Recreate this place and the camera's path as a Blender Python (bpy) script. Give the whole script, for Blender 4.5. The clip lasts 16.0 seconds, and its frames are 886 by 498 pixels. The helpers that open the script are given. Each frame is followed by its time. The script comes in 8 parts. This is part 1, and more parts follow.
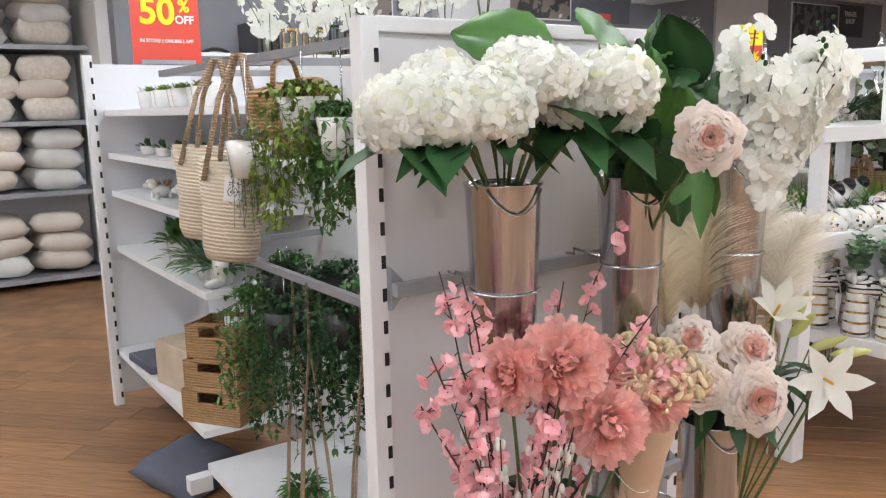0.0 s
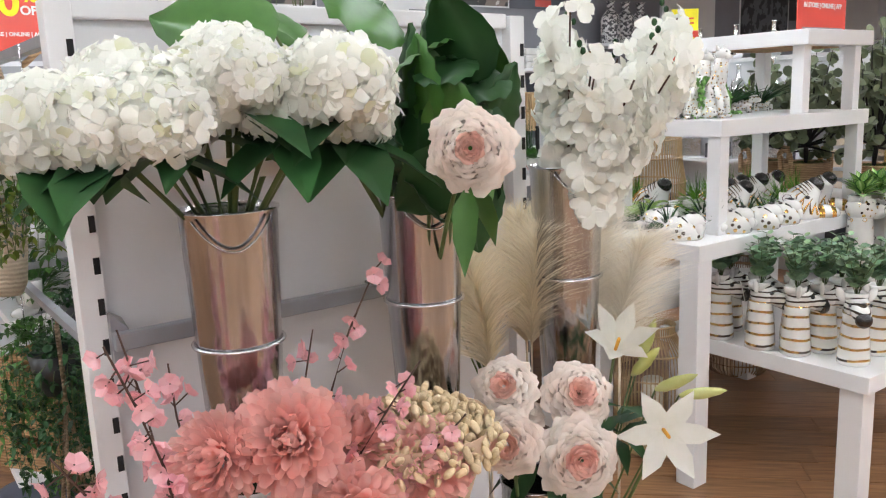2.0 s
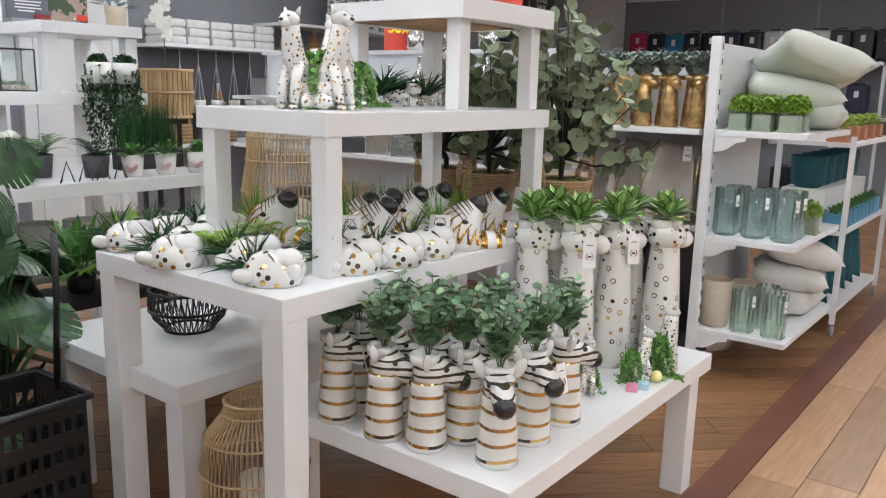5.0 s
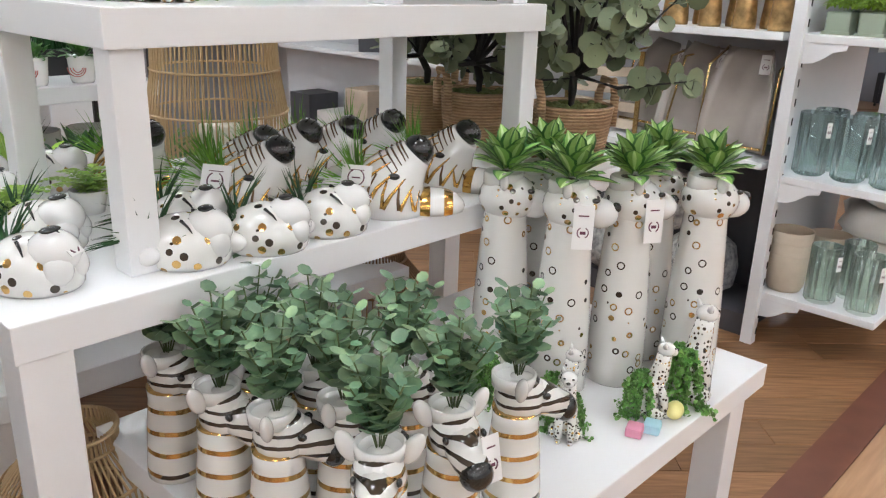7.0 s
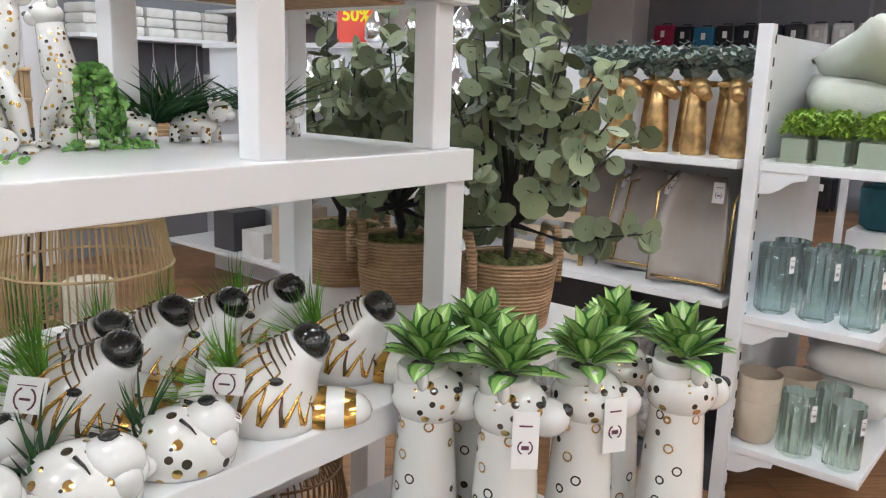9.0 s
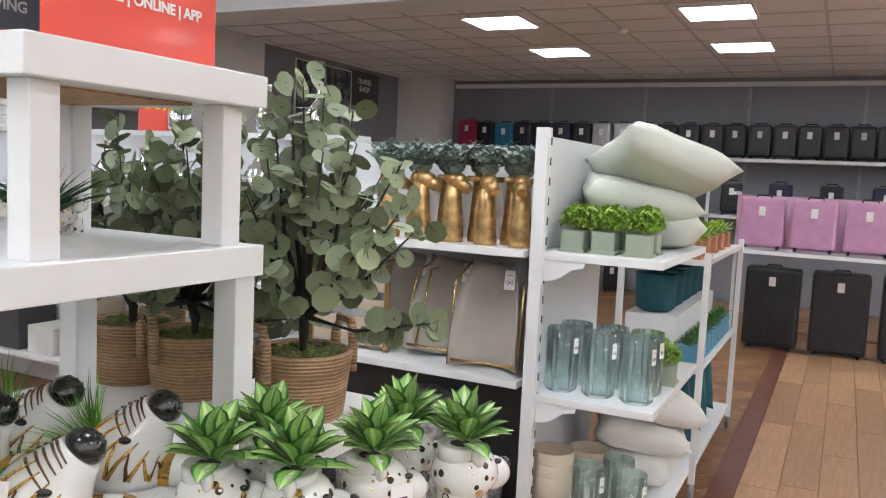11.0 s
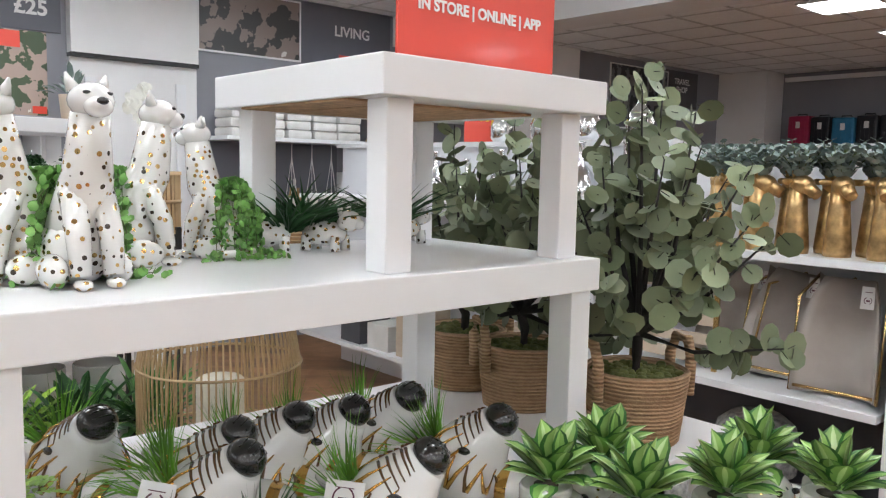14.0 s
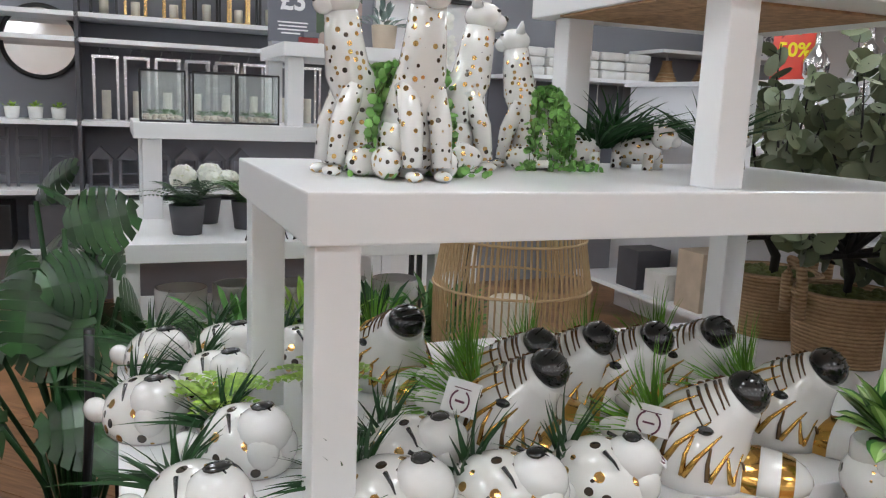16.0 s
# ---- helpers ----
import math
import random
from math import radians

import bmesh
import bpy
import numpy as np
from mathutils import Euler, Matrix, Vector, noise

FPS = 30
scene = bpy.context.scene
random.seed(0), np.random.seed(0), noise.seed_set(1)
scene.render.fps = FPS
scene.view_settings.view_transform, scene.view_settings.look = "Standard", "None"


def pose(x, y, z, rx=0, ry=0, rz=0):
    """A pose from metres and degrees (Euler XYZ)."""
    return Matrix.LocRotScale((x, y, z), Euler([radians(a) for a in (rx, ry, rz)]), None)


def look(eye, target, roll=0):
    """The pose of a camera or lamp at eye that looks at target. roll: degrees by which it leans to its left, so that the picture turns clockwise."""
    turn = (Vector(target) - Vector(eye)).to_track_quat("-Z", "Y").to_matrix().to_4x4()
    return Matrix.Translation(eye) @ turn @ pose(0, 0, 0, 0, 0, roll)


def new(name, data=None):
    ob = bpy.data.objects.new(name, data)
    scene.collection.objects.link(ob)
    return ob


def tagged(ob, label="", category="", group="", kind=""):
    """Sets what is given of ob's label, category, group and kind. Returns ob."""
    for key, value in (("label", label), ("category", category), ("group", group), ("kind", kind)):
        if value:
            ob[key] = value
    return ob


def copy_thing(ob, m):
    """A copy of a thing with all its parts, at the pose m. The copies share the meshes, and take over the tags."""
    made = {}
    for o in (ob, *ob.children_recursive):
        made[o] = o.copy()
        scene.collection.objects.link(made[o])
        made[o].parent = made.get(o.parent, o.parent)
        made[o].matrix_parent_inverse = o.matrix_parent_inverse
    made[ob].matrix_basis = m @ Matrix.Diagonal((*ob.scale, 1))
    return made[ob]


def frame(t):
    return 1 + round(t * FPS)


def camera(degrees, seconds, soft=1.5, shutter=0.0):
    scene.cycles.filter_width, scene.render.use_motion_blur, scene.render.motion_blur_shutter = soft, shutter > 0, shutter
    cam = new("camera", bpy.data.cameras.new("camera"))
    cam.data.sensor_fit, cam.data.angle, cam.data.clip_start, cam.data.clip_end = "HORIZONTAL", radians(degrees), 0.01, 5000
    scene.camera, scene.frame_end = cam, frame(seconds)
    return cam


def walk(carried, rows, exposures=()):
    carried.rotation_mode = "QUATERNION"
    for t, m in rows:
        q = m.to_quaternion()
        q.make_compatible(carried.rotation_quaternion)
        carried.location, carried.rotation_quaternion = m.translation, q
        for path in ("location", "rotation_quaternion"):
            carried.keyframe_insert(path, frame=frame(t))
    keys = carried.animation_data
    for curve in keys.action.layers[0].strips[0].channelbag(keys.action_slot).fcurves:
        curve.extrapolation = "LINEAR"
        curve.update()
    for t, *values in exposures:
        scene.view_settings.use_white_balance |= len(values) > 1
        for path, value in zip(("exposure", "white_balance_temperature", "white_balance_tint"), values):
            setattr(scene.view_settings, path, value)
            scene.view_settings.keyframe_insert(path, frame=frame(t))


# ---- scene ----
cam = camera(58.0, 16.0, 1.2)
PATH = [
    (0, (-3.199, -1.841, 1.516), (-2.082, -0.219, 1.168), -1.3),
    (0.5, (-3.064, -1.891, 1.507), (-2.036, -0.214, 1.147), -1.5),
    (1, (-2.946, -1.926, 1.513), (-1.819, -0.317, 1.134), -1.4),
    (1.5, (-2.823, -1.883, 1.515), (-1.669, -0.291, 1.148), -1.9),
    (2, (-2.643, -1.807, 1.526), (-1.481, -0.223, 1.152), -2.2),
    (2.5, (-2.469, -1.776, 1.532), (-1.199, -0.271, 1.18), -1.4),
    (3, (-2.22, -1.793, 1.503), (-0.839, -0.388, 1.158), -0.1),
    (3.5, (-2.025, -1.738, 1.488), (-0.654, -0.326, 1.131), -0.0),
    (4, (-1.886, -1.598, 1.514), (-0.409, -0.306, 1.132), -0.5),
    (4.5, (-1.703, -1.53, 1.492), (-0.142, -0.339, 1.112), -0.8),
    (4.7, (-1.592, -1.515, 1.486), (-0.031, -0.328, 1.093), -0.3),
    (5, (-1.452, -1.506, 1.47), (0.101, -0.31, 1.074), 1.4),
    (5.2, (-1.355, -1.486, 1.48), (0.185, -0.282, 1.058), 2.0),
    (7.3, (-0.461, -1.181, 1.46), (0.911, 0.115, 0.797), 1.9),
    (7.5, (-0.412, -1.14, 1.468), (0.958, 0.155, 0.802), 2.0),
    (8, (-0.315, -1.033, 1.498), (1.183, 0.159, 0.919), 1.1),
    (8.5, (-0.24, -0.989, 1.518), (1.274, 0.215, 1.011), 1.4),
    (9, (-0.184, -0.997, 1.535), (1.328, 0.245, 1.122), 1.8),
    (9.5, (-0.172, -1.025, 1.553), (1.399, 0.173, 1.242), 2.4),
    (10, (-0.192, -1.064, 1.566), (1.548, -0.11, 1.31), 3.6),
    (10.2, (-0.199, -1.077, 1.563), (1.576, -0.182, 1.34), 3.4),
    (12.3, (-0.2, -1.079, 1.577), (1.562, -0.144, 1.428), 1.0),
    (12.5, (-0.191, -1.058, 1.581), (1.535, -0.062, 1.417), 1.3),
    (13, (-0.187, -1.034, 1.585), (1.432, 0.129, 1.417), 1.7),
    (13.5, (-0.171, -1.008, 1.573), (1.326, 0.307, 1.403), 1.6),
    (14, (-0.166, -0.978, 1.57), (1.153, 0.512, 1.371), 1.2),
    (14.5, (-0.164, -0.956, 1.568), (0.986, 0.666, 1.352), 1.4),
    (15, (-0.179, -0.924, 1.566), (0.824, 0.792, 1.344), 1.8),
    (15.5, (-0.188, -0.911, 1.532), (0.686, 0.864, 1.238), 2.9),
    (16, (-0.201, -0.898, 1.5), (0.551, 0.923, 1.154), 2.4),
]
walk(cam, [(t, look(eye, target, roll)) for t, eye, target, roll in PATH],
     [(0.0, 0.08), (2.0, 0.05), (3.0, 0.0), (5.0, -0.08), (7.5, 0.0), (9.0, 0.0), (10.0, 0.1), (12.5, 0.08), (13.5, 0.05), (14.5, -0.15), (15.0, -0.22), (16.0, -0.4)])


# ---------- light ----------
world = bpy.data.worlds.new("World")
scene.world = world
world.use_nodes = True
world.node_tree.nodes["Background"].inputs[0].default_value = (0.9, 0.95, 1.0, 1)
world.node_tree.nodes["Background"].inputs[1].default_value = 0.05
scene.view_settings.exposure = 0.0


# ---------- materials ----------
def mat(name, color, rough=0.5, metal=0.0, var=0.12, scale=8.0, bump=0.0, bscale=60.0, spec=0.5, coat=0.0, color2=None, stretch=(1, 1, 1), rnd=0.0, sub=0.0):
    m = bpy.data.materials.new(name)
    m.use_nodes = True
    nt = m.node_tree
    b = nt.nodes["Principled BSDF"]
    b.inputs["Roughness"].default_value = rough
    b.inputs["Metallic"].default_value = metal
    b.inputs["Specular IOR Level"].default_value = spec
    b.inputs["Coat Weight"].default_value = coat
    b.inputs["Coat Roughness"].default_value = 0.08
    if sub:
        thin = nt.nodes.new("ShaderNodeBsdfTranslucent")
        both = nt.nodes.new("ShaderNodeMixShader")
        both.inputs[0].default_value = sub
        nt.links.new(b.outputs[0], both.inputs[1])
        nt.links.new(thin.outputs[0], both.inputs[2])
        nt.links.new(both.outputs[0], nt.nodes["Material Output"].inputs["Surface"])
    tc = nt.nodes.new("ShaderNodeTexCoord")
    mp = nt.nodes.new("ShaderNodeMapping")
    mp.inputs["Scale"].default_value = stretch
    nt.links.new(tc.outputs["Object"], mp.inputs["Vector"])
    n = nt.nodes.new("ShaderNodeTexNoise")
    n.inputs["Scale"].default_value = scale
    n.inputs["Detail"].default_value = 6
    nt.links.new(mp.outputs[0], n.inputs["Vector"])
    r = nt.nodes.new("ShaderNodeValToRGB")
    c2 = color2 or tuple(min(1, c * (1 + var)) for c in color)
    c1 = color if color2 else tuple(c * (1 - var) for c in color)
    r.color_ramp.elements[0].color = (*c1, 1)
    r.color_ramp.elements[1].color = (*c2, 1)
    r.color_ramp.elements[0].position, r.color_ramp.elements[1].position = 0.3, 0.7
    nt.links.new(n.outputs["Fac"], r.inputs[0])
    out = r.outputs[0]
    if rnd:
        g = nt.nodes.new("ShaderNodeNewGeometry")
        mr = nt.nodes.new("ShaderNodeMapRange")
        mr.inputs["To Min"].default_value, mr.inputs["To Max"].default_value = 1 - rnd, 1 + rnd
        nt.links.new(g.outputs["Random Per Island"], mr.inputs["Value"])
        hs = nt.nodes.new("ShaderNodeHueSaturation")
        nt.links.new(mr.outputs[0], hs.inputs["Value"])
        nt.links.new(out, hs.inputs["Color"])
        out = hs.outputs[0]
    nt.links.new(out, b.inputs["Base Color"])
    if sub:
        nt.links.new(out, thin.inputs["Color"])
    if bump:
        n2 = nt.nodes.new("ShaderNodeTexNoise")
        n2.inputs["Scale"].default_value = bscale
        n2.inputs["Detail"].default_value = 4
        nt.links.new(mp.outputs[0], n2.inputs["Vector"])
        bp = nt.nodes.new("ShaderNodeBump")
        bp.inputs["Strength"].default_value = bump
        bp.inputs["Distance"].default_value = 0.004
        nt.links.new(n2.outputs["Fac"], bp.inputs["Height"])
        nt.links.new(bp.outputs[0], b.inputs["Normal"])
    return m


def glow(name, color, power):
    m = bpy.data.materials.new(name)
    m.use_nodes = True
    b = m.node_tree.nodes["Principled BSDF"]
    b.inputs["Base Color"].default_value = (*color, 1)
    b.inputs["Emission Color"].default_value = (*color, 1)
    b.inputs["Emission Strength"].default_value = power
    return m


def glass_mat(name, color, rough=0.03):
    m = bpy.data.materials.new(name)
    m.use_nodes = True
    b = m.node_tree.nodes["Principled BSDF"]
    b.inputs["Base Color"].default_value = (*color, 1)
    b.inputs["Transmission Weight"].default_value = 0.92
    b.inputs["Roughness"].default_value = rough
    b.inputs["IOR"].default_value = 1.2
    return m


WHITE_PAINT = mat("white_lacquer", (0.78, 0.78, 0.79), 0.28, var=0.02, scale=3, bump=0.03, bscale=25, coat=0.15)
WHITE_METAL = mat("white_powder_coat", (0.78, 0.79, 0.81), 0.4, var=0.03, scale=4, bump=0.02, bscale=200)
PANEL = mat("back_panel", (0.72, 0.73, 0.76), 0.5, var=0.03, scale=3)
WALL_WHITE = mat("white_wall_paint", (0.78, 0.78, 0.78), 0.7, var=0.03, scale=2, bump=0.05, bscale=120)
WALL_GREY = mat("grey_wall_paint", (0.25, 0.255, 0.285), 0.6, var=0.05, scale=2, bump=0.03)
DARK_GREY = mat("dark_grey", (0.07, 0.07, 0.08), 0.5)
BLACK = mat("black_plastic", (0.012, 0.012, 0.013), 0.35)
SLOT = mat("slot_dark", (0.01, 0.01, 0.012), 0.8)
GREY_RAIL = mat("grey_rail", (0.33, 0.34, 0.37), 0.4, metal=0.3)
CEIL = mat("ceiling_tile", (0.84, 0.85, 0.86), 0.85, var=0.04, scale=30, bump=0.1)
LAMP = glow("lamp_panel", (0.89, 0.947, 1.0), 17.6)


# ---------- mesh helpers ----------
def mesh_of(name, bm, *materials, smooth=False):
    me = bpy.data.meshes.new(name)
    bm.to_mesh(me)
    bm.free()
    for m in materials:
        me.materials.append(m)
    if smooth:
        me.shade_smooth()
    return me


def part(name, bm, material, parent, label="", smooth=False):
    mats = material if isinstance(material, (list, tuple)) else [material]
    ob = new(name, mesh_of(name, bm, *mats, smooth=smooth))
    ob.parent = parent
    if label:
        ob["label"] = label
    return ob


def thing(name, m, label, category, group="", kind=""):
    ob = new(name)
    ob.empty_display_size = 0.05
    ob.matrix_basis = m
    return tagged(ob, label, category, group, kind)


def solid(name, bm, material, label, category, m=None, smooth=False, group="", kind=""):
    mats = material if isinstance(material, (list, tuple)) else [material]
    ob = new(name, mesh_of(name, bm, *mats, smooth=smooth))
    if m is not None:
        ob.matrix_basis = m
    return tagged(ob, label, category, group, kind)


def box(bm, x0, y0, z0, x1, y1, z1, bevel=0.0, mi=0):
    r = bmesh.ops.create_cube(bm, size=1, matrix=Matrix.Translation(((x0 + x1) / 2, (y0 + y1) / 2, (z0 + z1) / 2)) @ Matrix.Diagonal((x1 - x0, y1 - y0, z1 - z0, 1)))
    vs = r["verts"]
    for f in {f for v in vs for f in v.link_faces}:
        f.material_index = mi
    if bevel:
        es = list({e for v in vs for e in v.link_edges})
        bmesh.ops.bevel(bm, geom=es, offset=bevel, segments=2, affect="EDGES", profile=0.6)
    return bm


def bx(*a, bevel=0.0):
    return box(bmesh.new(), *a, bevel=bevel)


def lathe(bm, prof, seg=24, cx=0.0, cy=0.0, mi=0, cap=True, ripple=0.0, nrip=0, m=None):
    """Turns a profile of (radius, height) about z."""
    rings = []
    for r, z in prof:
        ring = []
        for i in range(seg):
            a = 2 * math.pi * i / seg
            k = r * (1 + ripple * math.cos(nrip * a)) if nrip else r
            v = Vector((cx + k * math.cos(a), cy + k * math.sin(a), z))
            ring.append(bm.verts.new(m @ v if m else v))
        rings.append(ring)
    for a, b in zip(rings, rings[1:]):
        for i in range(seg):
            f = bm.faces.new((a[i], a[(i + 1) % seg], b[(i + 1) % seg], b[i]))
            f.material_index = mi
            f.smooth = True
    if cap:
        f = bm.faces.new(rings[0][::-1])
        f.material_index = mi
        f = bm.faces.new(rings[-1])
        f.material_index = mi
    return bm


def tube(bm, pts, r, seg=6, mi=0, r1=None):
    """A round bar along points, tapering from r to r1."""
    pts = [Vector(p) for p in pts]
    rings = []
    n = len(pts)
    for i, p in enumerate(pts):
        d = (pts[min(i + 1, n - 1)] - pts[max(i - 1, 0)]).normalized()
        u = d.orthogonal().normalized()
        w = d.cross(u)
        k = r if r1 is None else r + (r1 - r) * i / (n - 1)
        rings.append([bm.verts.new(p + k * (math.cos(2 * math.pi * j / seg) * u + math.sin(2 * math.pi * j / seg) * w)) for j in range(seg)])
    for a, b in zip(rings, rings[1:]):
        # the nearest start keeps the tube from twisting
        k = min(range(seg), key=lambda s: (a[0].co - b[s].co).length)
        for i in range(seg):
            f = bm.faces.new((a[i], a[(i + 1) % seg], b[(i + 1 + k) % seg], b[(i + k) % seg]))
            f.material_index = mi
            f.smooth = True
    for ring, rev in ((rings[0], True), (rings[-1], False)):
        f = bm.faces.new(ring[::-1] if rev else ring)
        f.material_index = mi
    return bm


def ell(bm, c, r, mi=0, rot=None, u=14, v=9):
    """An ellipsoid with centre c and half axes r."""
    m = Matrix.Translation(c) @ (rot.to_4x4() if rot else Matrix()) @ Matrix.Diagonal((*r, 1))
    res = bmesh.ops.create_uvsphere(bm, u_segments=u, v_segments=v, radius=1, matrix=m)
    for f in {f for w in res["verts"] for f in w.link_faces}:
        f.material_index = mi
        f.smooth = True
    return bm


# ---------- the setting ----------
def structure(name, bm, material, label, m=None):
    return solid(name, bm, material, label, name.split("_")[0], m, kind="structure")


XW, YW, ZC = 11.4, 5.4, 3.05      # far wall, back wall, ceiling
WOOD = mat("wood_laminate", (0.24, 0.12, 0.06), 0.3, color2=(0.36, 0.2, 0.1), scale=3, stretch=(1, 9, 1), bump=0.03, bscale=30)
floor = structure("floor", bx(-9, -8, -0.1, 13, 9, -0.004), WOOD, "brown wood-effect laminate floor")
structure("wall_east", bx(XW, -8, 0, XW + 0.2, YW, ZC), WALL_GREY, "grey painted shop wall behind suitcases")
structure("wall_north", bx(-1.5, YW, 0, XW + 0.2, YW + 0.2, ZC), WALL_GREY, "grey and white shop wall with shelving")
structure("wall_north_left", bx(-9, 6.9, 0, -1.5, 7.1, ZC), WALL_WHITE, "white shop wall behind cushion shelves")
structure("wall_return", bx(-1.6, YW + 0.2, 0, -1.5, 6.9, ZC), WALL_WHITE, "short white return wall")
structure("wall_south", bx(-9, -8.2, 0, XW + 0.2, -8, ZC), WALL_WHITE, "plain white shop wall")
structure("wall_west", bx(-9.2, -8, 0, -9, 7.1, ZC), WALL_WHITE, "plain white shop wall")
structure("ceiling", bx(-9.2, -8.2, ZC, XW + 0.2, 7.1, ZC + 0.1), CEIL, "suspended ceiling of square mineral tiles")
structure("trim_beam", bx(4.76, -8, 2.76, 5.16, YW, ZC), WALL_WHITE, "white boxed ceiling beam")


def ceiling_light(x, y):
    t = thing("ceiling_light", pose(x, y, ZC), "square flush ceiling light panel, lit", "ceiling light", "ceiling lights")
    part("diffuser", bx(-0.28, -0.28, -0.022, 0.28, 0.28, -0.006), LAMP, t)
    fr = bmesh.new()
    for a in ((-0.3, -0.3, 0.3, -0.28), (-0.3, 0.28, 0.3, 0.3), (-0.3, -0.28, -0.28, 0.28), (0.28, -0.28, 0.3, 0.28)):
        box(fr, a[0], a[1], -0.025, a[2], a[3], 0)
    part("frame", fr, WHITE_METAL, t)
    return t


light0 = ceiling_light(7.0, 2.02)
for i in range(-8, 2):
    for j in range(-5, 2):
        if (i, j) != (0, 0) and i != -1 and not (j == 1 and i >= 0):
            copy_thing(light0, pose(7.0 + 1.8 * i, 2.02 + 2.0 * j, ZC))


# ---------- display tables ----------
def table(x0, y0, x1, y1, top, thick, leg, base, label, inset=0.006):
    t = thing("display_table", pose(x0, y0, base), label, "table", "white display tables")
    w, d, h = x1 - x0, y1 - y0, top - base
    part("tabletop", bx(0, 0, h - thick, w, d, h, bevel=0.003), WHITE_PAINT, t)
    for lx in (inset, w - leg - inset):
        for ly in (inset, d - leg - inset):
            part("leg", bx(lx, ly, 0, lx + leg, ly + leg, h - thick, bevel=0.003), WHITE_PAINT, t)
    return t


table(0.03, -0.58, 1.395, 0.30, 0.532, 0.062, 0.085, 0, "low glossy white wooden display table", 0.03)
table(-0.21, -0.063, 1.62, 0.79, 0.957, 0.063, 0.082, 0, "tall glossy white wooden display table")
table(0, 0, 1.12, 0.553, 1.40, 0.064, 0.058, 0.957, "glossy white table stacked on a larger table", 0.012)
top_table = table(0.568, -0.006, 1.112, 0.556, 1.744, 0.063, 0.054, 1.40, "small white side table topping the stack", 0.035)
part("underside", bx(0.1, 0.1, 0.276, 0.437, 0.46, 0.2805), mat("raw_chipboard", (0.36, 0.22, 0.12), 0.85, var=0.3, scale=60), top_table, "raw brown chipboard underside")
part("underside", bx(0.006, 0.1, 0.2765, 0.0995, 0.46, 0.2805), mat("raw_chipboard_strip", (0.36, 0.22, 0.12), 0.85, var=0.3, scale=60), top_table)
table(-0.17, 0.45, 1.10, 1.28, 0.59, 0.065, 0.085, 0, "low white display table tucked behind a taller one", 0.03)
table(-0.25, 1.74, 0.98, 2.9, 1.04, 0.06, 0.08, 0, "white display table holding potted plants", 0.03)
table(-0.14, 2.28, 0.93, 2.88, 1.405, 0.06, 0.07, 1.04, "white table stacked on another display table", 0.03)
table(0.415, 2.30, 0.93, 2.85, 1.732, 0.055, 0.065, 1.405, "small white table topping a plant display", 0.02)


# ---------- shelving ----------
def upright(parent, x, y, z0, z1, w=0.045, d=0.05, slot_dir="y", nslot=None):
    part("upright", bx(x - w / 2, y - d / 2, z0, x + w / 2, y + d / 2, z1, bevel=0.002), WHITE_METAL, parent)
    me = mesh_of("slot", bx(0, 0, 0, w * 0.24, 0.0035, 0.03), SLOT)
    for i in range(int((z1 - z0) / 0.075)):
        o = new("slot", me)
        o.parent = parent
        o.location = (x + w * 0.18, y - d / 2 - 0.0015, z0 + 0.04 + i * 0.075)


gondola = thing("gondola_shelving", pose(0, 0, 0), "white metal gondola shelving with slotted uprights", "shelving")
upright(gondola, -2.33, -0.30, 0, 1.71)
upright(gondola, -1.31, -0.30, 0, 1.71)
part("panel", bx(-2.308, -0.295, 0.1, -1.332, -0.27, 1.68), PANEL, gondola)
part("top_cap", bx(-2.308, -0.312, 1.68, -1.332, -0.262, 1.715, bevel=0.004), WHITE_METAL, gondola)
upright(gondola, -2.36, 2.35, 0.05, 1.80)
part("panel", bx(-2.338, 2.36, 0.1, -1.36, 2.38, 1.76), PANEL, gondola)
part("back_panel", bx(-1.86, -0.262, 0.1, -1.83, 2.355, 1.7), PANEL, gondola)
for z in (1.54, 1.335, 1.15, 0.87, 0.345):
    part("shelf", bx(-2.345 if z < 0.5 else -2.30, 1.0, z - 0.03, -1.862, 2.355, z, bevel=0.003), WHITE_METAL, gondola)
part("shelf", bx(-2.345, -0.268, 0.19, -1.862, 0.985, 0.225, bevel=0.003), WHITE_METAL, gondola)
part("foot", bx(-2.43, 0.93, 0.14, -2.346, 0.985, 0.2, bevel=0.004), WHITE_METAL, gondola)

rack = thing("shelf_rack", pose(0, 0, 0), "white metal display rack with slotted upright", "shelving")
upright(rack, 2.66, -0.05, 0, 1.755)
part("panel", bx(2.684, -0.03, 0.1, 3.62, -0.01, 1.73), PANEL, rack)
for z in (1.29, 0.74, 0.24):
    part("shelf", bx(2.66, -0.52, z - 0.03, 3.62, -0.032, z, bevel=0.003), WHITE_METAL, rack)
for z in (1.29, 0.78):
    part("end_shelf", bx(2.64, 0.0, z - 0.03, 3.1, 1.2, z, bevel=0.003), WHITE_METAL, rack)


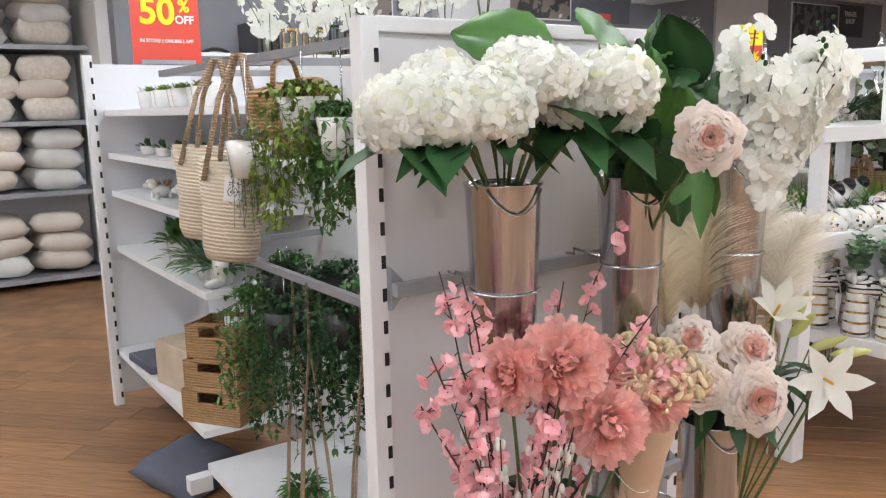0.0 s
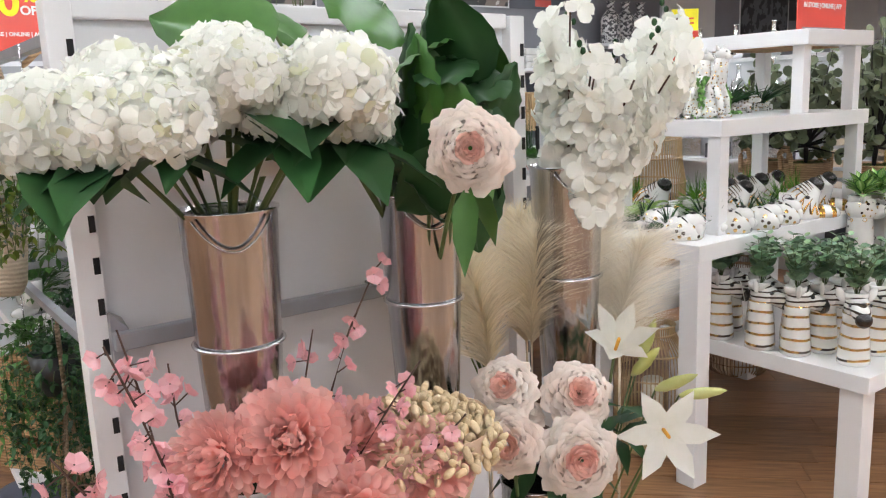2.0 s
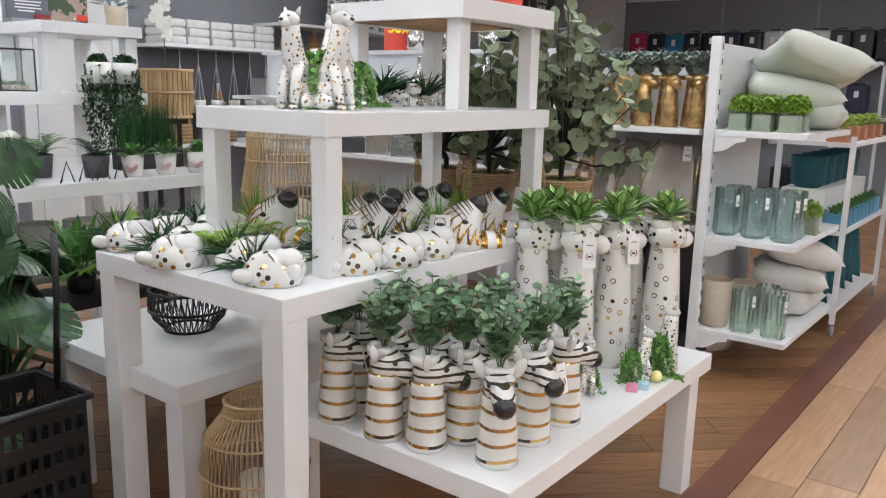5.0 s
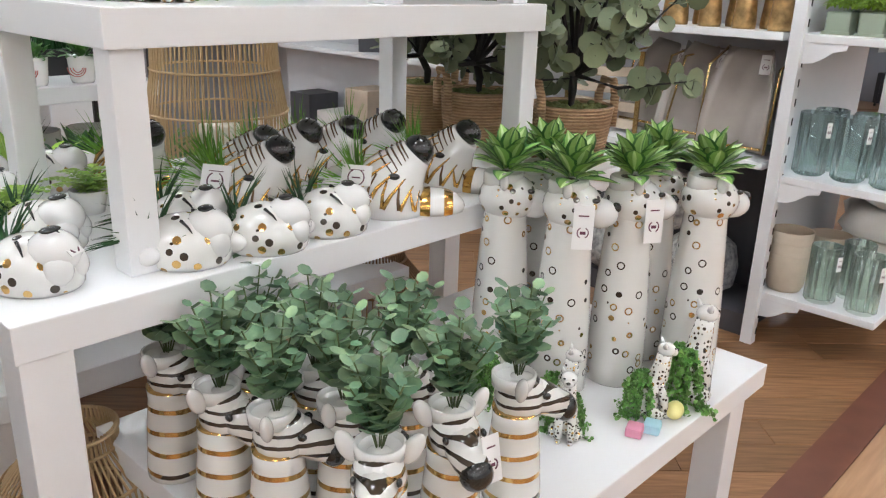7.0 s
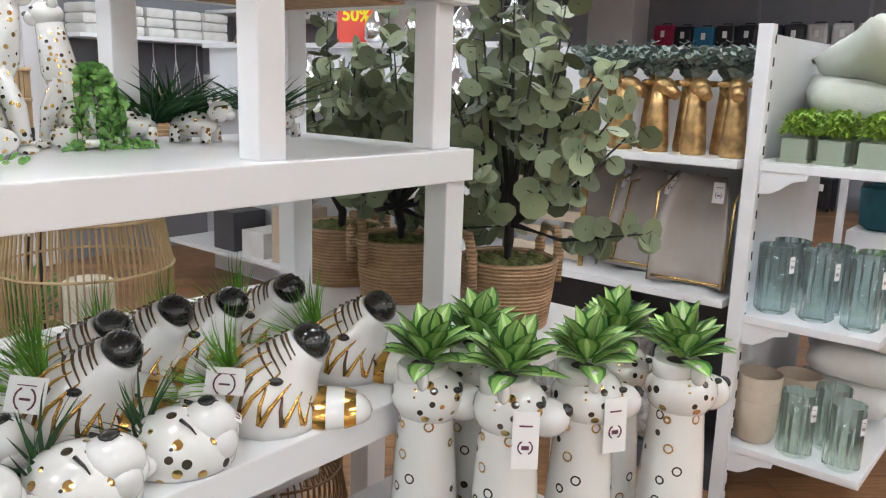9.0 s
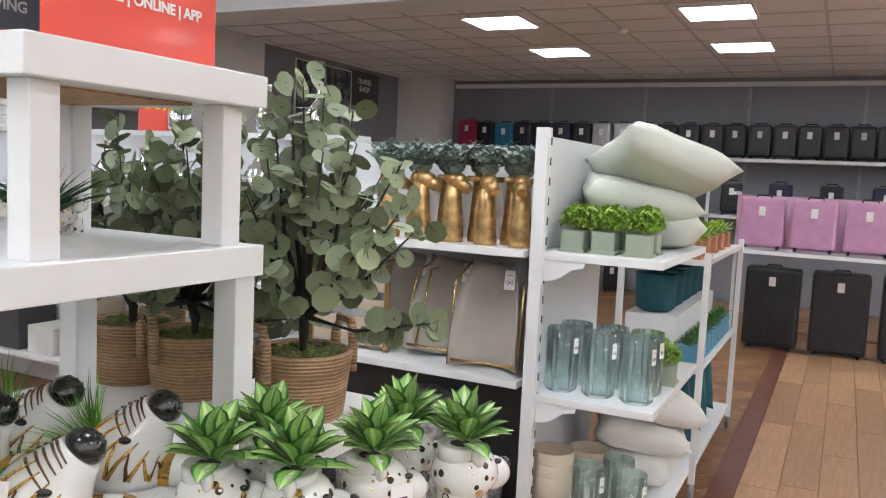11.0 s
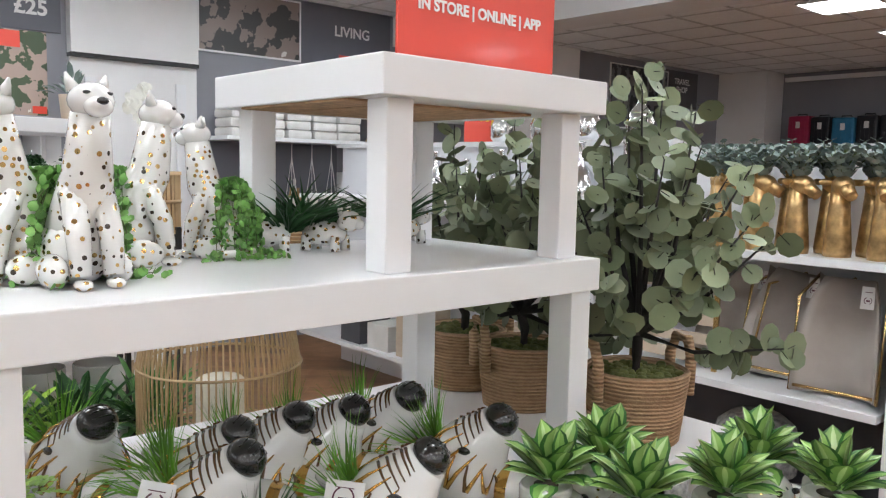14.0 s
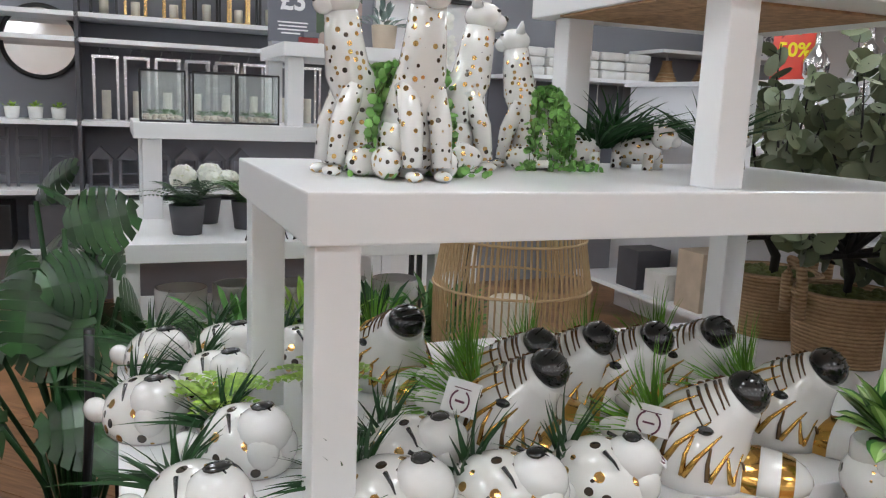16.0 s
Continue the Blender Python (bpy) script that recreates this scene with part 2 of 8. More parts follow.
# ---------- more materials ----------
def ceramic(name, mode, scale, r0=0.0, r1=0.3, gold=0.5, base=(0.7, 0.69, 0.66), stretch=(1, 1, 1), axis="Z"):
    """White glaze with painted gold or black dots, rings or bands."""
    m = bpy.data.materials.new(name)
    m.use_nodes = True
    nt = m.node_tree
    b = nt.nodes["Principled BSDF"]
    b.inputs["Roughness"].default_value = 0.14
    b.inputs["Coat Weight"].default_value = 0.4
    b.inputs["Coat Roughness"].default_value = 0.05
    L = nt.links.new
    tc = nt.nodes.new("ShaderNodeTexCoord")
    mp = nt.nodes.new("ShaderNodeMapping")
    mp.inputs["Scale"].default_value = stretch
    L(tc.outputs["Object"], mp.inputs["Vector"])

    def mth(op, a, c):
        n = nt.nodes.new("ShaderNodeMath")
        n.operation = op
        for i, v in enumerate((a, c)):
            if isinstance(v, (int, float)):
                n.inputs[i].default_value = v
            else:
                L(v, n.inputs[i])
        return n.outputs[0]

    if mode == "bands":
        w = nt.nodes.new("ShaderNodeTexWave")
        w.bands_direction = axis
        w.inputs["Scale"].default_value = scale
        w.inputs["Distortion"].default_value = r0
        w.inputs["Detail"].default_value = 1
        w.inputs["Detail Scale"].default_value = 1.2
        L(mp.outputs[0], w.inputs["Vector"])
        fac = mth("GREATER_THAN", w.outputs["Fac"], r1)
        nz = nt.nodes.new("ShaderNodeTexNoise")
        nz.inputs["Scale"].default_value = 9
        L(mp.outputs[0], nz.inputs["Vector"])
        pick = mth("LESS_THAN", nz.outputs["Fac"], gold)
    else:
        v = nt.nodes.new("ShaderNodeTexVoronoi")
        v.inputs["Scale"].default_value = scale
        v.inputs["Randomness"].default_value = 0.75
        L(mp.outputs[0], v.inputs["Vector"])
        fac = mth("LESS_THAN", v.outputs["Distance"], r1)
        if r0:
            fac = mth("SUBTRACT", fac, mth("LESS_THAN", v.outputs["Distance"], r0))
        sp = nt.nodes.new("ShaderNodeSeparateColor")
        L(v.outputs["Color"], sp.inputs[0])
        pick = mth("LESS_THAN", sp.outputs[0], gold)
    paint = nt.nodes.new("ShaderNodeMix")
    paint.data_type = "RGBA"
    paint.inputs["A"].default_value = (0.045, 0.032, 0.022, 1)
    paint.inputs["B"].default_value = (0.62, 0.4, 0.14, 1)
    L(pick, paint.inputs["Factor"])
    mix = nt.nodes.new("ShaderNodeMix")
    mix.data_type = "RGBA"
    mix.inputs["A"].default_value = (*base, 1)
    L(paint.outputs["Result"], mix.inputs["B"])
    L(fac, mix.inputs["Factor"])
    L(mix.outputs["Result"], b.inputs["Base Color"])
    L(mth("MULTIPLY", fac, mth("MULTIPLY", pick, 0.9)), b.inputs["Metallic"])
    return m


def woven(name, c1, c2, scale=60.0, rough=0.8):
    """Horizontal rows of twisted rope or wicker."""
    m = bpy.data.materials.new(name)
    m.use_nodes = True
    nt = m.node_tree
    b = nt.nodes["Principled BSDF"]
    b.inputs["Roughness"].default_value = rough
    L = nt.links.new
    tc = nt.nodes.new("ShaderNodeTexCoord")
    w = nt.nodes.new("ShaderNodeTexWave")
    w.bands_direction = "Z"
    w.inputs["Scale"].default_value = scale
    w.inputs["Distortion"].default_value = 1.5
    w.inputs["Detail Scale"].default_value = 3
    L(tc.outputs["Object"], w.inputs["Vector"])
    n = nt.nodes.new("ShaderNodeTexNoise")
    n.inputs["Scale"].default_value = 45
    n.inputs["Detail"].default_value = 6
    L(tc.outputs["Object"], n.inputs["Vector"])
    mx = nt.nodes.new("ShaderNodeMix")
    mx.data_type = "RGBA"
    mx.inputs["A"].default_value, mx.inputs["B"].default_value = (*c1, 1), (*c2, 1)
    ad = nt.nodes.new("ShaderNodeMath")
    ad.operation = "MULTIPLY_ADD"
    L(w.outputs["Fac"], ad.inputs[0])
    ad.inputs[1].default_value = 0.5
    mu = nt.nodes.new("ShaderNodeMath")
    mu.operation = "MULTIPLY"
    L(n.outputs["Fac"], mu.inputs[0])
    mu.inputs[1].default_value = 0.6
    L(mu.outputs[0], ad.inputs[2])
    L(ad.outputs[0], mx.inputs["Factor"])
    L(mx.outputs["Result"], b.inputs["Base Color"])
    bp = nt.nodes.new("ShaderNodeBump")
    bp.inputs["Strength"].default_value = 0.9
    bp.inputs["Distance"].default_value = 0.006
    L(ad.outputs[0], bp.inputs["Height"])
    L(bp.outputs[0], b.inputs["Normal"])
    return m


GLAZE = mat("white_glaze", (0.7, 0.69, 0.67), 0.13, var=0.02, coat=0.4)
ZEB_BAND = ceramic("zebra_gold_bands", "bands", 7.5, 1.2, 0.89, 0.6, stretch=(1, 1, 1))
ZEB_HEAD = ceramic("zebra_head_stripes", "bands", 16, 3.5, 0.75, 0.45, stretch=(0.7, 1, 1))
SPOTS = ceramic("leopard_spots", "dots", 74, 0, 0.31, 0.7)
SPOTS_BIG = ceramic("leopard_head_spots", "dots", 40, 0, 0.31, 0.65)
RINGS = ceramic("jaguar_rings", "dots", 26, 0.17, 0.25, 0.45)
SPOTS_SMALL = ceramic("small_cat_spots", "dots", 75, 0, 0.38, 0.25)
GLOSS_BLACK = mat("gloss_black_glaze", (0.01, 0.01, 0.01), 0.12, coat=0.5, bump=0.25, bscale=70)
LEAF_DARK = mat("dark_green_leaf", (0.012, 0.045, 0.014), 0.5, color2=(0.026, 0.09, 0.024), scale=9, rnd=0.45, spec=0.3)
LEAF_MID = mat("mid_green_leaf", (0.035, 0.12, 0.02), 0.45, color2=(0.08, 0.22, 0.04), scale=12, rnd=0.4)
LEAF_LIGHT = mat("fresh_green_leaf", (0.17, 0.33, 0.03), 0.5, color2=(0.34, 0.5, 0.08), scale=20, rnd=0.35)
LEAF_EUCA = mat("eucalyptus_leaf", (0.115, 0.15, 0.08), 0.5, color2=(0.22, 0.255, 0.145), scale=7, rnd=0.4)
LEAF_PEARL = mat("trailing_pearl_leaf", (0.08, 0.24, 0.04), 0.5, color2=(0.22, 0.42, 0.12), scale=30, rnd=0.4)
LEAF_GREYG = mat("grey_green_leaf", (0.14, 0.2, 0.18), 0.6, color2=(0.26, 0.33, 0.31), scale=20, rnd=0.3)
LEAF_OLIVE = mat("yellow_green_leaf", (0.07, 0.14, 0.015), 0.5, color2=(0.2, 0.27, 0.03), scale=6, rnd=0.4)
STEM = mat("green_stem", (0.09, 0.13, 0.04), 0.6)
BARK = mat("dark_bark", (0.025, 0.022, 0.02), 0.85, var=0.4, scale=20, bump=0.6, bscale=40)
TWIG = mat("brown_twig", (0.07, 0.035, 0.025), 0.8, bump=0.3)
SOIL = mat("gravel_soil", (0.05, 0.04, 0.03), 0.9, var=0.5, scale=90, bump=0.8, bscale=120)
MOSS = mat("green_moss", (0.07, 0.085, 0.02), 0.95, color2=(0.16, 0.17, 0.05), scale=50, bump=0.9, bscale=90)
# upright light and dark streaks in the steel's colour imitate its reflections
ZINC = mat("galvanised_steel_reflection_streaks", (0.5, 0.5, 0.52), 0.17, metal=1.0, var=0.4, scale=3, bump=0.28, bscale=6, stretch=(7, 7, 0.35))
WIRE = mat("bright_wire", (0.6, 0.6, 0.62), 0.25, metal=1.0)
PETAL_WHITE = mat("white_petal", (0.86, 0.87, 0.8), 0.7, color2=(0.92, 0.92, 0.88), scale=25, rnd=0.05, sub=0.4)
PETAL_CREAM = mat("cream_petal", (0.72, 0.74, 0.52), 0.7, color2=(0.8, 0.8, 0.7), scale=25, rnd=0.05, sub=0.4)
PETAL_PEACH = mat("peach_petal", (0.95, 0.82, 0.74), 0.7, color2=(0.96, 0.9, 0.84), scale=18, rnd=0.05, sub=0.45)
PETAL_PEACH_IN = mat("peach_heart_petal", (0.9, 0.52, 0.44), 0.7, color2=(0.92, 0.66, 0.57), scale=18, rnd=0.06, sub=0.45)
PETAL_PINK = mat("coral_pink_petal", (0.94, 0.52, 0.47), 0.7, color2=(0.97, 0.68, 0.63), scale=18, rnd=0.12, sub=0.42)
PETAL_BLOSSOM = mat("blossom_petal", (0.9, 0.45, 0.5), 0.7, color2=(0.94, 0.64, 0.67), scale=30, rnd=0.15, sub=0.35)
PAMPAS = mat("pampas_plume", (0.86, 0.76, 0.58), 0.9, color2=(0.92, 0.86, 0.72), scale=6, rnd=0.1, sub=0.5)
PAMPAS_PALE = mat("pale_plume", (0.88, 0.83, 0.72), 0.9, color2=(0.92, 0.89, 0.83), scale=6, rnd=0.1, sub=0.5)
BUNNY = mat("dried_bunny_tail", (0.64, 0.49, 0.29), 0.95, color2=(0.82, 0.68, 0.47), scale=12, rnd=0.12, bump=0.8, bscale=150)
KRAFT = mat("kraft_paper", (0.55, 0.38, 0.26), 0.7)
LILY_GREEN = mat("lily_bud", (0.4, 0.42, 0.08), 0.5, color2=(0.58, 0.6, 0.3), scale=12)
ORANGE = mat("stamen_orange", (0.7, 0.35, 0.05), 0.8)
PAPER = mat("paper_tag", (0.8, 0.79, 0.78), 0.6, var=0.02)
PRINT_DARK = mat("print_maroon", (0.12, 0.03, 0.06), 0.6)
ROPE = woven("seagrass_rope", (0.2, 0.11, 0.055), (0.56, 0.37, 0.21), 34)
WICKER = woven("wicker", (0.22, 0.12, 0.05), (0.48, 0.3, 0.15), 30)
COTTON = woven("cotton_rope", (0.55, 0.46, 0.34), (0.75, 0.66, 0.52), 28)
JUTE = woven("jute_strap", (0.3, 0.2, 0.12), (0.5, 0.36, 0.24), 40)
BAMBOO = mat("bamboo_strip", (0.42, 0.28, 0.14), 0.55, color2=(0.58, 0.42, 0.24), scale=8, rnd=0.2)
BAMBOO_DARK = mat("brown_bamboo", (0.2, 0.11, 0.05), 0.5, color2=(0.32, 0.19, 0.09), scale=8, rnd=0.2)
CANDLE = mat("ivory_candle", (0.78, 0.74, 0.64), 0.5, sub=0.2)
GOLD = mat("brushed_gold_leaf", (0.5, 0.33, 0.15), 0.38, metal=0.85, var=0.45, scale=25, bump=0.4, bscale=50)
BRASS = mat("thin_brass", (0.6, 0.42, 0.18), 0.25, metal=1.0)
VELVET = mat("greige_velvet", (0.4, 0.36, 0.325), 0.9, var=0.12, scale=5)
GLASS_TEAL = glass_mat("ribbed_teal_glass", (0.6, 0.69, 0.67), 0.03)
GLASS_GREEN = glass_mat("ribbed_sage_glass", (0.6, 0.68, 0.6), 0.03)
GLASS_CLEAR = glass_mat("clear_glass", (0.9, 0.93, 0.92), 0.02)
SAGE = mat("sage_ceramic", (0.3, 0.35, 0.27), 0.5, var=0.05)
TERRA = mat("terracotta", (0.42, 0.18, 0.1), 0.7)
TEAL = mat("teal_fabric", (0.012, 0.085, 0.11), 0.8, var=0.2, scale=15)
BLUE_POT = mat("sky_blue_pot", (0.1, 0.3, 0.45), 0.4)
CREAM_POT = mat("cream_stoneware", (0.52, 0.43, 0.33), 0.65, bump=0.3, bscale=20)
CLOTH_SAGE = mat("sage_stripe_cloth", (0.5, 0.53, 0.47), 0.9, color2=(0.62, 0.64, 0.58), scale=3, bump=0.4, bscale=160)
CLOTH_WHITE = mat("printed_white_cloth", (0.62, 0.61, 0.58), 0.9, color2=(0.74, 0.73, 0.71), scale=6, bump=0.3, bscale=140)
CLOTH_CREAM = mat("cream_cushion_cloth", (0.6, 0.53, 0.46), 0.9, color2=(0.7, 0.64, 0.57), scale=4, bump=0.4, bscale=120)
CLOTH_NAVY = mat("slate_blue_cloth", (0.11, 0.12, 0.16), 0.9, bump=0.3, bscale=120)
FUR = mat("cream_faux_fur", (0.66, 0.6, 0.52), 0.95, color2=(0.78, 0.73, 0.66), scale=30, bump=0.8, bscale=40)
LUGGAGE_BLACK = mat("black_luggage", (0.015, 0.015, 0.02), 0.35, var=0.3, bump=0.15, bscale=60)
LUGGAGE_NAVY = mat("navy_luggage", (0.02, 0.025, 0.06), 0.5)
LUGGAGE_SILVER = mat("silver_luggage", (0.55, 0.55, 0.56), 0.3, metal=0.4)
LUGGAGE_PINK = mat("pink_luggage", (0.5, 0.24, 0.42), 0.3, color2=(0.58, 0.32, 0.5), scale=9)
LUGGAGE_RED = mat("crimson_luggage", (0.35, 0.02, 0.07), 0.5)
LUGGAGE_BLUE = mat("blue_luggage", (0.02, 0.16, 0.3), 0.5)
SIGN_RED = mat("red_sign_board", (0.72, 0.075, 0.05), 0.3, var=0.02, coat=0.3)
SIGN_GREY = mat("grey_sign_board", (0.13, 0.135, 0.16), 0.5, var=0.03)
SIGN_YELLOW = mat("yellow_print", (0.85, 0.75, 0.02), 0.5)
INK_WHITE = mat("white_print", (0.8, 0.8, 0.8), 0.6, var=0.02)
PLANK = mat("laminate_plank", (0.175, 0.085, 0.037), 0.4, color2=(0.345, 0.18, 0.085), scale=5, stretch=(1.0, 14, 1), bump=0.05, bscale=25)
PLANK_LIGHT = mat("light_laminate_plank", (0.34, 0.19, 0.1), 0.35, color2=(0.46, 0.27, 0.15), scale=4, stretch=(1, 12, 1), bump=0.05, bscale=25)
STRIPE = mat("red_brown_floor_border", (0.15, 0.055, 0.035), 0.4)
for m in (PLANK, PLANK_LIGHT):
    nt = m.node_tree
    oi = nt.nodes.new("ShaderNodeObjectInfo")
    mr = nt.nodes.new("ShaderNodeMapRange")
    mr.inputs["To Min"].default_value, mr.inputs["To Max"].default_value = 0.72, 1.22
    hs = nt.nodes.new("ShaderNodeHueSaturation")
    b = nt.nodes["Principled BSDF"]
    src = b.inputs["Base Color"].links[0].from_socket
    nt.links.new(oi.outputs["Random"], mr.inputs[0])
    nt.links.new(mr.outputs[0], hs.inputs["Value"])
    nt.links.new(src, hs.inputs["Color"])
    nt.links.new(hs.outputs[0], b.inputs["Base Color"])

R = random.Random(7)


# ---------- plant helpers ----------
def rnd_dir(up=0.0):
    while True:
        v = Vector((R.uniform(-1, 1), R.uniform(-1, 1), R.uniform(-1 + up, 1)))
        if 0.1 < v.length < 1:
            return v.normalized()


def leaf(bm, p, d, L, W, mi=0, droop=0.3, n=None, fold=0.15, mi2=None):
    """A pointed leaf that starts at p, heads along d, droops and folds along its midrib."""
    p, d = Vector(p), Vector(d).normalized()
    side = d.cross(n or Vector((0, 0, 1)))
    if side.length < 0.05:
        side = d.orthogonal()
    side.normalize()
    up = side.cross(d)
    rows = []
    for s, w in ((0, 0.12), (0.3, 0.9), (0.65, 0.8), (1, 0.02)):
        c = p + d * (L * s) + Vector((0, 0, -droop * L * s * s))
        rows.append([bm.verts.new(c - side * (W / 2 * w) + up * (fold * W * w)), bm.verts.new(c), bm.verts.new(c + side * (W / 2 * w) + up * (fold * W * w))])
    for a, b in zip(rows, rows[1:]):
        for i in (0, 1):
            f = bm.faces.new((a[i], a[i + 1], b[i + 1], b[i]))
            f.material_index = mi
            f.smooth = True
    return bm


def dot_leaf(bm, c, n, r, mi=0, k=7, dish=0.15):
    """A small round leaf or petal about c."""
    n = Vector(n).normalized()
    u = n.orthogonal().normalized()
    u.rotate(Matrix.Rotation(R.uniform(0, 6.28), 3, n))
    w = n.cross(u)
    mid = bm.verts.new(Vector(c) - n * (r * dish))
    ring = [bm.verts.new(Vector(c) + r * (math.cos(2 * math.pi * i / k) * u * 1.08 + math.sin(2 * math.pi * i / k) * w)) for i in range(k)]
    for i in range(k):
        f = bm.faces.new((mid, ring[i], ring[(i + 1) % k]))
        f.material_index = mi
        f.smooth = True


def blade(bm, p, d, L, W, bend=0.4, mi=0):
    p, d = Vector(p), Vector(d).normalized()
    side = d.cross(Vector((R.uniform(-1, 1), R.uniform(-1, 1), 0.2))).normalized()
    prev = None
    for s in (0, 0.4, 0.75, 1):
        c = p + d * (L * s) + Vector((d.x, d.y, -0.6)) * (bend * L * s * s * 0.5)
        w = W * (1 - s * 0.96)
        row = (bm.verts.new(c - side * w / 2), bm.verts.new(c + side * w / 2))
        if prev:
            f = bm.faces.new((prev[0], prev[1], row[1], row[0]))
            f.material_index = mi
        prev = row


def tuft(n, L, W, spread=0.8, bend=0.4, base=0.02):
    bm = bmesh.new()
    for _ in range(n):
        a, s = R.uniform(0, 6.28), R.random() ** 0.5 * spread
        d = Vector((math.cos(a) * s, math.sin(a) * s, 1))
        blade(bm, (math.cos(a) * base * R.random(), math.sin(a) * base * R.random(), 0), d, L * R.uniform(0.65, 1.1), W, bend)
    return bm


def petal(bm, c, out, axis, L, W, curl, mi=0):
    """A cupped petal from c, heading along out and curling towards axis."""
    out, axis = Vector(out).normalized(), Vector(axis).normalized()
    side = out.cross(axis).normalized()
    rows = []
    for s, w in ((0, 0.25), (0.35, 0.85), (0.75, 1.0), (1, 0.55)):
        q = Vector(c) + out * (L * s * math.cos(curl * s)) + axis * (L * s * math.sin(curl * s))
        j = R.uniform(-0.06, 0.06) * L
        rows.append([bm.verts.new(q - side * (W / 2 * w) + axis * (0.1 * L * w + j)), bm.verts.new(q + axis * j * 0.5), bm.verts.new(q + side * (W / 2 * w) + axis * (0.1 * L * w - j))])
    for a, b in zip(rows, rows[1:]):
        for i in (0, 1):
            f = bm.faces.new((a[i], a[i + 1], b[i + 1], b[i]))
            f.material_index = mi
            f.smooth = True


def bloom(Rad, layers=11, n=13, inner=4, flat=0.0):
    """A many-petalled round flower facing +z: rings of ruffled, cupped petals, its heart in the second material."""
    bm = bmesh.new()
    cols = (-1, -0.55, 0, 0.55, 1)
    for k in range(layers):
        s = 1 - k / layers
        m = max(5, int(n * (0.4 + 0.6 * s)))
        for i in range(m):
            a = 2 * math.pi * (i + 0.5 * (k % 2)) / m + R.uniform(-0.2, 0.2)
            o, t = Vector((math.cos(a), math.sin(a), 0)), Vector((-math.sin(a), math.cos(a), 0))
            rr = Rad * (0.05 + 0.95 * s) * R.uniform(0.9, 1.06)
            zt = Rad * 0.62 * (1 - s ** 1.7) + R.uniform(-0.04, 0.04) * Rad
            hw = Rad * (0.11 + 0.24 * s) * R.uniform(0.85, 1.15)
            rows = []
            for q, z, w in ((0.38, zt - 0.26 * Rad, 0.4), (0.74, zt - 0.11 * Rad, 0.85), (0.93, zt, 1.0), (1.06, zt - 0.01 * Rad - 0.07 * Rad * s, 0.82)):
                row = []
                for c in cols:
                    ruf = R.uniform(-0.024, 0.024) * Rad if q > 0.9 else 0
                    tip = (1 - 0.2 * c * c) if q > 1 else 1
                    row.append(bm.verts.new(o * (rr * q * tip - 0.25 * hw * c * c * w + ruf) + t * (hw * w * c) + Vector((0, 0, z + 0.16 * hw * c * c + ruf * 0.7))))
                rows.append(row)
            for ra, rb in zip(rows, rows[1:]):
                for e in range(4):
                    f = bm.faces.new((ra[e], ra[e + 1], rb[e + 1], rb[e]))
                    f.material_index = 1 if k >= layers - inner else 0
                    f.smooth = True
    return bm


def dahlia(Rad):
    """A full ball of broad, cupped, layered petals facing +z."""
    bm = bmesh.new()
    n = 190
    for i in range(n):
        s = (i + 0.5) / n
        el = math.pi / 2 - 1.95 * s ** 0.62
        a = i * 2.39996
        o = Vector((math.cos(a) * math.cos(el), math.sin(a) * math.cos(el), math.sin(el)))
        k = o.orthogonal() if abs(o.z) > 0.99 else (Vector((0, 0, 1)) - o * o.z).normalized()
        petal(bm, o * Rad * 0.3 + Vector((0, 0, -0.1 * Rad)), o, k, Rad * R.uniform(0.55, 0.82), Rad * (0.14 + 0.17 * s), R.uniform(0.1, 0.6))
    return bm


def aim(c, n, roll=0.0):
    """The pose at c whose +z looks along n."""
    return Matrix.Translation(c) @ Vector(n).to_track_quat("Z", "Y").to_matrix().to_4x4() @ Matrix.Rotation(roll, 4, "Z")


def stem_to(bm, a, b, r=0.003, sag=0.0, seg=5, mi=0):
    a, b = Vector(a), Vector(b)
    pts = []
    for i in range(5):
        s = i / 4
        pts.append(a.lerp(b, s) + Vector((0, 0, sag * math.sin(math.pi * s))))
    tube(bm, pts, r, seg, mi, r * 0.7)


def placed(bm, m):
    bmesh.ops.transform(bm, matrix=m, verts=bm.verts)
    return bm


# ---------- flower stand on the gondola's end ----------
def rail(x0, x1, y, z):
    t = thing("hanging_rail", pose(x0, y, z), "grey metal hanging rail bracketed to a white panel", "rail")
    part("bar", bx(0, -0.012, -0.016, x1 - x0, 0.012, 0.016, bevel=0.003), GREY_RAIL, t)
    for x in (0.0, x1 - x0 - 0.03):
        b = bmesh.new()
        vs = [b.verts.new(v) for v in ((x, 0.0135, -0.05), (x, 0.0135, 0.05), (x, 0.056, 0.05), (x, 0.056, -0.05), (x + 0.03, 0.0135, -0.018), (x + 0.03, 0.0135, 0.018), (x + 0.03, 0.056, 0.03), (x + 0.03, 0.056, -0.03))]
        for q in ((0, 1, 2, 3), (4, 7, 6, 5), (0, 4, 5, 1), (1, 5, 6, 2), (2, 6, 7, 3), (3, 7, 4, 0)):
            b.faces.new([vs[i] for i in q])
        part("bracket", b, GREY_RAIL, t)
    return t


rail(-2.31, -1.32, -0.358, 1.12)
rail(-2.31, -1.32, -0.358, 0.43)


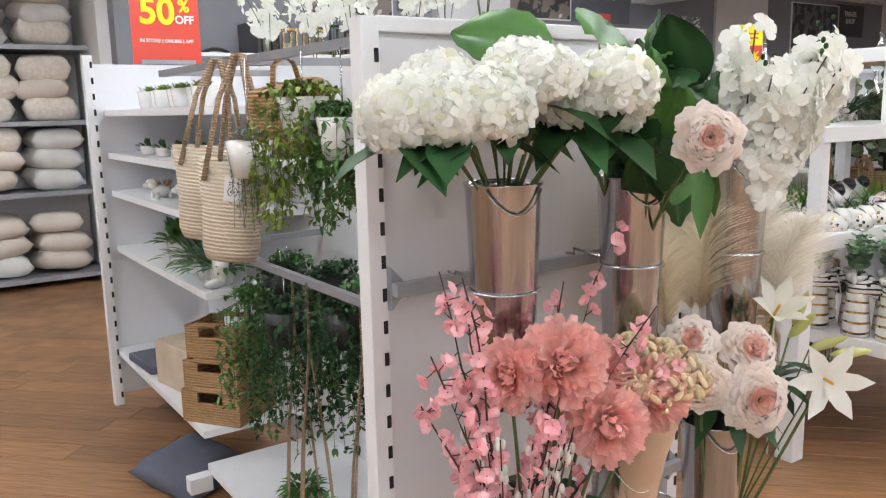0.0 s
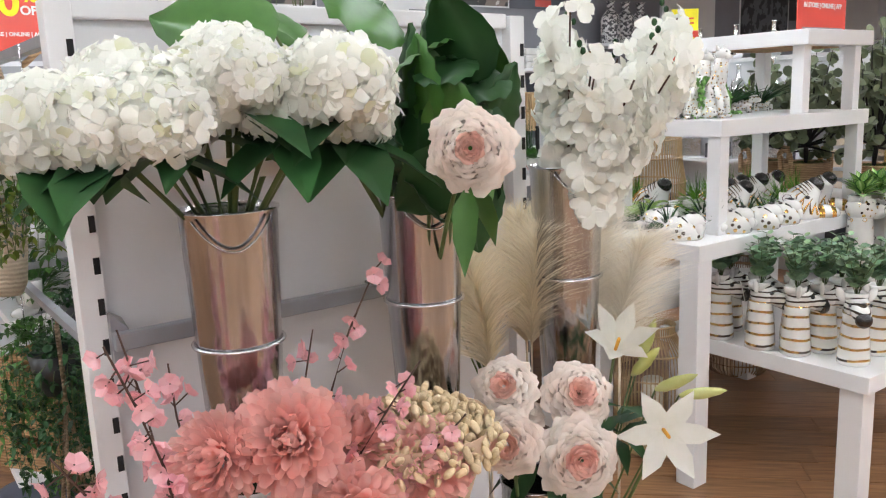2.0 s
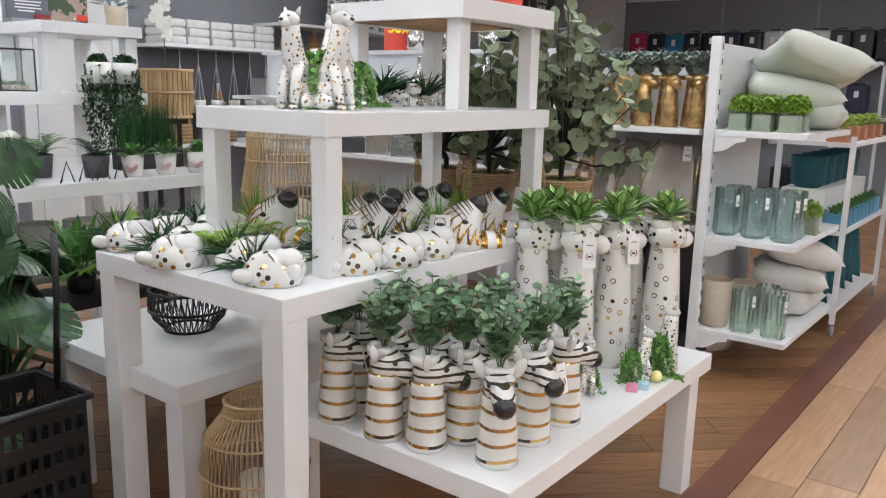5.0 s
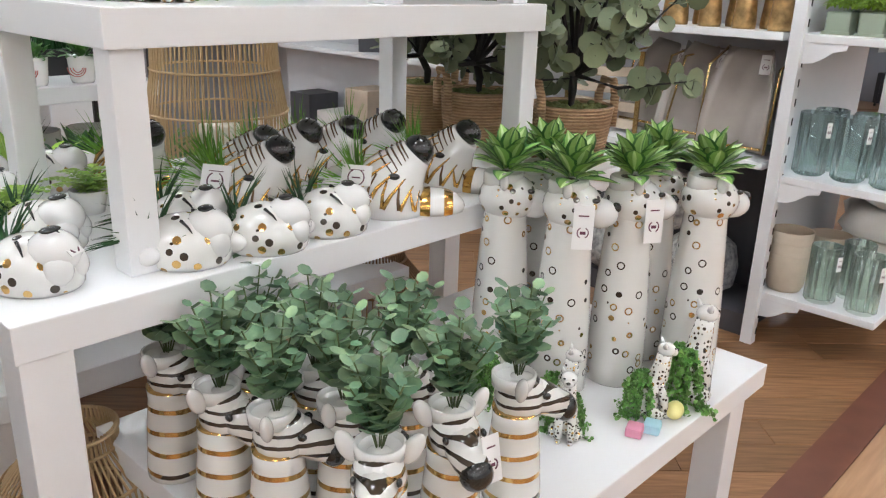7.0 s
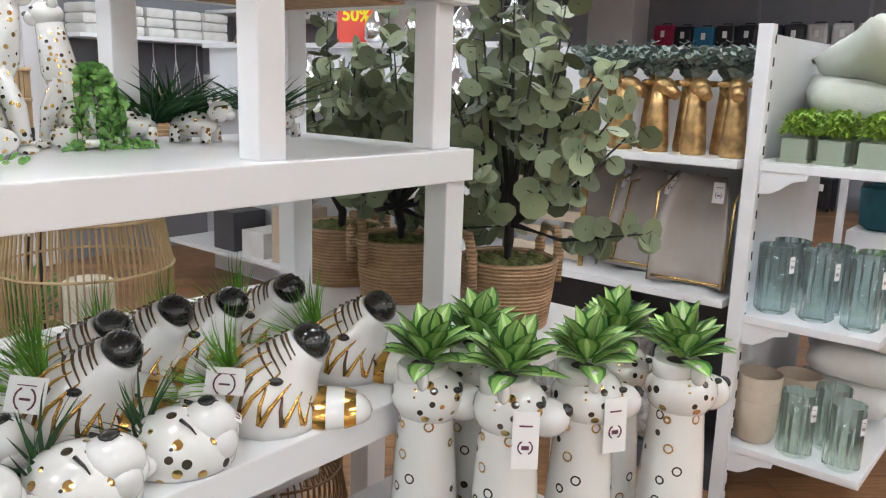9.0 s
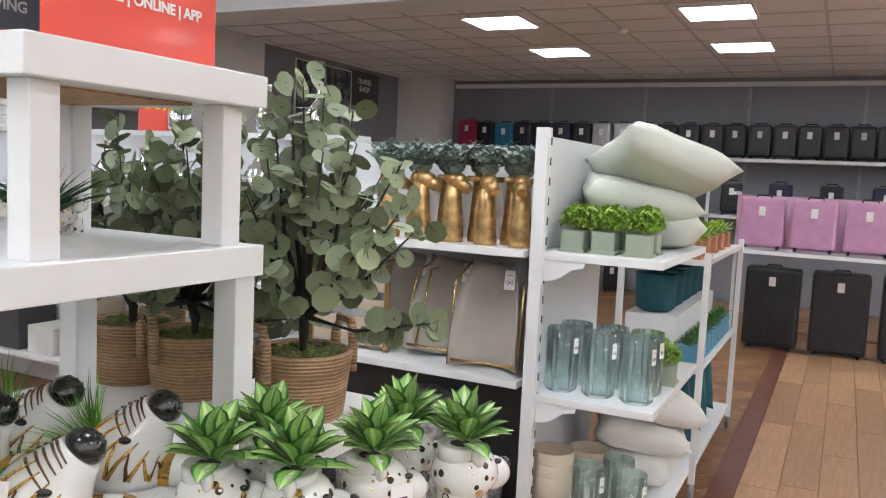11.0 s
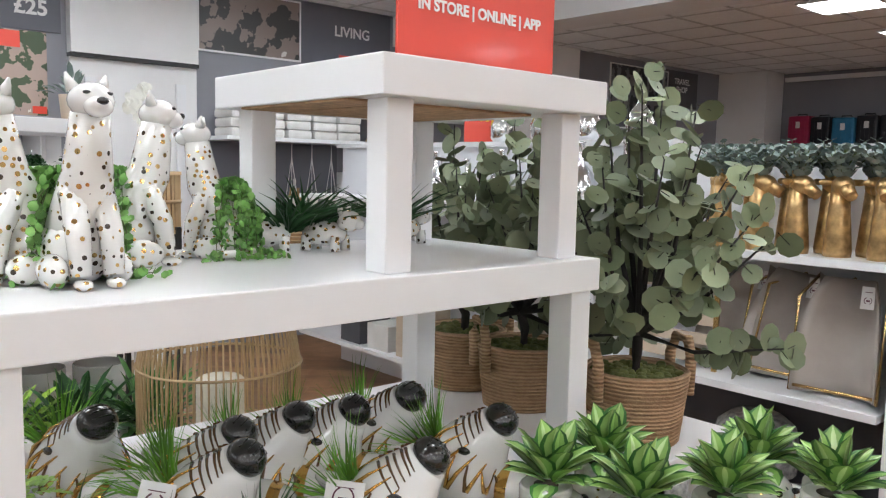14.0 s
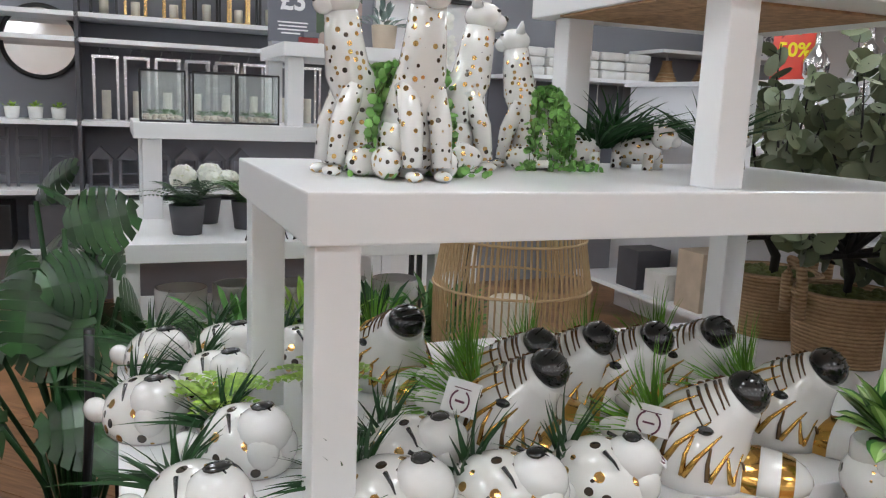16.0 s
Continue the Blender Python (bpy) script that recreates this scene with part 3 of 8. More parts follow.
def bucket(x, y, top, h, ring, r=0.081, railz=1.12):
    t = thing("flower_bucket", pose(x, y, top - h), "tall galvanised steel flower bucket hung in a wire ring", "bucket", "flower buckets")
    b = bmesh.new()
    rb = r * 0.74
    lathe(b, [(rb, 0), (rb + (r - rb) * 0.5, h * 0.5), (r * 0.99, h - 0.008), (r * 1.03, h - 0.004), (r * 1.03, h), (r * 0.98, h), (r * 0.96, h - 0.01), (rb + (r - rb) * 0.5 - 0.003, h * 0.5), (rb - 0.003, 0.006)], 40)
    part("body", b, ZINC, t)
    z = ring - (top - h)
    rr = rb + (r - rb) * z / h + 0.004
    w = bmesh.new()
    tube(w, [(rr * math.cos(a), rr * math.sin(a), z) for a in [i * math.pi / 16 for i in range(33)]], 0.0035, 6)
    part("wire_ring", w, WIRE, t)
    arm = bmesh.new()
    tube(arm, [(0, rr, z), (0, -0.358 - y - 0.016, z + 0.01), (0, -0.358 - y - 0.016, railz - (top - h) + 0.02), (0, -0.358 - y + 0.012, railz - (top - h) + 0.02)], 0.0035, 6)
    part("hook", arm, WIRE, t)
    hd = bmesh.new()
    tube(hd, [((r + 0.003) * math.cos(a) , (r + 0.003) * math.sin(a), h - 0.012 - 0.05 * math.sin((a - 3.6) / 1.6 * math.pi)) for a in [3.6 + 1.6 * i / 12 for i in range(13)]], 0.0022, 5)
    part("handle", hd, WIRE, t)
    return t


bucket(-2.155, -0.55, 1.362, 0.48, 1.135)
bucket(-1.782, -0.565, 1.352, 0.48, 1.145)
bucket(-1.40, -0.575, 1.372, 0.48, 1.13)
bucket(-2.25, -0.66, 0.65, 0.40, 0.48, 0.085, 0.43)
bucket(-1.895, -0.66, 0.735, 0.48, 0.52, 0.078, 0.43)
bucket(-1.578, -0.66, 0.738, 0.48, 0.47, 0.078, 0.43)

# hydrangeas
bunch = thing("hydrangea_bunch", pose(-2.155, -0.55, 0.935), "artificial white hydrangeas with dark green leaves in bucket", "flowers")


def hydrangea_head(r):
    b = bmesh.new()
    n = 240
    for i in range(n):
        z = 1 - 1.55 * (i + 0.5) / n
        a = i * 2.39996
        q = math.sqrt(max(0, 1 - z * z))
        d = Vector((q * math.cos(a), q * math.sin(a), z * 0.85)).normalized()
        c = Vector((q * math.cos(a), q * math.sin(a), z * 0.82)) * r * R.uniform(0.74, 1.0)
        u = d.orthogonal().normalized()
        u.rotate(Matrix.Rotation(R.uniform(0, 3), 3, d))
        w = d.cross(u)
        s = r * R.uniform(0.19, 0.3)
        tilt = rnd_dir() * 0.7
        for k in range(4):
            e = (u * math.cos(k * math.pi / 2) + w * math.sin(k * math.pi / 2))
            f = (d + tilt).normalized()
            x = e.cross(f)
            v = [b.verts.new(c), b.verts.new(c + (e * 0.55 + x * 0.5) * s + f * s * 0.16), b.verts.new(c + (e + x * 0.42) * s + f * s * R.uniform(0.0, 0.3)), b.verts.new(c + e * s * 1.18 + f * s * R.uniform(-0.15, 0.2)), b.verts.new(c + (e - x * 0.42) * s + f * s * R.uniform(0.0, 0.3)), b.verts.new(c + (e * 0.55 - x * 0.5) * s + f * s * 0.16)]
            fc = b.faces.new(v)
            fc.material_index = 1 if R.random() < 0.08 else 0
            fc.smooth = True
    return b


for c, r in (((-2.44, -0.60, 1.47), 0.088), ((-2.31, -0.53, 1.52), 0.085), ((-2.32, -0.69, 1.475), 0.085), ((-2.18, -0.62, 1.545), 0.08), ((-2.07, -0.76, 1.515), 0.085), ((-2.05, -0.60, 1.52), 0.07), ((-2.2, -0.72, 1.53), 0.07), ((-2.12, -0.69, 1.49), 0.085), ((-2.25, -0.66, 1.5), 0.085), ((-2.38, -0.66, 1.47), 0.08), ((-2.02, -0.69, 1.475), 0.078)):
    l = Vector(c) - Vector((-2.17, -0.55, 0.9))
    part("bloom", placed(hydrangea_head(r), aim(l, (l.x * 0.5, l.y * 0.5, 0.6))), [PETAL_WHITE, PETAL_CREAM], bunch)
    s = bmesh.new()
    tube(s, [(l.x * 0.1, l.y * 0.1, 0.05), (l.x * 0.22, l.y * 0.22, 0.4), (l.x * 0.55, l.y * 0.55, 0.5), l], 0.005, 6)
    part("stem", s, STEM, bunch)
    f = bmesh.new()
    for k in range(3):
        a = R.uniform(0, 6.28)
        leaf(f, l + Vector((0, 0, -0.05)), (math.cos(a), math.sin(a), -0.15), R.uniform(0.12, 0.17), R.uniform(0.07, 0.1), droop=0.35)
    part("leaves", f, LEAF_DARK, bunch)
tg = bmesh.new()
for l in ((-0.02, -0.09, 0.5), (0.06, -0.07, 0.49), (0.11, -0.05, 0.505)):
    box(tg, l[0] - 0.03, l[1] - 0.001, l[2] - 0.012, l[0] + 0.03, l[1] + 0.001, l[2] + 0.012)
part("paper_tags", tg, PAPER, bunch, "small white paper price tags")

def broad_leaf(L):
    """A wide glossy oval leaf with a sunk midrib and raised veins, lying along +x."""
    b = bmesh.new()
    rows = []
    for i in range(12):
        s = i / 11
        w = 0.4 * L * math.sin(math.pi * min(1, 0.06 + 0.94 * s) ** 0.8) ** 0.75 + 0.002
        rows.append([b.verts.new((L * s, w * c, 0.1 * L * abs(c) ** 1.3 - 0.12 * L * c * c * c * c - 0.22 * L * s * s + (0.006 * abs(c) if i % 2 else 0))) for c in (-1, -0.6, -0.25, 0, 0.25, 0.6, 1)])
    for ra, rb in zip(rows, rows[1:]):
        for e in range(6):
            b.faces.new((ra[e], ra[e + 1], rb[e + 1], rb[e])).smooth = True
    return b


def monstera_leaf(L):
    """A broad heart-shaped leaf cut into fingers, lying along +x."""
    b = bmesh.new()
    n = 8
    for sd in (-1, 1):
        for i in range(n):
            s0, s1 = i / n, (i + 0.9) / n
            w0, w1 = [0.52 * L * math.sin(math.pi * (0.12 + 0.86 * s)) ** 0.7 for s in (s0, s1)]
            pts = []
            for s, w in ((s0, 0), (s1, 0), (s1, w1 * 0.55), (s0, w0 * 0.55)):
                pts.append(b.verts.new((L * s, sd * w, -0.06 * L * (w / L) ** 2 * 4 - 0.2 * L * s * s)))
            b.faces.new(pts)
            e = [pts[3], pts[2]]
            for s, w in ((s1 + 0.05, w1), (s0 + 0.07, w0)):
                e.append(b.verts.new((L * s, sd * w, -0.25 * w * w / L - 0.2 * L * s * s)))
            b.faces.new(e)
        for i in range(n - 1):
            s0, s1 = (i + 0.9) / n, (i + 1) / n
            w0 = 0.62 * 0.52 * L * math.sin(math.pi * (0.12 + 0.86 * s0)) ** 0.7
            b.faces.new([b.verts.new((L * s, sd * w, -0.2 * L * s * s - 0.01 * w)) for s, w in ((s0, 0), (s1, 0), (s1, w0), (s0, w0))])
    for f in b.faces:
        f.smooth = True
    return b


# broad-leaved foliage bunch and a monstera stem above the hydrangeas
bush = thing("foliage_bunch", pose(-1.782, -0.565, 0.9), "dark glossy artificial leaf stems in bucket", "foliage")
for i in range(40):
    zz = 1 - 1.75 * (i + 0.5) / 40
    a = i * 2.39996
    q = math.sqrt(max(0.02, 1 - zz * zz))
    n = (Vector((q * math.cos(a), q * math.sin(a), zz * 0.5)) + rnd_dir() * 0.75).normalized()
    c = Vector((0.03 + 0.15 * q * math.cos(a) * R.uniform(0.5, 1), -0.05 + 0.12 * q * math.sin(a) * R.uniform(0.5, 1), 0.56 + 0.17 * zz))
    up = Vector((n.x * 0.35 + R.uniform(-0.35, 0.35), n.y * 0.35 + R.uniform(-0.35, 0.35), 1.0 if i < 29 else R.uniform(-1.2, 0.0)))
    up = (up - n * up.dot(n)).normalized()
    side = n.cross(up)
    M = Matrix((up, side, n)).transposed().to_4x4()
    L = R.uniform(0.11, 0.17)
    M.translation = c - up * L * 0.4
    part("leaf", placed(broad_leaf(L), M), LEAF_MID if i % 4 == 0 else LEAF_DARK, bush)
s = bmesh.new()
for i in range(9):
    a = i * 0.7
    stem_to(s, (math.cos(a) * 0.03, math.sin(a) * 0.03, 0.05), (math.cos(a) * 0.08, math.sin(a) * 0.07 - 0.03, 0.55), 0.005)
tagged(part("stem", s, STEM, bush), kind="stuff")


mon = thing("monstera_foliage", pose(-1.95, -0.5, 0.9), "artificial monstera leaf stems above white hydrangeas", "foliage")
for c, n, roll in (((-0.12, -0.1, 0.73), (-0.3, -0.9, 0.6), 2.8), ((0.0, -0.12, 0.74), (0.1, -0.8, 0.7), 0.6), ((-0.05, -0.05, 0.72), (0.3, -0.6, 0.8), 1.6)):
    part("leaf", placed(broad_leaf(0.2), aim(c, n, roll)), LEAF_MID, mon)
    s = bmesh.new()
    stem_to(s, (0.1, -0.05, 0.4), c, 0.004)
    part("stem", s, STEM, mon)

# peach roses
rose = thing("peach_rose", pose(-1.80, -0.6, 1.25), "large artificial peach rose leaning from bucket", "flowers")
part("bloom", placed(bloom(0.071, 13, 14), aim((-0.07, -0.236, 0.195), (-0.62, -0.72, 0.12))), [PETAL_PEACH, PETAL_PEACH_IN], rose)
s = bmesh.new()
stem_to(s, (0.03, 0.02, -0.1), (-0.06, -0.21, 0.185), 0.005, 0.02)
part("stem", s, STEM, rose)
s = bmesh.new()
leaf(s, (-0.08, -0.24, 0.14), (-0.2, -0.1, -1), 0.11, 0.05)
leaf(s, (-0.06, -0.22, 0.14), (0.5, 0.1, -0.7), 0.1, 0.05)
part("leaves", s, LEAF_MID, rose)

roses = thing("peony_bunch", pose(-1.56, -0.66, 0.3), "pale peach artificial peonies in steel bucket", "flowers")
for c, n, r in (((-1.577, -0.775, 0.822), (-0.5, -0.8, 0.2), 0.084), ((-1.502, -0.70, 0.91), (-0.35, -0.75, 0.5), 0.076), ((-1.645, -0.64, 0.942), (-0.6, -0.55, 0.55), 0.068), ((-1.70, -0.71, 0.87), (-0.8, -0.6, 0.15), 0.068), ((-1.60, -0.62, 0.87), (-0.2, -0.3, 0.9), 0.06)):
    l = Vector(c) - Vector((-1.56, -0.66, 0.3))
    part("bloom", placed(bloom(r * 1.02, 11, 13), aim(l, n)), [PETAL_PEACH, PETAL_PEACH_IN], roses)
    s = bmesh.new()
    stem_to(s, (l.x * 0.3, l.y * 0.3, 0.05), l - Vector(n) * 0.02, 0.005)
    part("stem", s, STEM, roses)
s = bmesh.new()
for k in range(8):
    a = k * 0.8
    leaf(s, (math.cos(a) * 0.05, math.sin(a) * 0.05 - 0.03, 0.48), (math.cos(a), math.sin(a), -0.6), 0.1, 0.045)
part("leaves", s, LEAF_DARK, roses)

lily = thing("lily_bunch", pose(-1.47, -0.66, 0.33), "white artificial lilies with green buds", "flowers")
for c, n, op in (((-1.43, -0.86, 0.82), (-0.6, -0.75, 0.1), 0.25), ((-1.37, -0.68, 0.93), (-0.4, -0.6, 0.8), 0.75), ((-1.60, -0.42, 1.0), (-0.5, -0.5, 0.8), 0.9)):
    b = bmesh.new()
    petals = []
    for i in range(6):
        a = i * math.pi / 3
        o = Vector((math.cos(a), math.sin(a), 0.35))
        leaf(b, Vector((0, 0, 0.0)), o + Vector((0, 0, op)), 0.12, 0.05, droop=0.25 - 0.3 * op, n=Vector((0, 0, 1)), fold=0.2)
        petals.append(b)
        b = bmesh.new()
    tube(b, [(0, 0, -0.03), (0, 0, 0.05)], 0.004, 5, 0)
    l = Vector(c) - Vector((-1.5, -0.68, 0.3))
    flower = part("bloom", placed(b, aim(l, n)), ORANGE, lily, "white lily bloom with orange stamen")
    for p in petals:
        part("petal", placed(p, aim(l, n)), PETAL_WHITE, flower)
    s = bmesh.new()
    stem_to(s, (0, 0, 0.05), l, 0.005)
    part("stem", s, STEM, lily)
for c, d in (((-1.36, -0.72, 0.88), (0.1, -0.5, 0.6)), ((-1.33, -0.76, 0.85), (0.3, -0.6, 0.35)), ((-1.31, -0.70, 0.9), (0.2, -0.2, 0.8)), ((-1.61, -0.42, 0.98), (0, -0.1, 1)), ((-1.57, -0.40, 0.98), (0.2, 0, 1)), ((-1.3, -0.8, 0.84), (0.5, -0.5, 0.1))):
    l = Vector(c) - Vector((-1.5, -0.68, 0.3))
    b = bmesh.new()
    lathe(b, [(0.004, 0), (0.012, 0.02), (0.014, 0.05), (0.008, 0.085), (0.001, 0.1)], 8)
    part("bud", placed(b, aim(l, d)), LILY_GREEN, lily)
    s = bmesh.new()
    stem_to(s, (0, 0, 0.1), l, 0.003)
    part("stem", s, STEM, lily)
s = bmesh.new()
for k in range(12):
    a = R.uniform(0, 6.28)
    leaf(s, (0.08, -0.06, 0.45 + 0.02 * k % 0.1), (math.cos(a), math.sin(a) - 0.2, 0.2), 0.13, 0.03)
part("leaves", s, LEAF_DARK, lily)


def plume(L, W, n, lean):
    b = bmesh.new()
    for i in range(n):
        s = R.random()
        p = Vector((lean[0] * s * s, lean[1] * s * s, L * s))
        a = R.uniform(0, 6.28)
        k = W * (0.25 + math.sin(math.pi * min(1, 0.15 + 0.8 * s))) * R.uniform(0.5, 1.1)
        d = Vector((math.cos(a) * k + lean[0] * 0.4, math.sin(a) * k + lean[1] * 0.4, 0.9 * k + 0.03))
        blade(b, p, d, d.length * 1.3, 0.0019, 0.7)
    tube(b, [(0, 0, -0.4), (0, 0, 0), (lean[0] * 0.3, lean[1] * 0.3, L * 0.6)], 0.003, 5)
    return b


pam = thing("pampas_bunch", pose(-1.40, -0.5, 0.95), "beige feathery pampas grass plumes", "dried grass")
for c, L, W, ln, mt in (((-0.12, 0.07, 0.0), 0.3, 0.075, (-0.06, 0.02), PAMPAS), ((-0.02, 0.04, 0.0), 0.3, 0.075, (-0.02, 0.0), PAMPAS), ((-0.06, -0.02, 0.02), 0.26, 0.07, (0.0, -0.03), PAMPAS), ((0.05, -0.07, 0.0), 0.3, 0.06, (0.03, -0.02), PAMPAS_PALE), ((0.09, -0.05, 0.02), 0.28, 0.06, (0.05, 0.02), PAMPAS_PALE), ((0.11, -0.13, 0.0), 0.24, 0.06, (0.03, -0.04), PAMPAS_PALE), ((-0.17, 0.0, -0.02), 0.25, 0.07, (-0.06, 0.0), PAMPAS)):
    part("plume", placed(plume(L, W, 2100, ln), Matrix.Translation(c)), mt, pam)

# bunny-tail bouquet in kraft paper
bun = thing("dried_bouquet", pose(-1.895, -0.685, 0.63), "dried beige bunny-tail bouquet wrapped in kraft paper", "dried flowers")
b = bmesh.new()
for i in range(340):
    a, q = i * 2.39996, math.sqrt((i + 0.5) / 340) * 0.145
    c = Vector((q * math.cos(a), q * math.sin(a) - 0.02, 0.37 - q * q * 4 + R.uniform(-0.022, 0.022)))
    ell(b, c, (0.0072, 0.0072, 0.0135), rot=Euler((R.uniform(-0.9, 0.9), R.uniform(-0.9, 0.9), 0)).to_matrix(), u=6, v=5)
tagged(part("bunny_tail", b, BUNNY, bun), kind="stuff")
b = bmesh.new()
lathe(b, [(0.03, -0.1), (0.07, 0.12), (0.135, 0.33), (0.138, 0.33), (0.073, 0.12), (0.033, -0.1)], 26, cap=False, ripple=0.04, nrip=5)
part("paper_wrap", b, KRAFT, bun, "tan kraft paper cone")

# coral dahlias
dah = thing("dahlia_bunch", pose(-2.05, -0.68, 0.35), "coral pink artificial dahlias", "flowers")
for c, n, r in (((-2.165, -0.745, 1.025), (-0.5, -0.8, 0.4), 0.088), ((-1.935, -0.77, 0.92), (-0.3, -0.85, 0.3), 0.082), ((-2.265, -0.70, 1.01), (-0.8, -0.5, 0.3), 0.072), ((-2.09, -0.79, 0.89), (-0.5, -0.8, 0.1), 0.082), ((-2.03, -0.70, 0.97), (-0.1, -0.5, 0.9), 0.075)):
    l = Vector(c) - Vector((-2.05, -0.68, 0.35))
    part("bloom", placed(dahlia(r), aim(l, n)), PETAL_PINK, dah)
    s = bmesh.new()
    stem_to(s, (-0.12, 0.02, 0.05), l, 0.005)
    part("stem", s, STEM, dah)
s = bmesh.new()
for k in range(14):
    a = R.uniform(0, 6.28)
    leaf(s, (-0.12 + math.cos(a) * 0.07, math.sin(a) * 0.07 - 0.02, R.uniform(0.26, 0.38)), (math.cos(a), math.sin(a), 0.1), 0.13, 0.075)
part("leaves", s, LEAF_DARK, dah)

# blossom branches
blo = thing("blossom_branches", pose(-2.25, -0.68, 0.39), "pink artificial cherry blossom branches in bucket", "flowers")
for tip in ((-0.22, -0.02, 0.6), (-0.12, 0.06, 0.82), (-0.05, 0.08, 0.75), (-0.24, -0.1, 0.72), (-0.16, -0.08, 0.84), (0.29, 0.0, 0.86), (0.2, 0.05, 0.76), (0.3, -0.1, 0.72), (0.14, -0.02, 0.68), (-0.2, -0.14, 0.45), (-0.02, -0.17, 0.62), (0.36, -0.14, 0.62)):
    tip = Vector(tip)
    br = bmesh.new()
    fl = bmesh.new()
    pts = []
    for i in range(9):
        s = i / 8
        pts.append(Vector((tip.x * s ** 1.5, tip.y * s ** 1.5, 0.05 + (tip.z - 0.05) * s)) + Vector((R.uniform(-1, 1), R.uniform(-1, 1), 0)) * 0.008)
    tube(br, pts, 0.0045, 5, 0, 0.0015)
    for s in range(40):
        k = R.uniform(2.6, 8)
        p = pts[int(k) if k < 8 else 7].lerp(pts[min(8, int(k) + 1)], k % 1)
        d = rnd_dir(0.4)
        q = p + d * R.uniform(0.008, 0.03)
        tube(br, [p, q], 0.0012, 4)
        for j in range(5):
            a = j * 1.2566
            u = d.orthogonal().normalized()
            w = d.cross(u)
            e = u * math.cos(a) + w * math.sin(a)
            dot_leaf(fl, q + e * 0.007 + d * 0.002, (d - e * 0.5), R.uniform(0.009, 0.0125), k=5)
    part("branch", br, TWIG, blo)
    part("blossoms", fl, PETAL_BLOSSOM, blo)
wil = thing("pussy_willow_stems", pose(-2.25, -0.68, 0.37), "white catkin stems among pink blossoms", "flowers")
b = bmesh.new()
tw = bmesh.new()
for i in range(16):
    a = R.uniform(2.4, 5.8)
    tip = Vector((math.cos(a) * R.uniform(0.06, 0.16), math.sin(a) * R.uniform(0.06, 0.16), R.uniform(0.4, 0.55)))
    stem_to(tw, (tip.x * 0.2, tip.y * 0.2, 0.1), tip, 0.002)
    for k in range(9):
        p = Vector((tip.x * 0.2, tip.y * 0.2, 0.1)).lerp(tip, R.uniform(0.45, 1))
        ell(b, p + rnd_dir() * 0.008, (0.006, 0.006, 0.011), u=6, v=5)
tagged(part("catkin", b, PETAL_WHITE, wil), kind="stuff")
part("stem", tw, TWIG, wil)

# orchids
orc = thing("orchid_bunch", pose(-1.40, -0.575, 0.93), "tall artificial white orchid sprays in bucket", "flowers")


def orchid_flower(b, c, n, r):
    n = Vector(n).normalized()
    u = n.orthogonal().normalized()
    u.rotate(Matrix.Rotation(R.uniform(0, 6), 3, n))
    w = n.cross(u)
    for k in range(5):
        a = k * 1.2566
        e = u * math.cos(a) + w * math.sin(a)
        petal(b, c, e + n * 0.2, n, r * R.uniform(0.9, 1.15), r * (1.0 if k % 2 else 0.75), -0.25)


for i in range(16):
    a = i * 2.4
    tip = Vector((math.cos(a) * 0.17 + 0.1, math.sin(a) * 0.12 - 0.06, R.uniform(0.6, 0.76)))
    br, fl = bmesh.new(), bmesh.new()
    pts = []
    for j in range(8):
        s = j / 7
        pts.append(Vector((tip.x * s ** 1.6, tip.y * s ** 1.6, 0.1 + (tip.z - 0.1) * s)))
    tube(br, pts, 0.004, 5, 0, 0.002)
    for j in range(24):
        s = 3.3 + 3.7 * j / 24
        p = pts[int(s)].lerp(pts[min(7, int(s) + 1)], s % 1)
        d = Vector((R.uniform(-1, 0.7), R.uniform(-1.2, 0.4), R.uniform(-0.4, 0.5))).normalized()
        orchid_flower(fl, p + d * R.uniform(0.015, 0.045), d, R.uniform(0.028, 0.04))
    for j in range(3 if i % 3 == 0 else 0):
        ell(br, pts[7] + Vector((R.uniform(-0.02, 0.02), R.uniform(-0.02, 0.02), 0.01 + 0.014 * j)), (0.006, 0.006, 0.008), 1, u=7, v=5)
    part("spray", br, [TWIG, LEAF_DARK], orc)
    part("blossoms", fl, PETAL_WHITE, orc)


# ---------- planters and plants on the stacked tables ----------
LEAF_DOLLAR = mat("silver_dollar_leaf", (0.07, 0.17, 0.1), 0.45, color2=(0.26, 0.38, 0.2), scale=25, rnd=0.45)
LEAF_GRASS = mat("bright_grass", (0.05, 0.2, 0.01), 0.5, color2=(0.17, 0.38, 0.03), scale=15, rnd=0.4)
LEAF_HOSTA = mat("hosta_edge", (0.02, 0.1, 0.02), 0.4, color2=(0.05, 0.18, 0.03), scale=12, rnd=0.35)
LEAF_HOSTA_MID = mat("hosta_mid", (0.14, 0.32, 0.06), 0.4, color2=(0.36, 0.54, 0.17), scale=14, rnd=0.35)
LEAF_HOSTA_PALE = mat("hosta_stripe", (0.38, 0.56, 0.2), 0.4, color2=(0.62, 0.76, 0.42), scale=12, rnd=0.3)


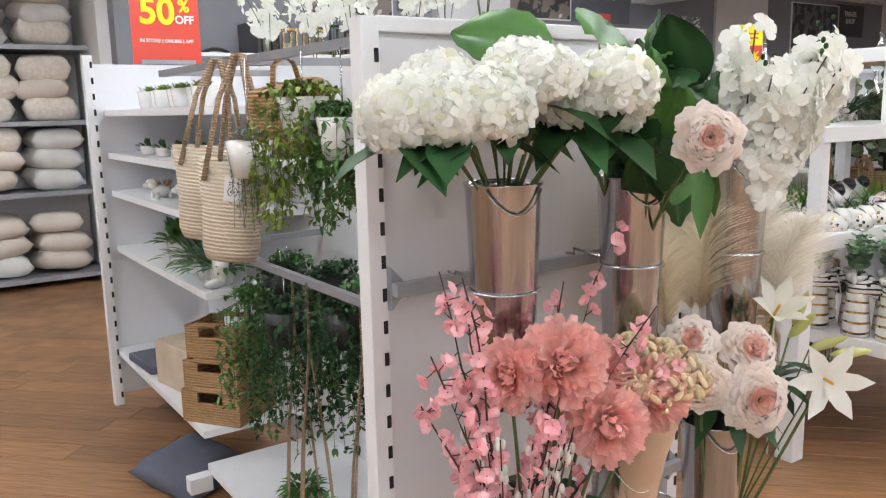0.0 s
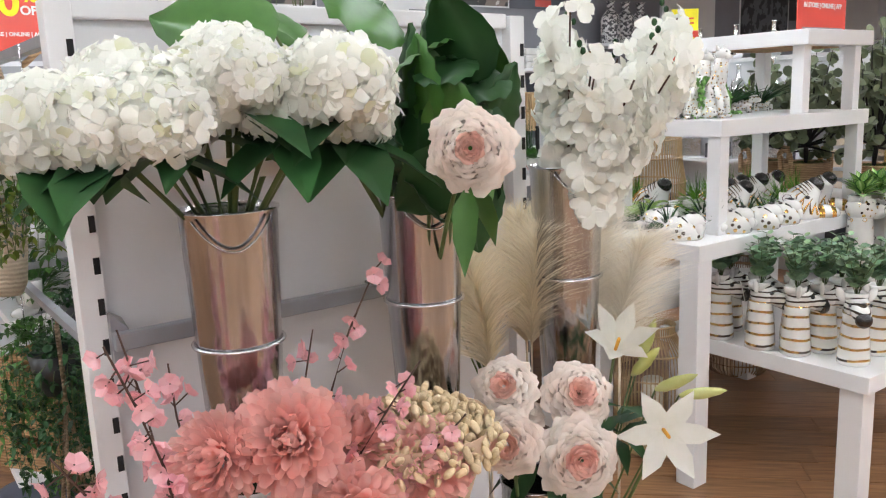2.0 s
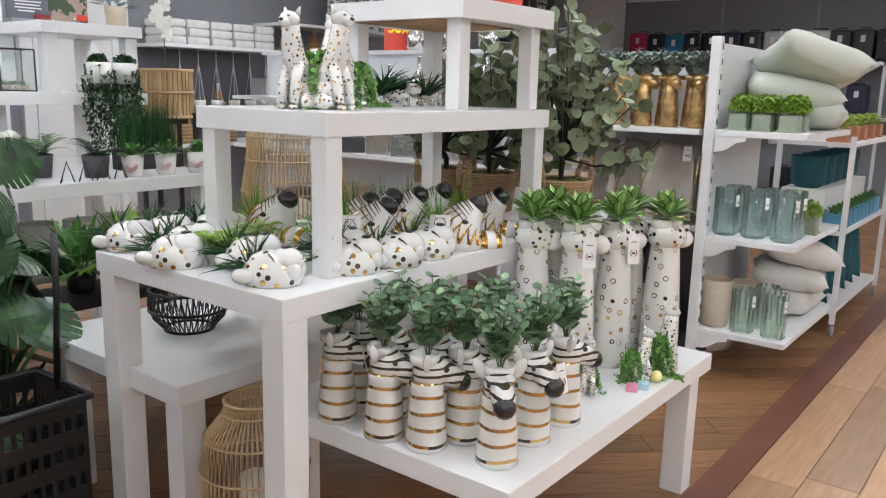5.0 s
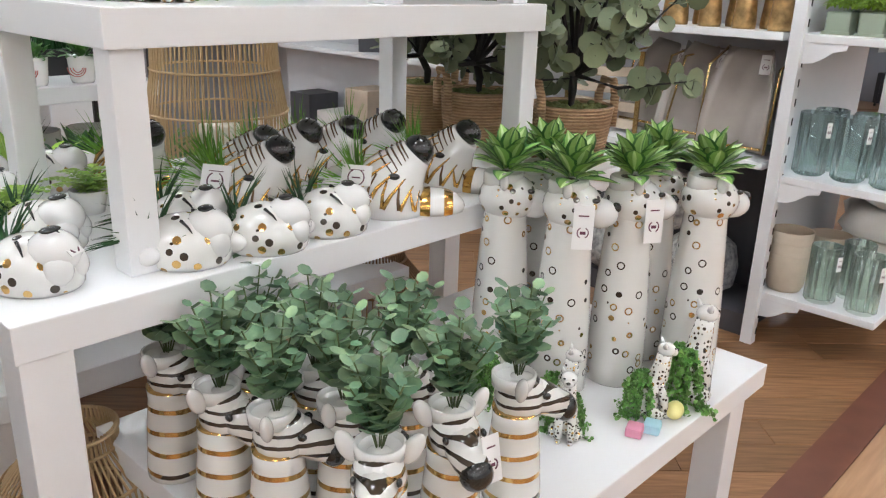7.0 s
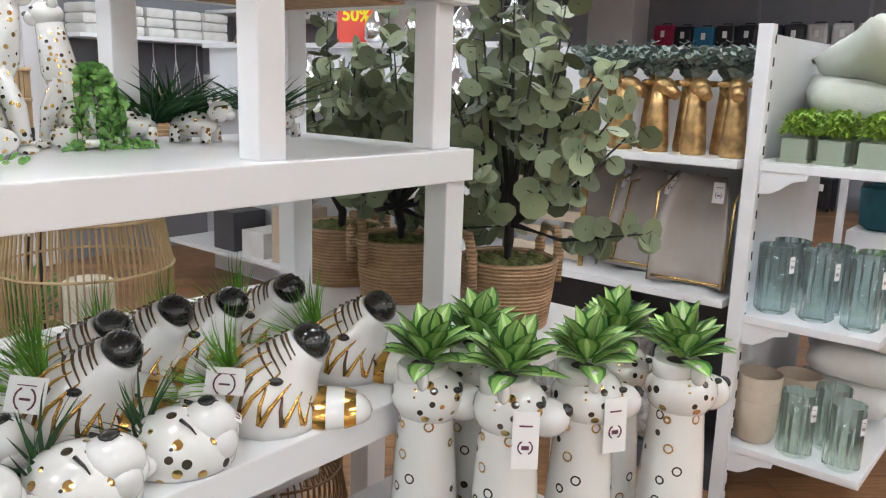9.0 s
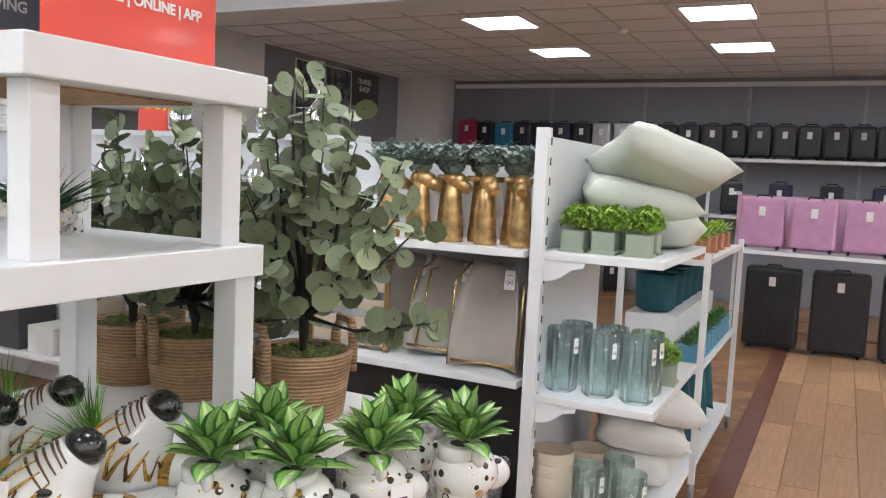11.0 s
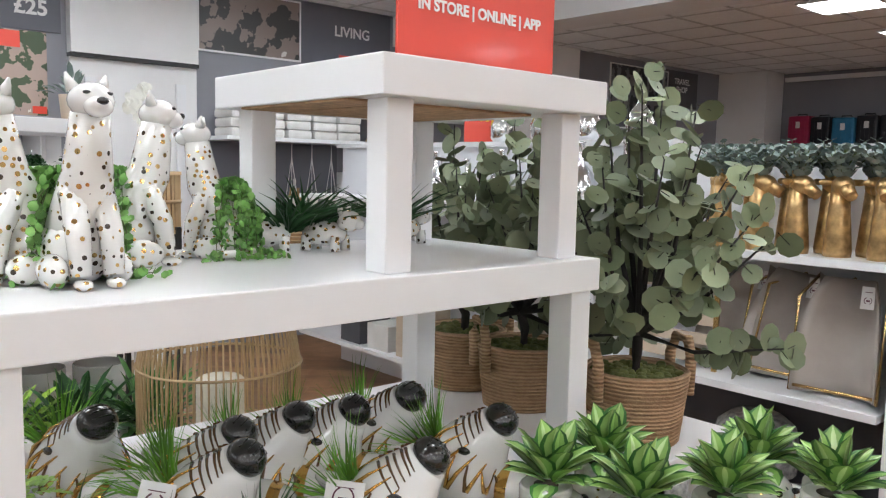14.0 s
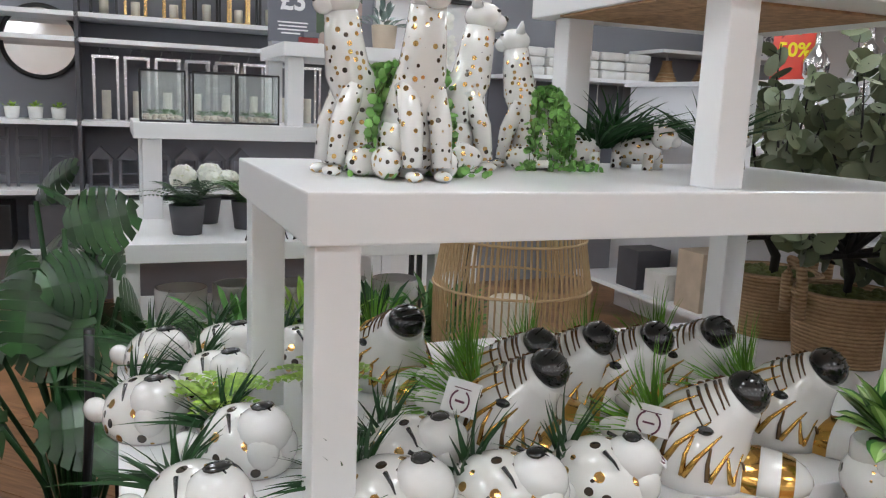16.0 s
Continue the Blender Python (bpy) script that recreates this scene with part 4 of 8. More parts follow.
def tag_card(parent, c, n, w=0.045, h=0.075):
    """A price tag: white card with a printed mark."""
    b = bmesh.new()
    box(b, -w / 2, -h / 2, -0.0008, w / 2, h / 2, 0.0008)
    tube(b, [(w * 0.27 * math.cos(q), -h * 0.12 + w * 0.27 * math.sin(q), 0.001) for q in [math.pi * (0.65 + 0.7 * e / 6) for e in range(7)]], 0.0016, 4, 1)
    tube(b, [(w * 0.27 * math.cos(q), -h * 0.12 + w * 0.27 * math.sin(q), 0.001) for q in [math.pi * (-0.35 + 0.7 * e / 6) for e in range(7)]], 0.0016, 4, 1)
    box(b, -w * 0.25, h * 0.24, 0.0004, w * 0.25, h * 0.27, 0.0014, mi=1)
    box(b, -w * 0.14, -h * 0.16, 0.0004, w * 0.14, -h * 0.09, 0.0014, mi=1)
    part("price_tag", placed(b, aim(c, n)), [PAPER, PRINT_DARK], parent, "white card price tag")


def flat_base(b):
    for v in b.verts:
        v.co.z = max(v.co.z, 0.0)
    return b


def sprig(n, h, spread, r, mat_leaf, parent, z0, droop=0.0, name="foliage"):
    """Stems set with pairs of round leaves."""
    b = bmesh.new()
    st = bmesh.new()
    for i in range(n):
        a = i * 2.4 + R.uniform(-0.3, 0.3)
        s = math.sqrt((i + 0.5) / n) * spread
        tip = Vector((math.cos(a) * s, math.sin(a) * s, h * R.uniform(0.7, 1.05) - droop * s))
        tube(st, [(tip.x * 0.1, tip.y * 0.1, 0), (tip.x * 0.5, tip.y * 0.5, tip.z * 0.6), tip], 0.0015, 4)
        for k in range(7):
            q = 0.25 + 0.75 * k / 6
            p = Vector((tip.x * q ** 1.4, tip.y * q ** 1.4, tip.z * q))
            for sd in (0, math.pi):
                d = Vector((math.cos(k * 1.57 + a + sd), math.sin(k * 1.57 + a + sd), 0.35))
                rr = r * R.uniform(0.75, 1.15) * (1.15 - 0.5 * q)
                dot_leaf(b, p + d * rr, Vector((-d.x * 0.7 + R.uniform(-0.5, 0.5), -d.y * 0.7 + R.uniform(-0.5, 0.5), 1)), rr)
    placed(b, Matrix.Translation((0, 0, z0)))
    placed(st, Matrix.Translation((0, 0, z0)))
    part(name, b, mat_leaf, parent)
    tagged(part("stem", st, STEM, parent), kind="stuff")


def zebra_vase():
    t = thing("zebra_vase", pose(0, 0, -5), "white ceramic zebra vase with gold bands holding eucalyptus", "vase", "zebra vases")
    b = bmesh.new()
    lathe(b, [(0.05, 0), (0.056, 0.004), (0.056, 0.02), (0.05, 0.1), (0.043, 0.165), (0.044, 0.19)], 28, mi=0)
    ell(b, (0.008, 0, 0.208), (0.05, 0.044, 0.048), 1)
    tube(b, [(0.02, 0, 0.212), (0.055, 0, 0.2), (0.088, 0, 0.185)], 0.036, 14, 1, 0.027)
    ell(b, (0.092, 0, 0.182), (0.024, 0.029, 0.028), 2)
    for s in (-1, 1):
        ell(b, (-0.008, s * 0.05, 0.248), (0.011, 0.016, 0.03), 3, Euler((s * -0.5, 0, 0)).to_matrix())
        ell(b, (0.045, s * 0.034, 0.224), (0.008, 0.005, 0.007), 2, u=8, v=6)
    lathe(b, [(0.04, 0.235), (0.041, 0.258), (0.036, 0.26), (0.034, 0.25)], 20, mi=3, cx=-0.008)
    lathe(b, [(0.034, 0.246), (0.002, 0.25)], 16, mi=4, cx=-0.008)
    part("vase", b, [ZEB_BAND, ZEB_HEAD, GLOSS_BLACK, GLAZE, SOIL], t)
    sprig(9, 0.16, 0.07, 0.019, LEAF_DOLLAR, t, 0.255, 0.1)
    return t


def spin(x, y, z, yaw, s=1.0):
    return pose(x, y, z, 0, 0, yaw) @ Matrix.Diagonal((s, s, s, 1))


zv = zebra_vase()
for i, (x, y, a) in enumerate(((0.078, 0.04, -60), (0.204, 0.08, -40), (0.077, -0.14, -72), (0.102, -0.269, -45), (0.205, -0.316, -62), (0.150, -0.463, -138), (0.317, -0.46, -112), (0.487, -0.461, -35), (0.2, -0.06, -60), (0.36, -0.3, -40))):
    c = copy_thing(zv, pose(x, y, 0.532, 0, 0, a))
    if i in (0, 4, 6):
        tag_card(c, (0.085, 0.03 if i else -0.03, 0.2), (0.9, 0.2, 0.2), 0.035, 0.08)
zv.matrix_basis = pose(0.245, -0.185, 0.532, 0, 0, -70)


def striped_leaf(b, p, d, L, W):
    """A broad pointed leaf: dark rim, green field and a pale middle, bent outwards."""
    p, d = Vector(p), Vector(d).normalized()
    side = d.cross(Vector((0, 0, 1)))
    side = side.normalized() if side.length > 0.05 else d.orthogonal().normalized()
    up = side.cross(d)
    rows = []
    for s, w in ((0, 0.2), (0.25, 0.8), (0.5, 1.0), (0.75, 0.75), (1, 0.03)):
        c = p + d * (L * s) + Vector((d.x, d.y, -0.5)) * (0.22 * L * s * s)
        rows.append([b.verts.new(c + side * (W / 2 * w * q) + up * (0.16 * W * w * abs(q))) for q in (-1, -0.72, -0.45, -0.2, 0, 0.2, 0.45, 0.72, 1)])
    for ra, rb in zip(rows, rows[1:]):
        for e, m in enumerate((0, 1, 1, 2, 2, 1, 1, 0)):
            f = b.faces.new((ra[e], ra[e + 1], rb[e + 1], rb[e]))
            f.material_index = m
            f.smooth = True


def hosta(b, n, L, z0, spread=1.0):
    for i in range(n):
        a = i * 2.4 + R.uniform(-0.4, 0.4)
        el = 1.35 - 1.15 * (i / n) + R.uniform(-0.3, 0.3)
        d = Vector((math.cos(a) * math.cos(el), math.sin(a) * math.cos(el), math.sin(el)))
        p = Vector((math.cos(a) * 0.014, math.sin(a) * 0.014, z0 + 0.03 + 0.035 * (1 - i / n)))
        k = R.uniform(0.8, 1.1)
        striped_leaf(b, p, d, L * k, L * 0.6 * k)


def jaguar_vase():
    t = thing("jaguar_vase", pose(0, 0, -5), "tall white ceramic jaguar vase with gold rings, variegated plant", "vase", "jaguar vases")
    b = bmesh.new()
    lathe(b, [(0.064, 0), (0.07, 0.005), (0.07, 0.05), (0.066, 0.18), (0.057, 0.32), (0.05, 0.41), (0.05, 0.44)], 32, mi=0)
    ell(b, (0.004, 0, 0.45), (0.068, 0.066, 0.056), 1, u=20, v=12)
    ell(b, (0.066, 0, 0.437), (0.042, 0.039, 0.034), 3, u=16, v=10)
    ell(b, (0.1, 0, 0.453), (0.012, 0.015, 0.012), 2, u=10, v=7)
    for s in (-1, 1):
        ell(b, (-0.005, s * 0.058, 0.498), (0.011, 0.019, 0.02), 3)
        ell(b, (0.056, s * 0.038, 0.474), (0.009, 0.006, 0.006), 2, u=8, v=6)
    lathe(b, [(0.046, 0.47), (0.046, 0.504), (0.043, 0.509), (0.04, 0.507)], 24, mi=3, cx=-0.008)
    lathe(b, [(0.041, 0.506), (0.002, 0.508)], 18, mi=4, cx=-0.008)
    part("vase", b, [RINGS, SPOTS_BIG, GLOSS_BLACK, GLAZE, SOIL], t)
    f = bmesh.new()
    hosta(f, 30, 0.084, 0.478)
    part("foliage", f, [LEAF_HOSTA, LEAF_HOSTA_MID, LEAF_HOSTA_PALE], t)
    return t


jv = jaguar_vase()
for i, (x, y, a) in enumerate(((0.905, -0.262, -60), (1.045, -0.333, -42), (1.215, -0.30, -35), (1.20, -0.445, -32), (1.005, -0.115, -45))):
    c = copy_thing(jv, pose(x, y, 0.532, 0, 0, a))
    if i in (0, 1):
        tag_card(c, (0.035, -0.066, 0.42), (0.2, -1, 0.05), 0.045, 0.1)
jv.matrix_basis = pose(0.85, -0.12, 0.532, 0, 0, -52)


def cub_planter():
    t = thing("leopard_head_planter", pose(0, 0, -5), "white ceramic leopard head planter with gold dots, spiky plant", "planter", "leopard head planters")
    b = bmesh.new()
    ell(b, (0, 0, 0.022), (0.082, 0.068, 0.068), 0, u=24, v=14)
    ell(b, (0.042, 0, 0.062), (0.044, 0.042, 0.038), 3, u=18, v=12)
    ell(b, (0.06, 0.018, 0.04), (0.026, 0.026, 0.03), 3)
    ell(b, (0.06, -0.018, 0.04), (0.026, 0.026, 0.03), 3)
    nb = bmesh.new()
    ell(nb, (0.04, 0, 0.1), (0.014, 0.02, 0.005), u=10, v=6)
    tube(nb, [(0.05, 0, 0.1), (0.07, 0, 0.087)], 0.0022, 5)
    part("nose", nb, GLOSS_BLACK, t)
    for s in (-1, 1):
        ell(b, (-0.055, s * 0.062, 0.03), (0.03, 0.02, 0.02), 3)
        part("eye", tube(bmesh.new(), [(0.005, s * 0.035, 0.086), (0.02, s * 0.045, 0.077), (0.028, s * 0.05, 0.068)], 0.0036, 5, 0, 0.001), GLOSS_BLACK, t)
    flat_base(b)
    part("planter", b, [SPOTS_BIG, SPOTS_BIG, SPOTS_BIG, GLAZE], t)
    part("foliage", placed(tuft(46, 0.11, 0.008, 1.5, 0.5, 0.03), pose(-0.06, 0, 0.05, 0, -35, 0)), LEAF_DARK, t)
    return t


cp = cub_planter()
for i, (x, y, a) in enumerate(((0.275, 0.0, -42), (0.43, 0.005, -38), (-0.115, 0.085, -62), (-0.165, 0.44, -70), (-0.04, 0.55, -60), (-0.13, 0.73, -75), (0.0, 0.735, -60), (0.15, 0.69, -40), (-0.03, 0.27, -60), (0.2, 0.155, -45))):
    c = copy_thing(cp, pose(x, y, 0.957, 0, 0, a))
    if i in (1, 2):
        tag_card(c, (0.078, 0.0, 0.075), (0.6, 0, 0.7), 0.03, 0.03)
cp.matrix_basis = pose(0.125, 0.03, 0.957, 0, 0, -45)


def fern_pot(x, y, z):
    t = thing("fern_planter", pose(x, y, z), "bright green artificial fern in white planter", "plant", "")
    b = bmesh.new()
    lathe(b, [(0.03, 0), (0.04, 0.05), (0.036, 0.05), (0.03, 0.04)], 18)
    part("pot", b, GLAZE, t)
    f = bmesh.new()
    for i in range(20):
        a = i * 2.4
        d = Vector((math.cos(a), math.sin(a), R.uniform(0.5, 1.6))).normalized()
        for k in range(9):
            p = Vector((0, 0, 0.045)) + d * 0.015 * k + Vector((0, 0, -0.0009 * k * k))
            for s in (-1, 1):
                leaf(f, p, d * 0.5 + d.cross(Vector((0, 0, 1))) * s, 0.026 * (1.15 - k / 12), 0.012, droop=0.2)
    part("foliage", f, LEAF_LIGHT, t)


fern_pot(-0.06, 0.385, 0.957)
fern_pot(0.13, 0.44, 0.957)


GOLD_LUSTRE = mat("gold_lustre", (0.6, 0.36, 0.1), 0.16, metal=0.95, var=0.25, scale=14)
STRIPE_DARK = mat("brown_black_glaze", (0.1, 0.05, 0.018), 0.15, coat=0.4)


def limb(bm, chain, seg=22, mi=0):
    """A smooth body whose round sections follow a chain of (centre, radius)."""
    rings = []
    n = len(chain)
    for i, (p, r) in enumerate(chain):
        p = Vector(p)
        d = (Vector(chain[min(i + 1, n - 1)][0]) - Vector(chain[max(i - 1, 0)][0])).normalized()
        u = Vector((0, 1, 0))
        w = d.cross(u)
        rings.append([bm.verts.new(p + r * (math.cos(2 * math.pi * j / seg) * u + math.sin(2 * math.pi * j / seg) * w)) for j in range(seg)])
    for a, b in zip(rings, rings[1:]):
        for i in range(seg):
            f = bm.faces.new((a[i], a[(i + 1) % seg], b[(i + 1) % seg], b[i]))
            f.material_index = mi
            f.smooth = True
    bm.faces.new(rings[0][::-1]).material_index = mi
    bm.faces.new(rings[-1]).material_index = mi


def lying_zebra():
    t = thing("zebra_head_planter", pose(0, 0, -5), "white ceramic zebra head planter with gold stripes and black muzzle", "planter", "zebra head planters")
    b = bmesh.new()
    chain = [((-0.03, 0, 0.0), 0.084), ((-0.027, 0, 0.026), 0.084), ((-0.02, 0, 0.05), 0.077), ((-0.008, 0, 0.072), 0.065), ((0.006, 0, 0.091), 0.052), ((0.019, 0, 0.107), 0.042), ((0.03, 0, 0.119), 0.035)]
    limb(b, chain)
    ell(b, (0.062, 0, 0.012), (0.07, 0.052, 0.036), 0, u=20, v=12)
    for s in (-1, 1):
        ell(b, (-0.115, s * 0.05, 0.055), (0.042, 0.013, 0.021), 0, Euler((s * 0.4, 0.25, s * -0.25)).to_matrix())
    part("planter", flat_base(b), GLAZE, t)
    ax = Euler((0, 0.7, 0)).to_matrix()
    m = bmesh.new()
    c = Vector((0.036, 0, 0.127))
    ell(m, c, (0.032, 0.034, 0.026), 0, ax, u=20, v=12)
    for k in range(4):
        q = -0.018 + 0.012 * k
        tube(m, [c + ax @ Vector((q, y, 0.0262 * math.sqrt(max(0.0, 1 - (q / 0.032) ** 2 - (y / 0.034) ** 2)))) for y in (-0.02, -0.01, 0, 0.01, 0.02)], 0.0017, 5)
    part("muzzle", m, GLOSS_BLACK, t, "glossy black ridged muzzle")
    for s in (-1, 1):
        part("eye", ell(bmesh.new(), (-0.012, s * 0.06, 0.083), (0.012, 0.006, 0.007), 0, u=8, v=6), GLOSS_BLACK, t)
    g = bmesh.new()

    def on(k, ang, lift=0.0005):
        i = min(int(k), len(chain) - 2)
        p = Vector(chain[i][0]).lerp(Vector(chain[i + 1][0]), k - i)
        r = chain[i][1] + (chain[i + 1][1] - chain[i][1]) * (k - i)
        d = (Vector(chain[i + 1][0]) - Vector(chain[i][0])).normalized()
        u = Vector((0, 1, 0))
        w = d.cross(u)
        return p + (r + lift) * (math.sin(ang) * u + math.cos(ang) * (-w if w.x > 0 else w))

    for k in (3.7, 4.2, 4.7, 5.2, 5.6):
        for s in (-1, 1):
            tube(g, [on(k - 0.35 * e * e, s * (0.2 + 1.15 * e)) for e in (0, 0.25, 0.5, 0.75, 1)], 0.0031, 5, 1, 0.0012)
    for n_, a0 in enumerate((0.3, 0.7, 1.1, 1.5, 1.9, 2.3)):
        for s in (-1, 1):
            tube(g, [on(0.9, s * a0), on(2.0, s * (a0 + 0.1)), on(3.0, s * (a0 + 0.2)), on(4.1 - 0.14 * n_, s * (a0 + 0.26))], 0.0052, 6, 0, 0.0012)
            tube(g, [on(0.9, s * (a0 + 0.38)), on(1.9, s * (a0 + 0.3)), on(2.8, s * (a0 + 0.22))], 0.0044, 6, n_ % 2, 0.0018)
    part("stripes", g, [GOLD_LUSTRE, STRIPE_DARK], t, "gold and brown-black painted stripes")
    for x0, w in ((0.04, 0.02), (0.088, 0.018)):
        f = bmesh.new()
        rows = []
        for e in range(5):
            x = x0 + w * e / 4
            q = math.sqrt(max(0.0, 1 - ((x - 0.062) / 0.07) ** 2)) * 1.015
            rows.append([f.verts.new((x, 0.052 * q * math.cos(h), max(0.002, 0.012 + 0.036 * q * math.sin(h)))) for h in [-0.3 + 3.74 * j / 16 for j in range(17)]])
        for ra, rb in zip(rows, rows[1:]):
            for j in range(16):
                f.faces.new((ra[j], rb[j], rb[j + 1], ra[j + 1])).smooth = True
        part("band", f, GOLD_LUSTRE, t, "wide gold lustre band")
    part("foliage", placed(tuft(120, 0.13, 0.0055, 1.0, 0.5, 0.028), pose(-0.085, 0, 0.05, 0, -55, 0)), LEAF_GRASS, t)
    return t


def from_muzzle(x, y, yaw, k=1.1):
    c, s_ = math.cos(math.radians(yaw)), math.sin(math.radians(yaw))
    return pose(x - 0.036 * k * c, y - 0.036 * k * s_, 0.957, 0, 0, yaw)


lz = lying_zebra()
for i, (x, y, a) in enumerate(((0.908, 0.056, -62), (0.435, 0.172, -48), (0.482, 0.288, -45), (0.612, 0.302, -48), (0.722, 0.277, -55), (0.868, 0.282, -72), (0.308, 0.50, -78))):
    c = copy_thing(lz, from_muzzle(x, y, a))
    c.scale = (1.1, 1.1, 1.1)
    if i == 1:
        tag_card(c, (-0.07, -0.075, 0.085), (-0.2, -0.9, 0.4), 0.06, 0.05)
lz.matrix_basis = from_muzzle(0.676, -0.008, -45)
lz.scale = (1.1, 1.1, 1.1)
tag_card(lz, (-0.085, -0.06, 0.085), (-0.2, -0.9, 0.4), 0.06, 0.04)


def pearls(parent, origin, fronts, n=26, drop=0.2):
    """Trailing strings of small round leaves over an edge; they come to rest at the base."""
    b = bmesh.new()
    st = bmesh.new()
    for i in range(n):
        a = R.choice(fronts) + R.uniform(-0.8, 0.8)
        out = Vector((math.cos(a), math.sin(a), 0))
        L = drop * R.uniform(0.35, 1.2)
        reach = R.uniform(0.045, 0.075)
        pts = []
        for k in range(17):
            s = k / 16
            p = Vector(origin) + out * (reach * math.sin(min(1, s * 1.7) * 1.57)) + Vector((R.uniform(-0.004, 0.004), R.uniform(-0.004, 0.004), 0.022 * math.sin(min(1, s * 2.5) * 3.14) - L * max(0, s - 0.15) * 1.15))
            if p.z < 0.01:
                p += out * (0.01 - p.z) * 0.8
                p.z = 0.01
            pts.append(p)
            for _ in range(2):
                dot_leaf(b, p + rnd_dir() * 0.008, rnd_dir(0.8), R.uniform(0.0055, 0.009), k=6, dish=0.4)
        tube(st, pts[::3], 0.001, 3)
    part("trailing_leaves", b, LEAF_PEARL, parent, "trailing green leaf strings")
    part("stem", st, STEM, parent)


def sitting_cat(spots, label, name="leopard_planter", cat="planter", group="sitting leopards", plant=True):
    t = thing(name, pose(0, 0, -5), label, cat, group)
    b = bmesh.new()
    ell(b, (-0.045, 0, 0.055), (0.06, 0.052, 0.06), 0, u=18, v=12)
    tube(b, [(-0.05, 0, 0.07), (-0.02, 0, 0.12), (0.005, 0, 0.165), (0.012, 0, 0.21), (0.018, 0, 0.255)], 0.046, 18, 0, 0.027)
    for s in (-1, 1):
        tube(b, [(0.0, s * 0.02, 0.14), (0.026, s * 0.024, 0.08), (0.034, s * 0.024, 0.02)], 0.021, 12, 0, 0.015)
        ell(b, (0.04, s * 0.024, 0.008), (0.018, 0.013, 0.009), 0)
        ell(b, (-0.01, s * 0.048, 0.025), (0.038, 0.02, 0.026), 0)
        tube(b, [(0.01, s * 0.02, 0.288), (0.008, s * 0.026, 0.3), (0.006, s * 0.029, 0.311)], 0.011, 8, 2, 0.002)
        ell(b, (0.047, s * 0.016, 0.282), (0.005, 0.006, 0.003), 1, u=8, v=6)
    ell(b, (0.022, 0, 0.272), (0.034, 0.032, 0.026), 2, u=16, v=10)
    ell(b, (0.047, 0, 0.263), (0.018, 0.021, 0.016), 2)
    ell(b, (0.062, 0, 0.27), (0.006, 0.009, 0.006), 1, u=8, v=6)
    tube(b, [(-0.09, 0, 0.02), (-0.1, 0.03, 0.016), (-0.07, 0.06, 0.014), (-0.02, 0.07, 0.012)], 0.013, 8, 0, 0.008)
    flat_base(b)
    part("figure", b, [spots, GLOSS_BLACK, GLAZE], t)
    if plant:
        pearls(t, (-0.045, 0, 0.15), (2.0, 3.1, 4.3), 40, 0.2)
    return t


sc = sitting_cat(SPOTS, "sitting white leopard planter, gold spots, trailing green strings")
for x, y, a, s in ((0.115, 0.245, -170, 0.9), (0.345, 0.345, -20, 0.92), (0.475, 0.40, 150, 0.82)):
    copy_thing(sc, spin(x, y, 1.40, a)).scale = (s, s, s)
sc.matrix_basis = pose(0.19, 0.155, 1.40, 0, 0, -85)
sc.scale = (0.92, 0.92, 0.92)
tag_card(sc, (-0.09, -0.02, 0.15), (-0.2, -0.4, 0.2), 0.06, 0.075)

tiny = sitting_cat(SPOTS_SMALL, "small sitting white leopard planter with dark spots", group="small leopards")
for x, y, a, s in ((0.72, -0.42, -150, 0.55), (0.80, -0.36, -60, 0.55), (1.09, -0.52, -20, 0.78), (0.98, -0.215, -40, 0.6), (0.76, -0.22, -30, 0.6)):
    copy_thing(tiny, spin(x, y, 0.532, a)).scale = (s, s, s)
tiny.matrix_basis = pose(0.95, -0.50, 0.532, 0, 0, -45)
tiny.scale = (0.6, 0.6, 0.6)

EGG_PINK = mat("pink_wax", (0.75, 0.3, 0.42), 0.5)
EGG_BLUE = mat("pale_blue_wax", (0.4, 0.65, 0.75), 0.5)
EGG_YELLOW = mat("pale_yellow_wax", (0.8, 0.72, 0.3), 0.5)
for x, y, m, n in ((0.845, -0.515, EGG_PINK, "pink"), (0.885, -0.535, EGG_BLUE, "pale blue"), (0.975, -0.54, EGG_YELLOW, "pale yellow")):
    b = bmesh.new()
    if n == "pale yellow":
        ell(b, (0, 0, 0.018), (0.032, 0.02, 0.018))
    else:
        box(b, -0.02, -0.018, 0, 0.02, 0.018, 0.022, bevel=0.005)
    solid("easter_egg_box", b, m, n + " egg-shaped gift lying on white table", "ornament", pose(x, y, 0.532, 0, 0, 20), smooth=n == "pale yellow")


def lying_leopard(x, y, yaw):
    t = thing("leopard_planter", pose(x, y, 1.40, 0, 0, yaw), "crouching white leopard planter with gold spots, spiky plant", "planter")
    b = bmesh.new()
    ell(b, (0, 0, 0.035), (0.05, 0.03, 0.026), 0)
    ell(b, (0.055, 0, 0.062), (0.026, 0.024, 0.022), 0)
    ell(b, (0.076, 0, 0.056), (0.012, 0.013, 0.011), 1)
    for sx in (-0.03, 0.035):
        for s in (-1, 1):
            tube(b, [(sx, s * 0.02, 0.03), (sx, s * 0.024, 0)], 0.011, 8, 0)
    for s in (-1, 1):
        ell(b, (0.045, s * 0.02, 0.083), (0.006, 0.008, 0.009), 1, u=8, v=6)
    part("figure", b, [SPOTS, GLAZE], t)
    part("foliage", placed(tuft(80, 0.15, 0.011, 1.6, 0.7, 0.02), pose(-0.04, 0, 0.04)), LEAF_DARK, t)


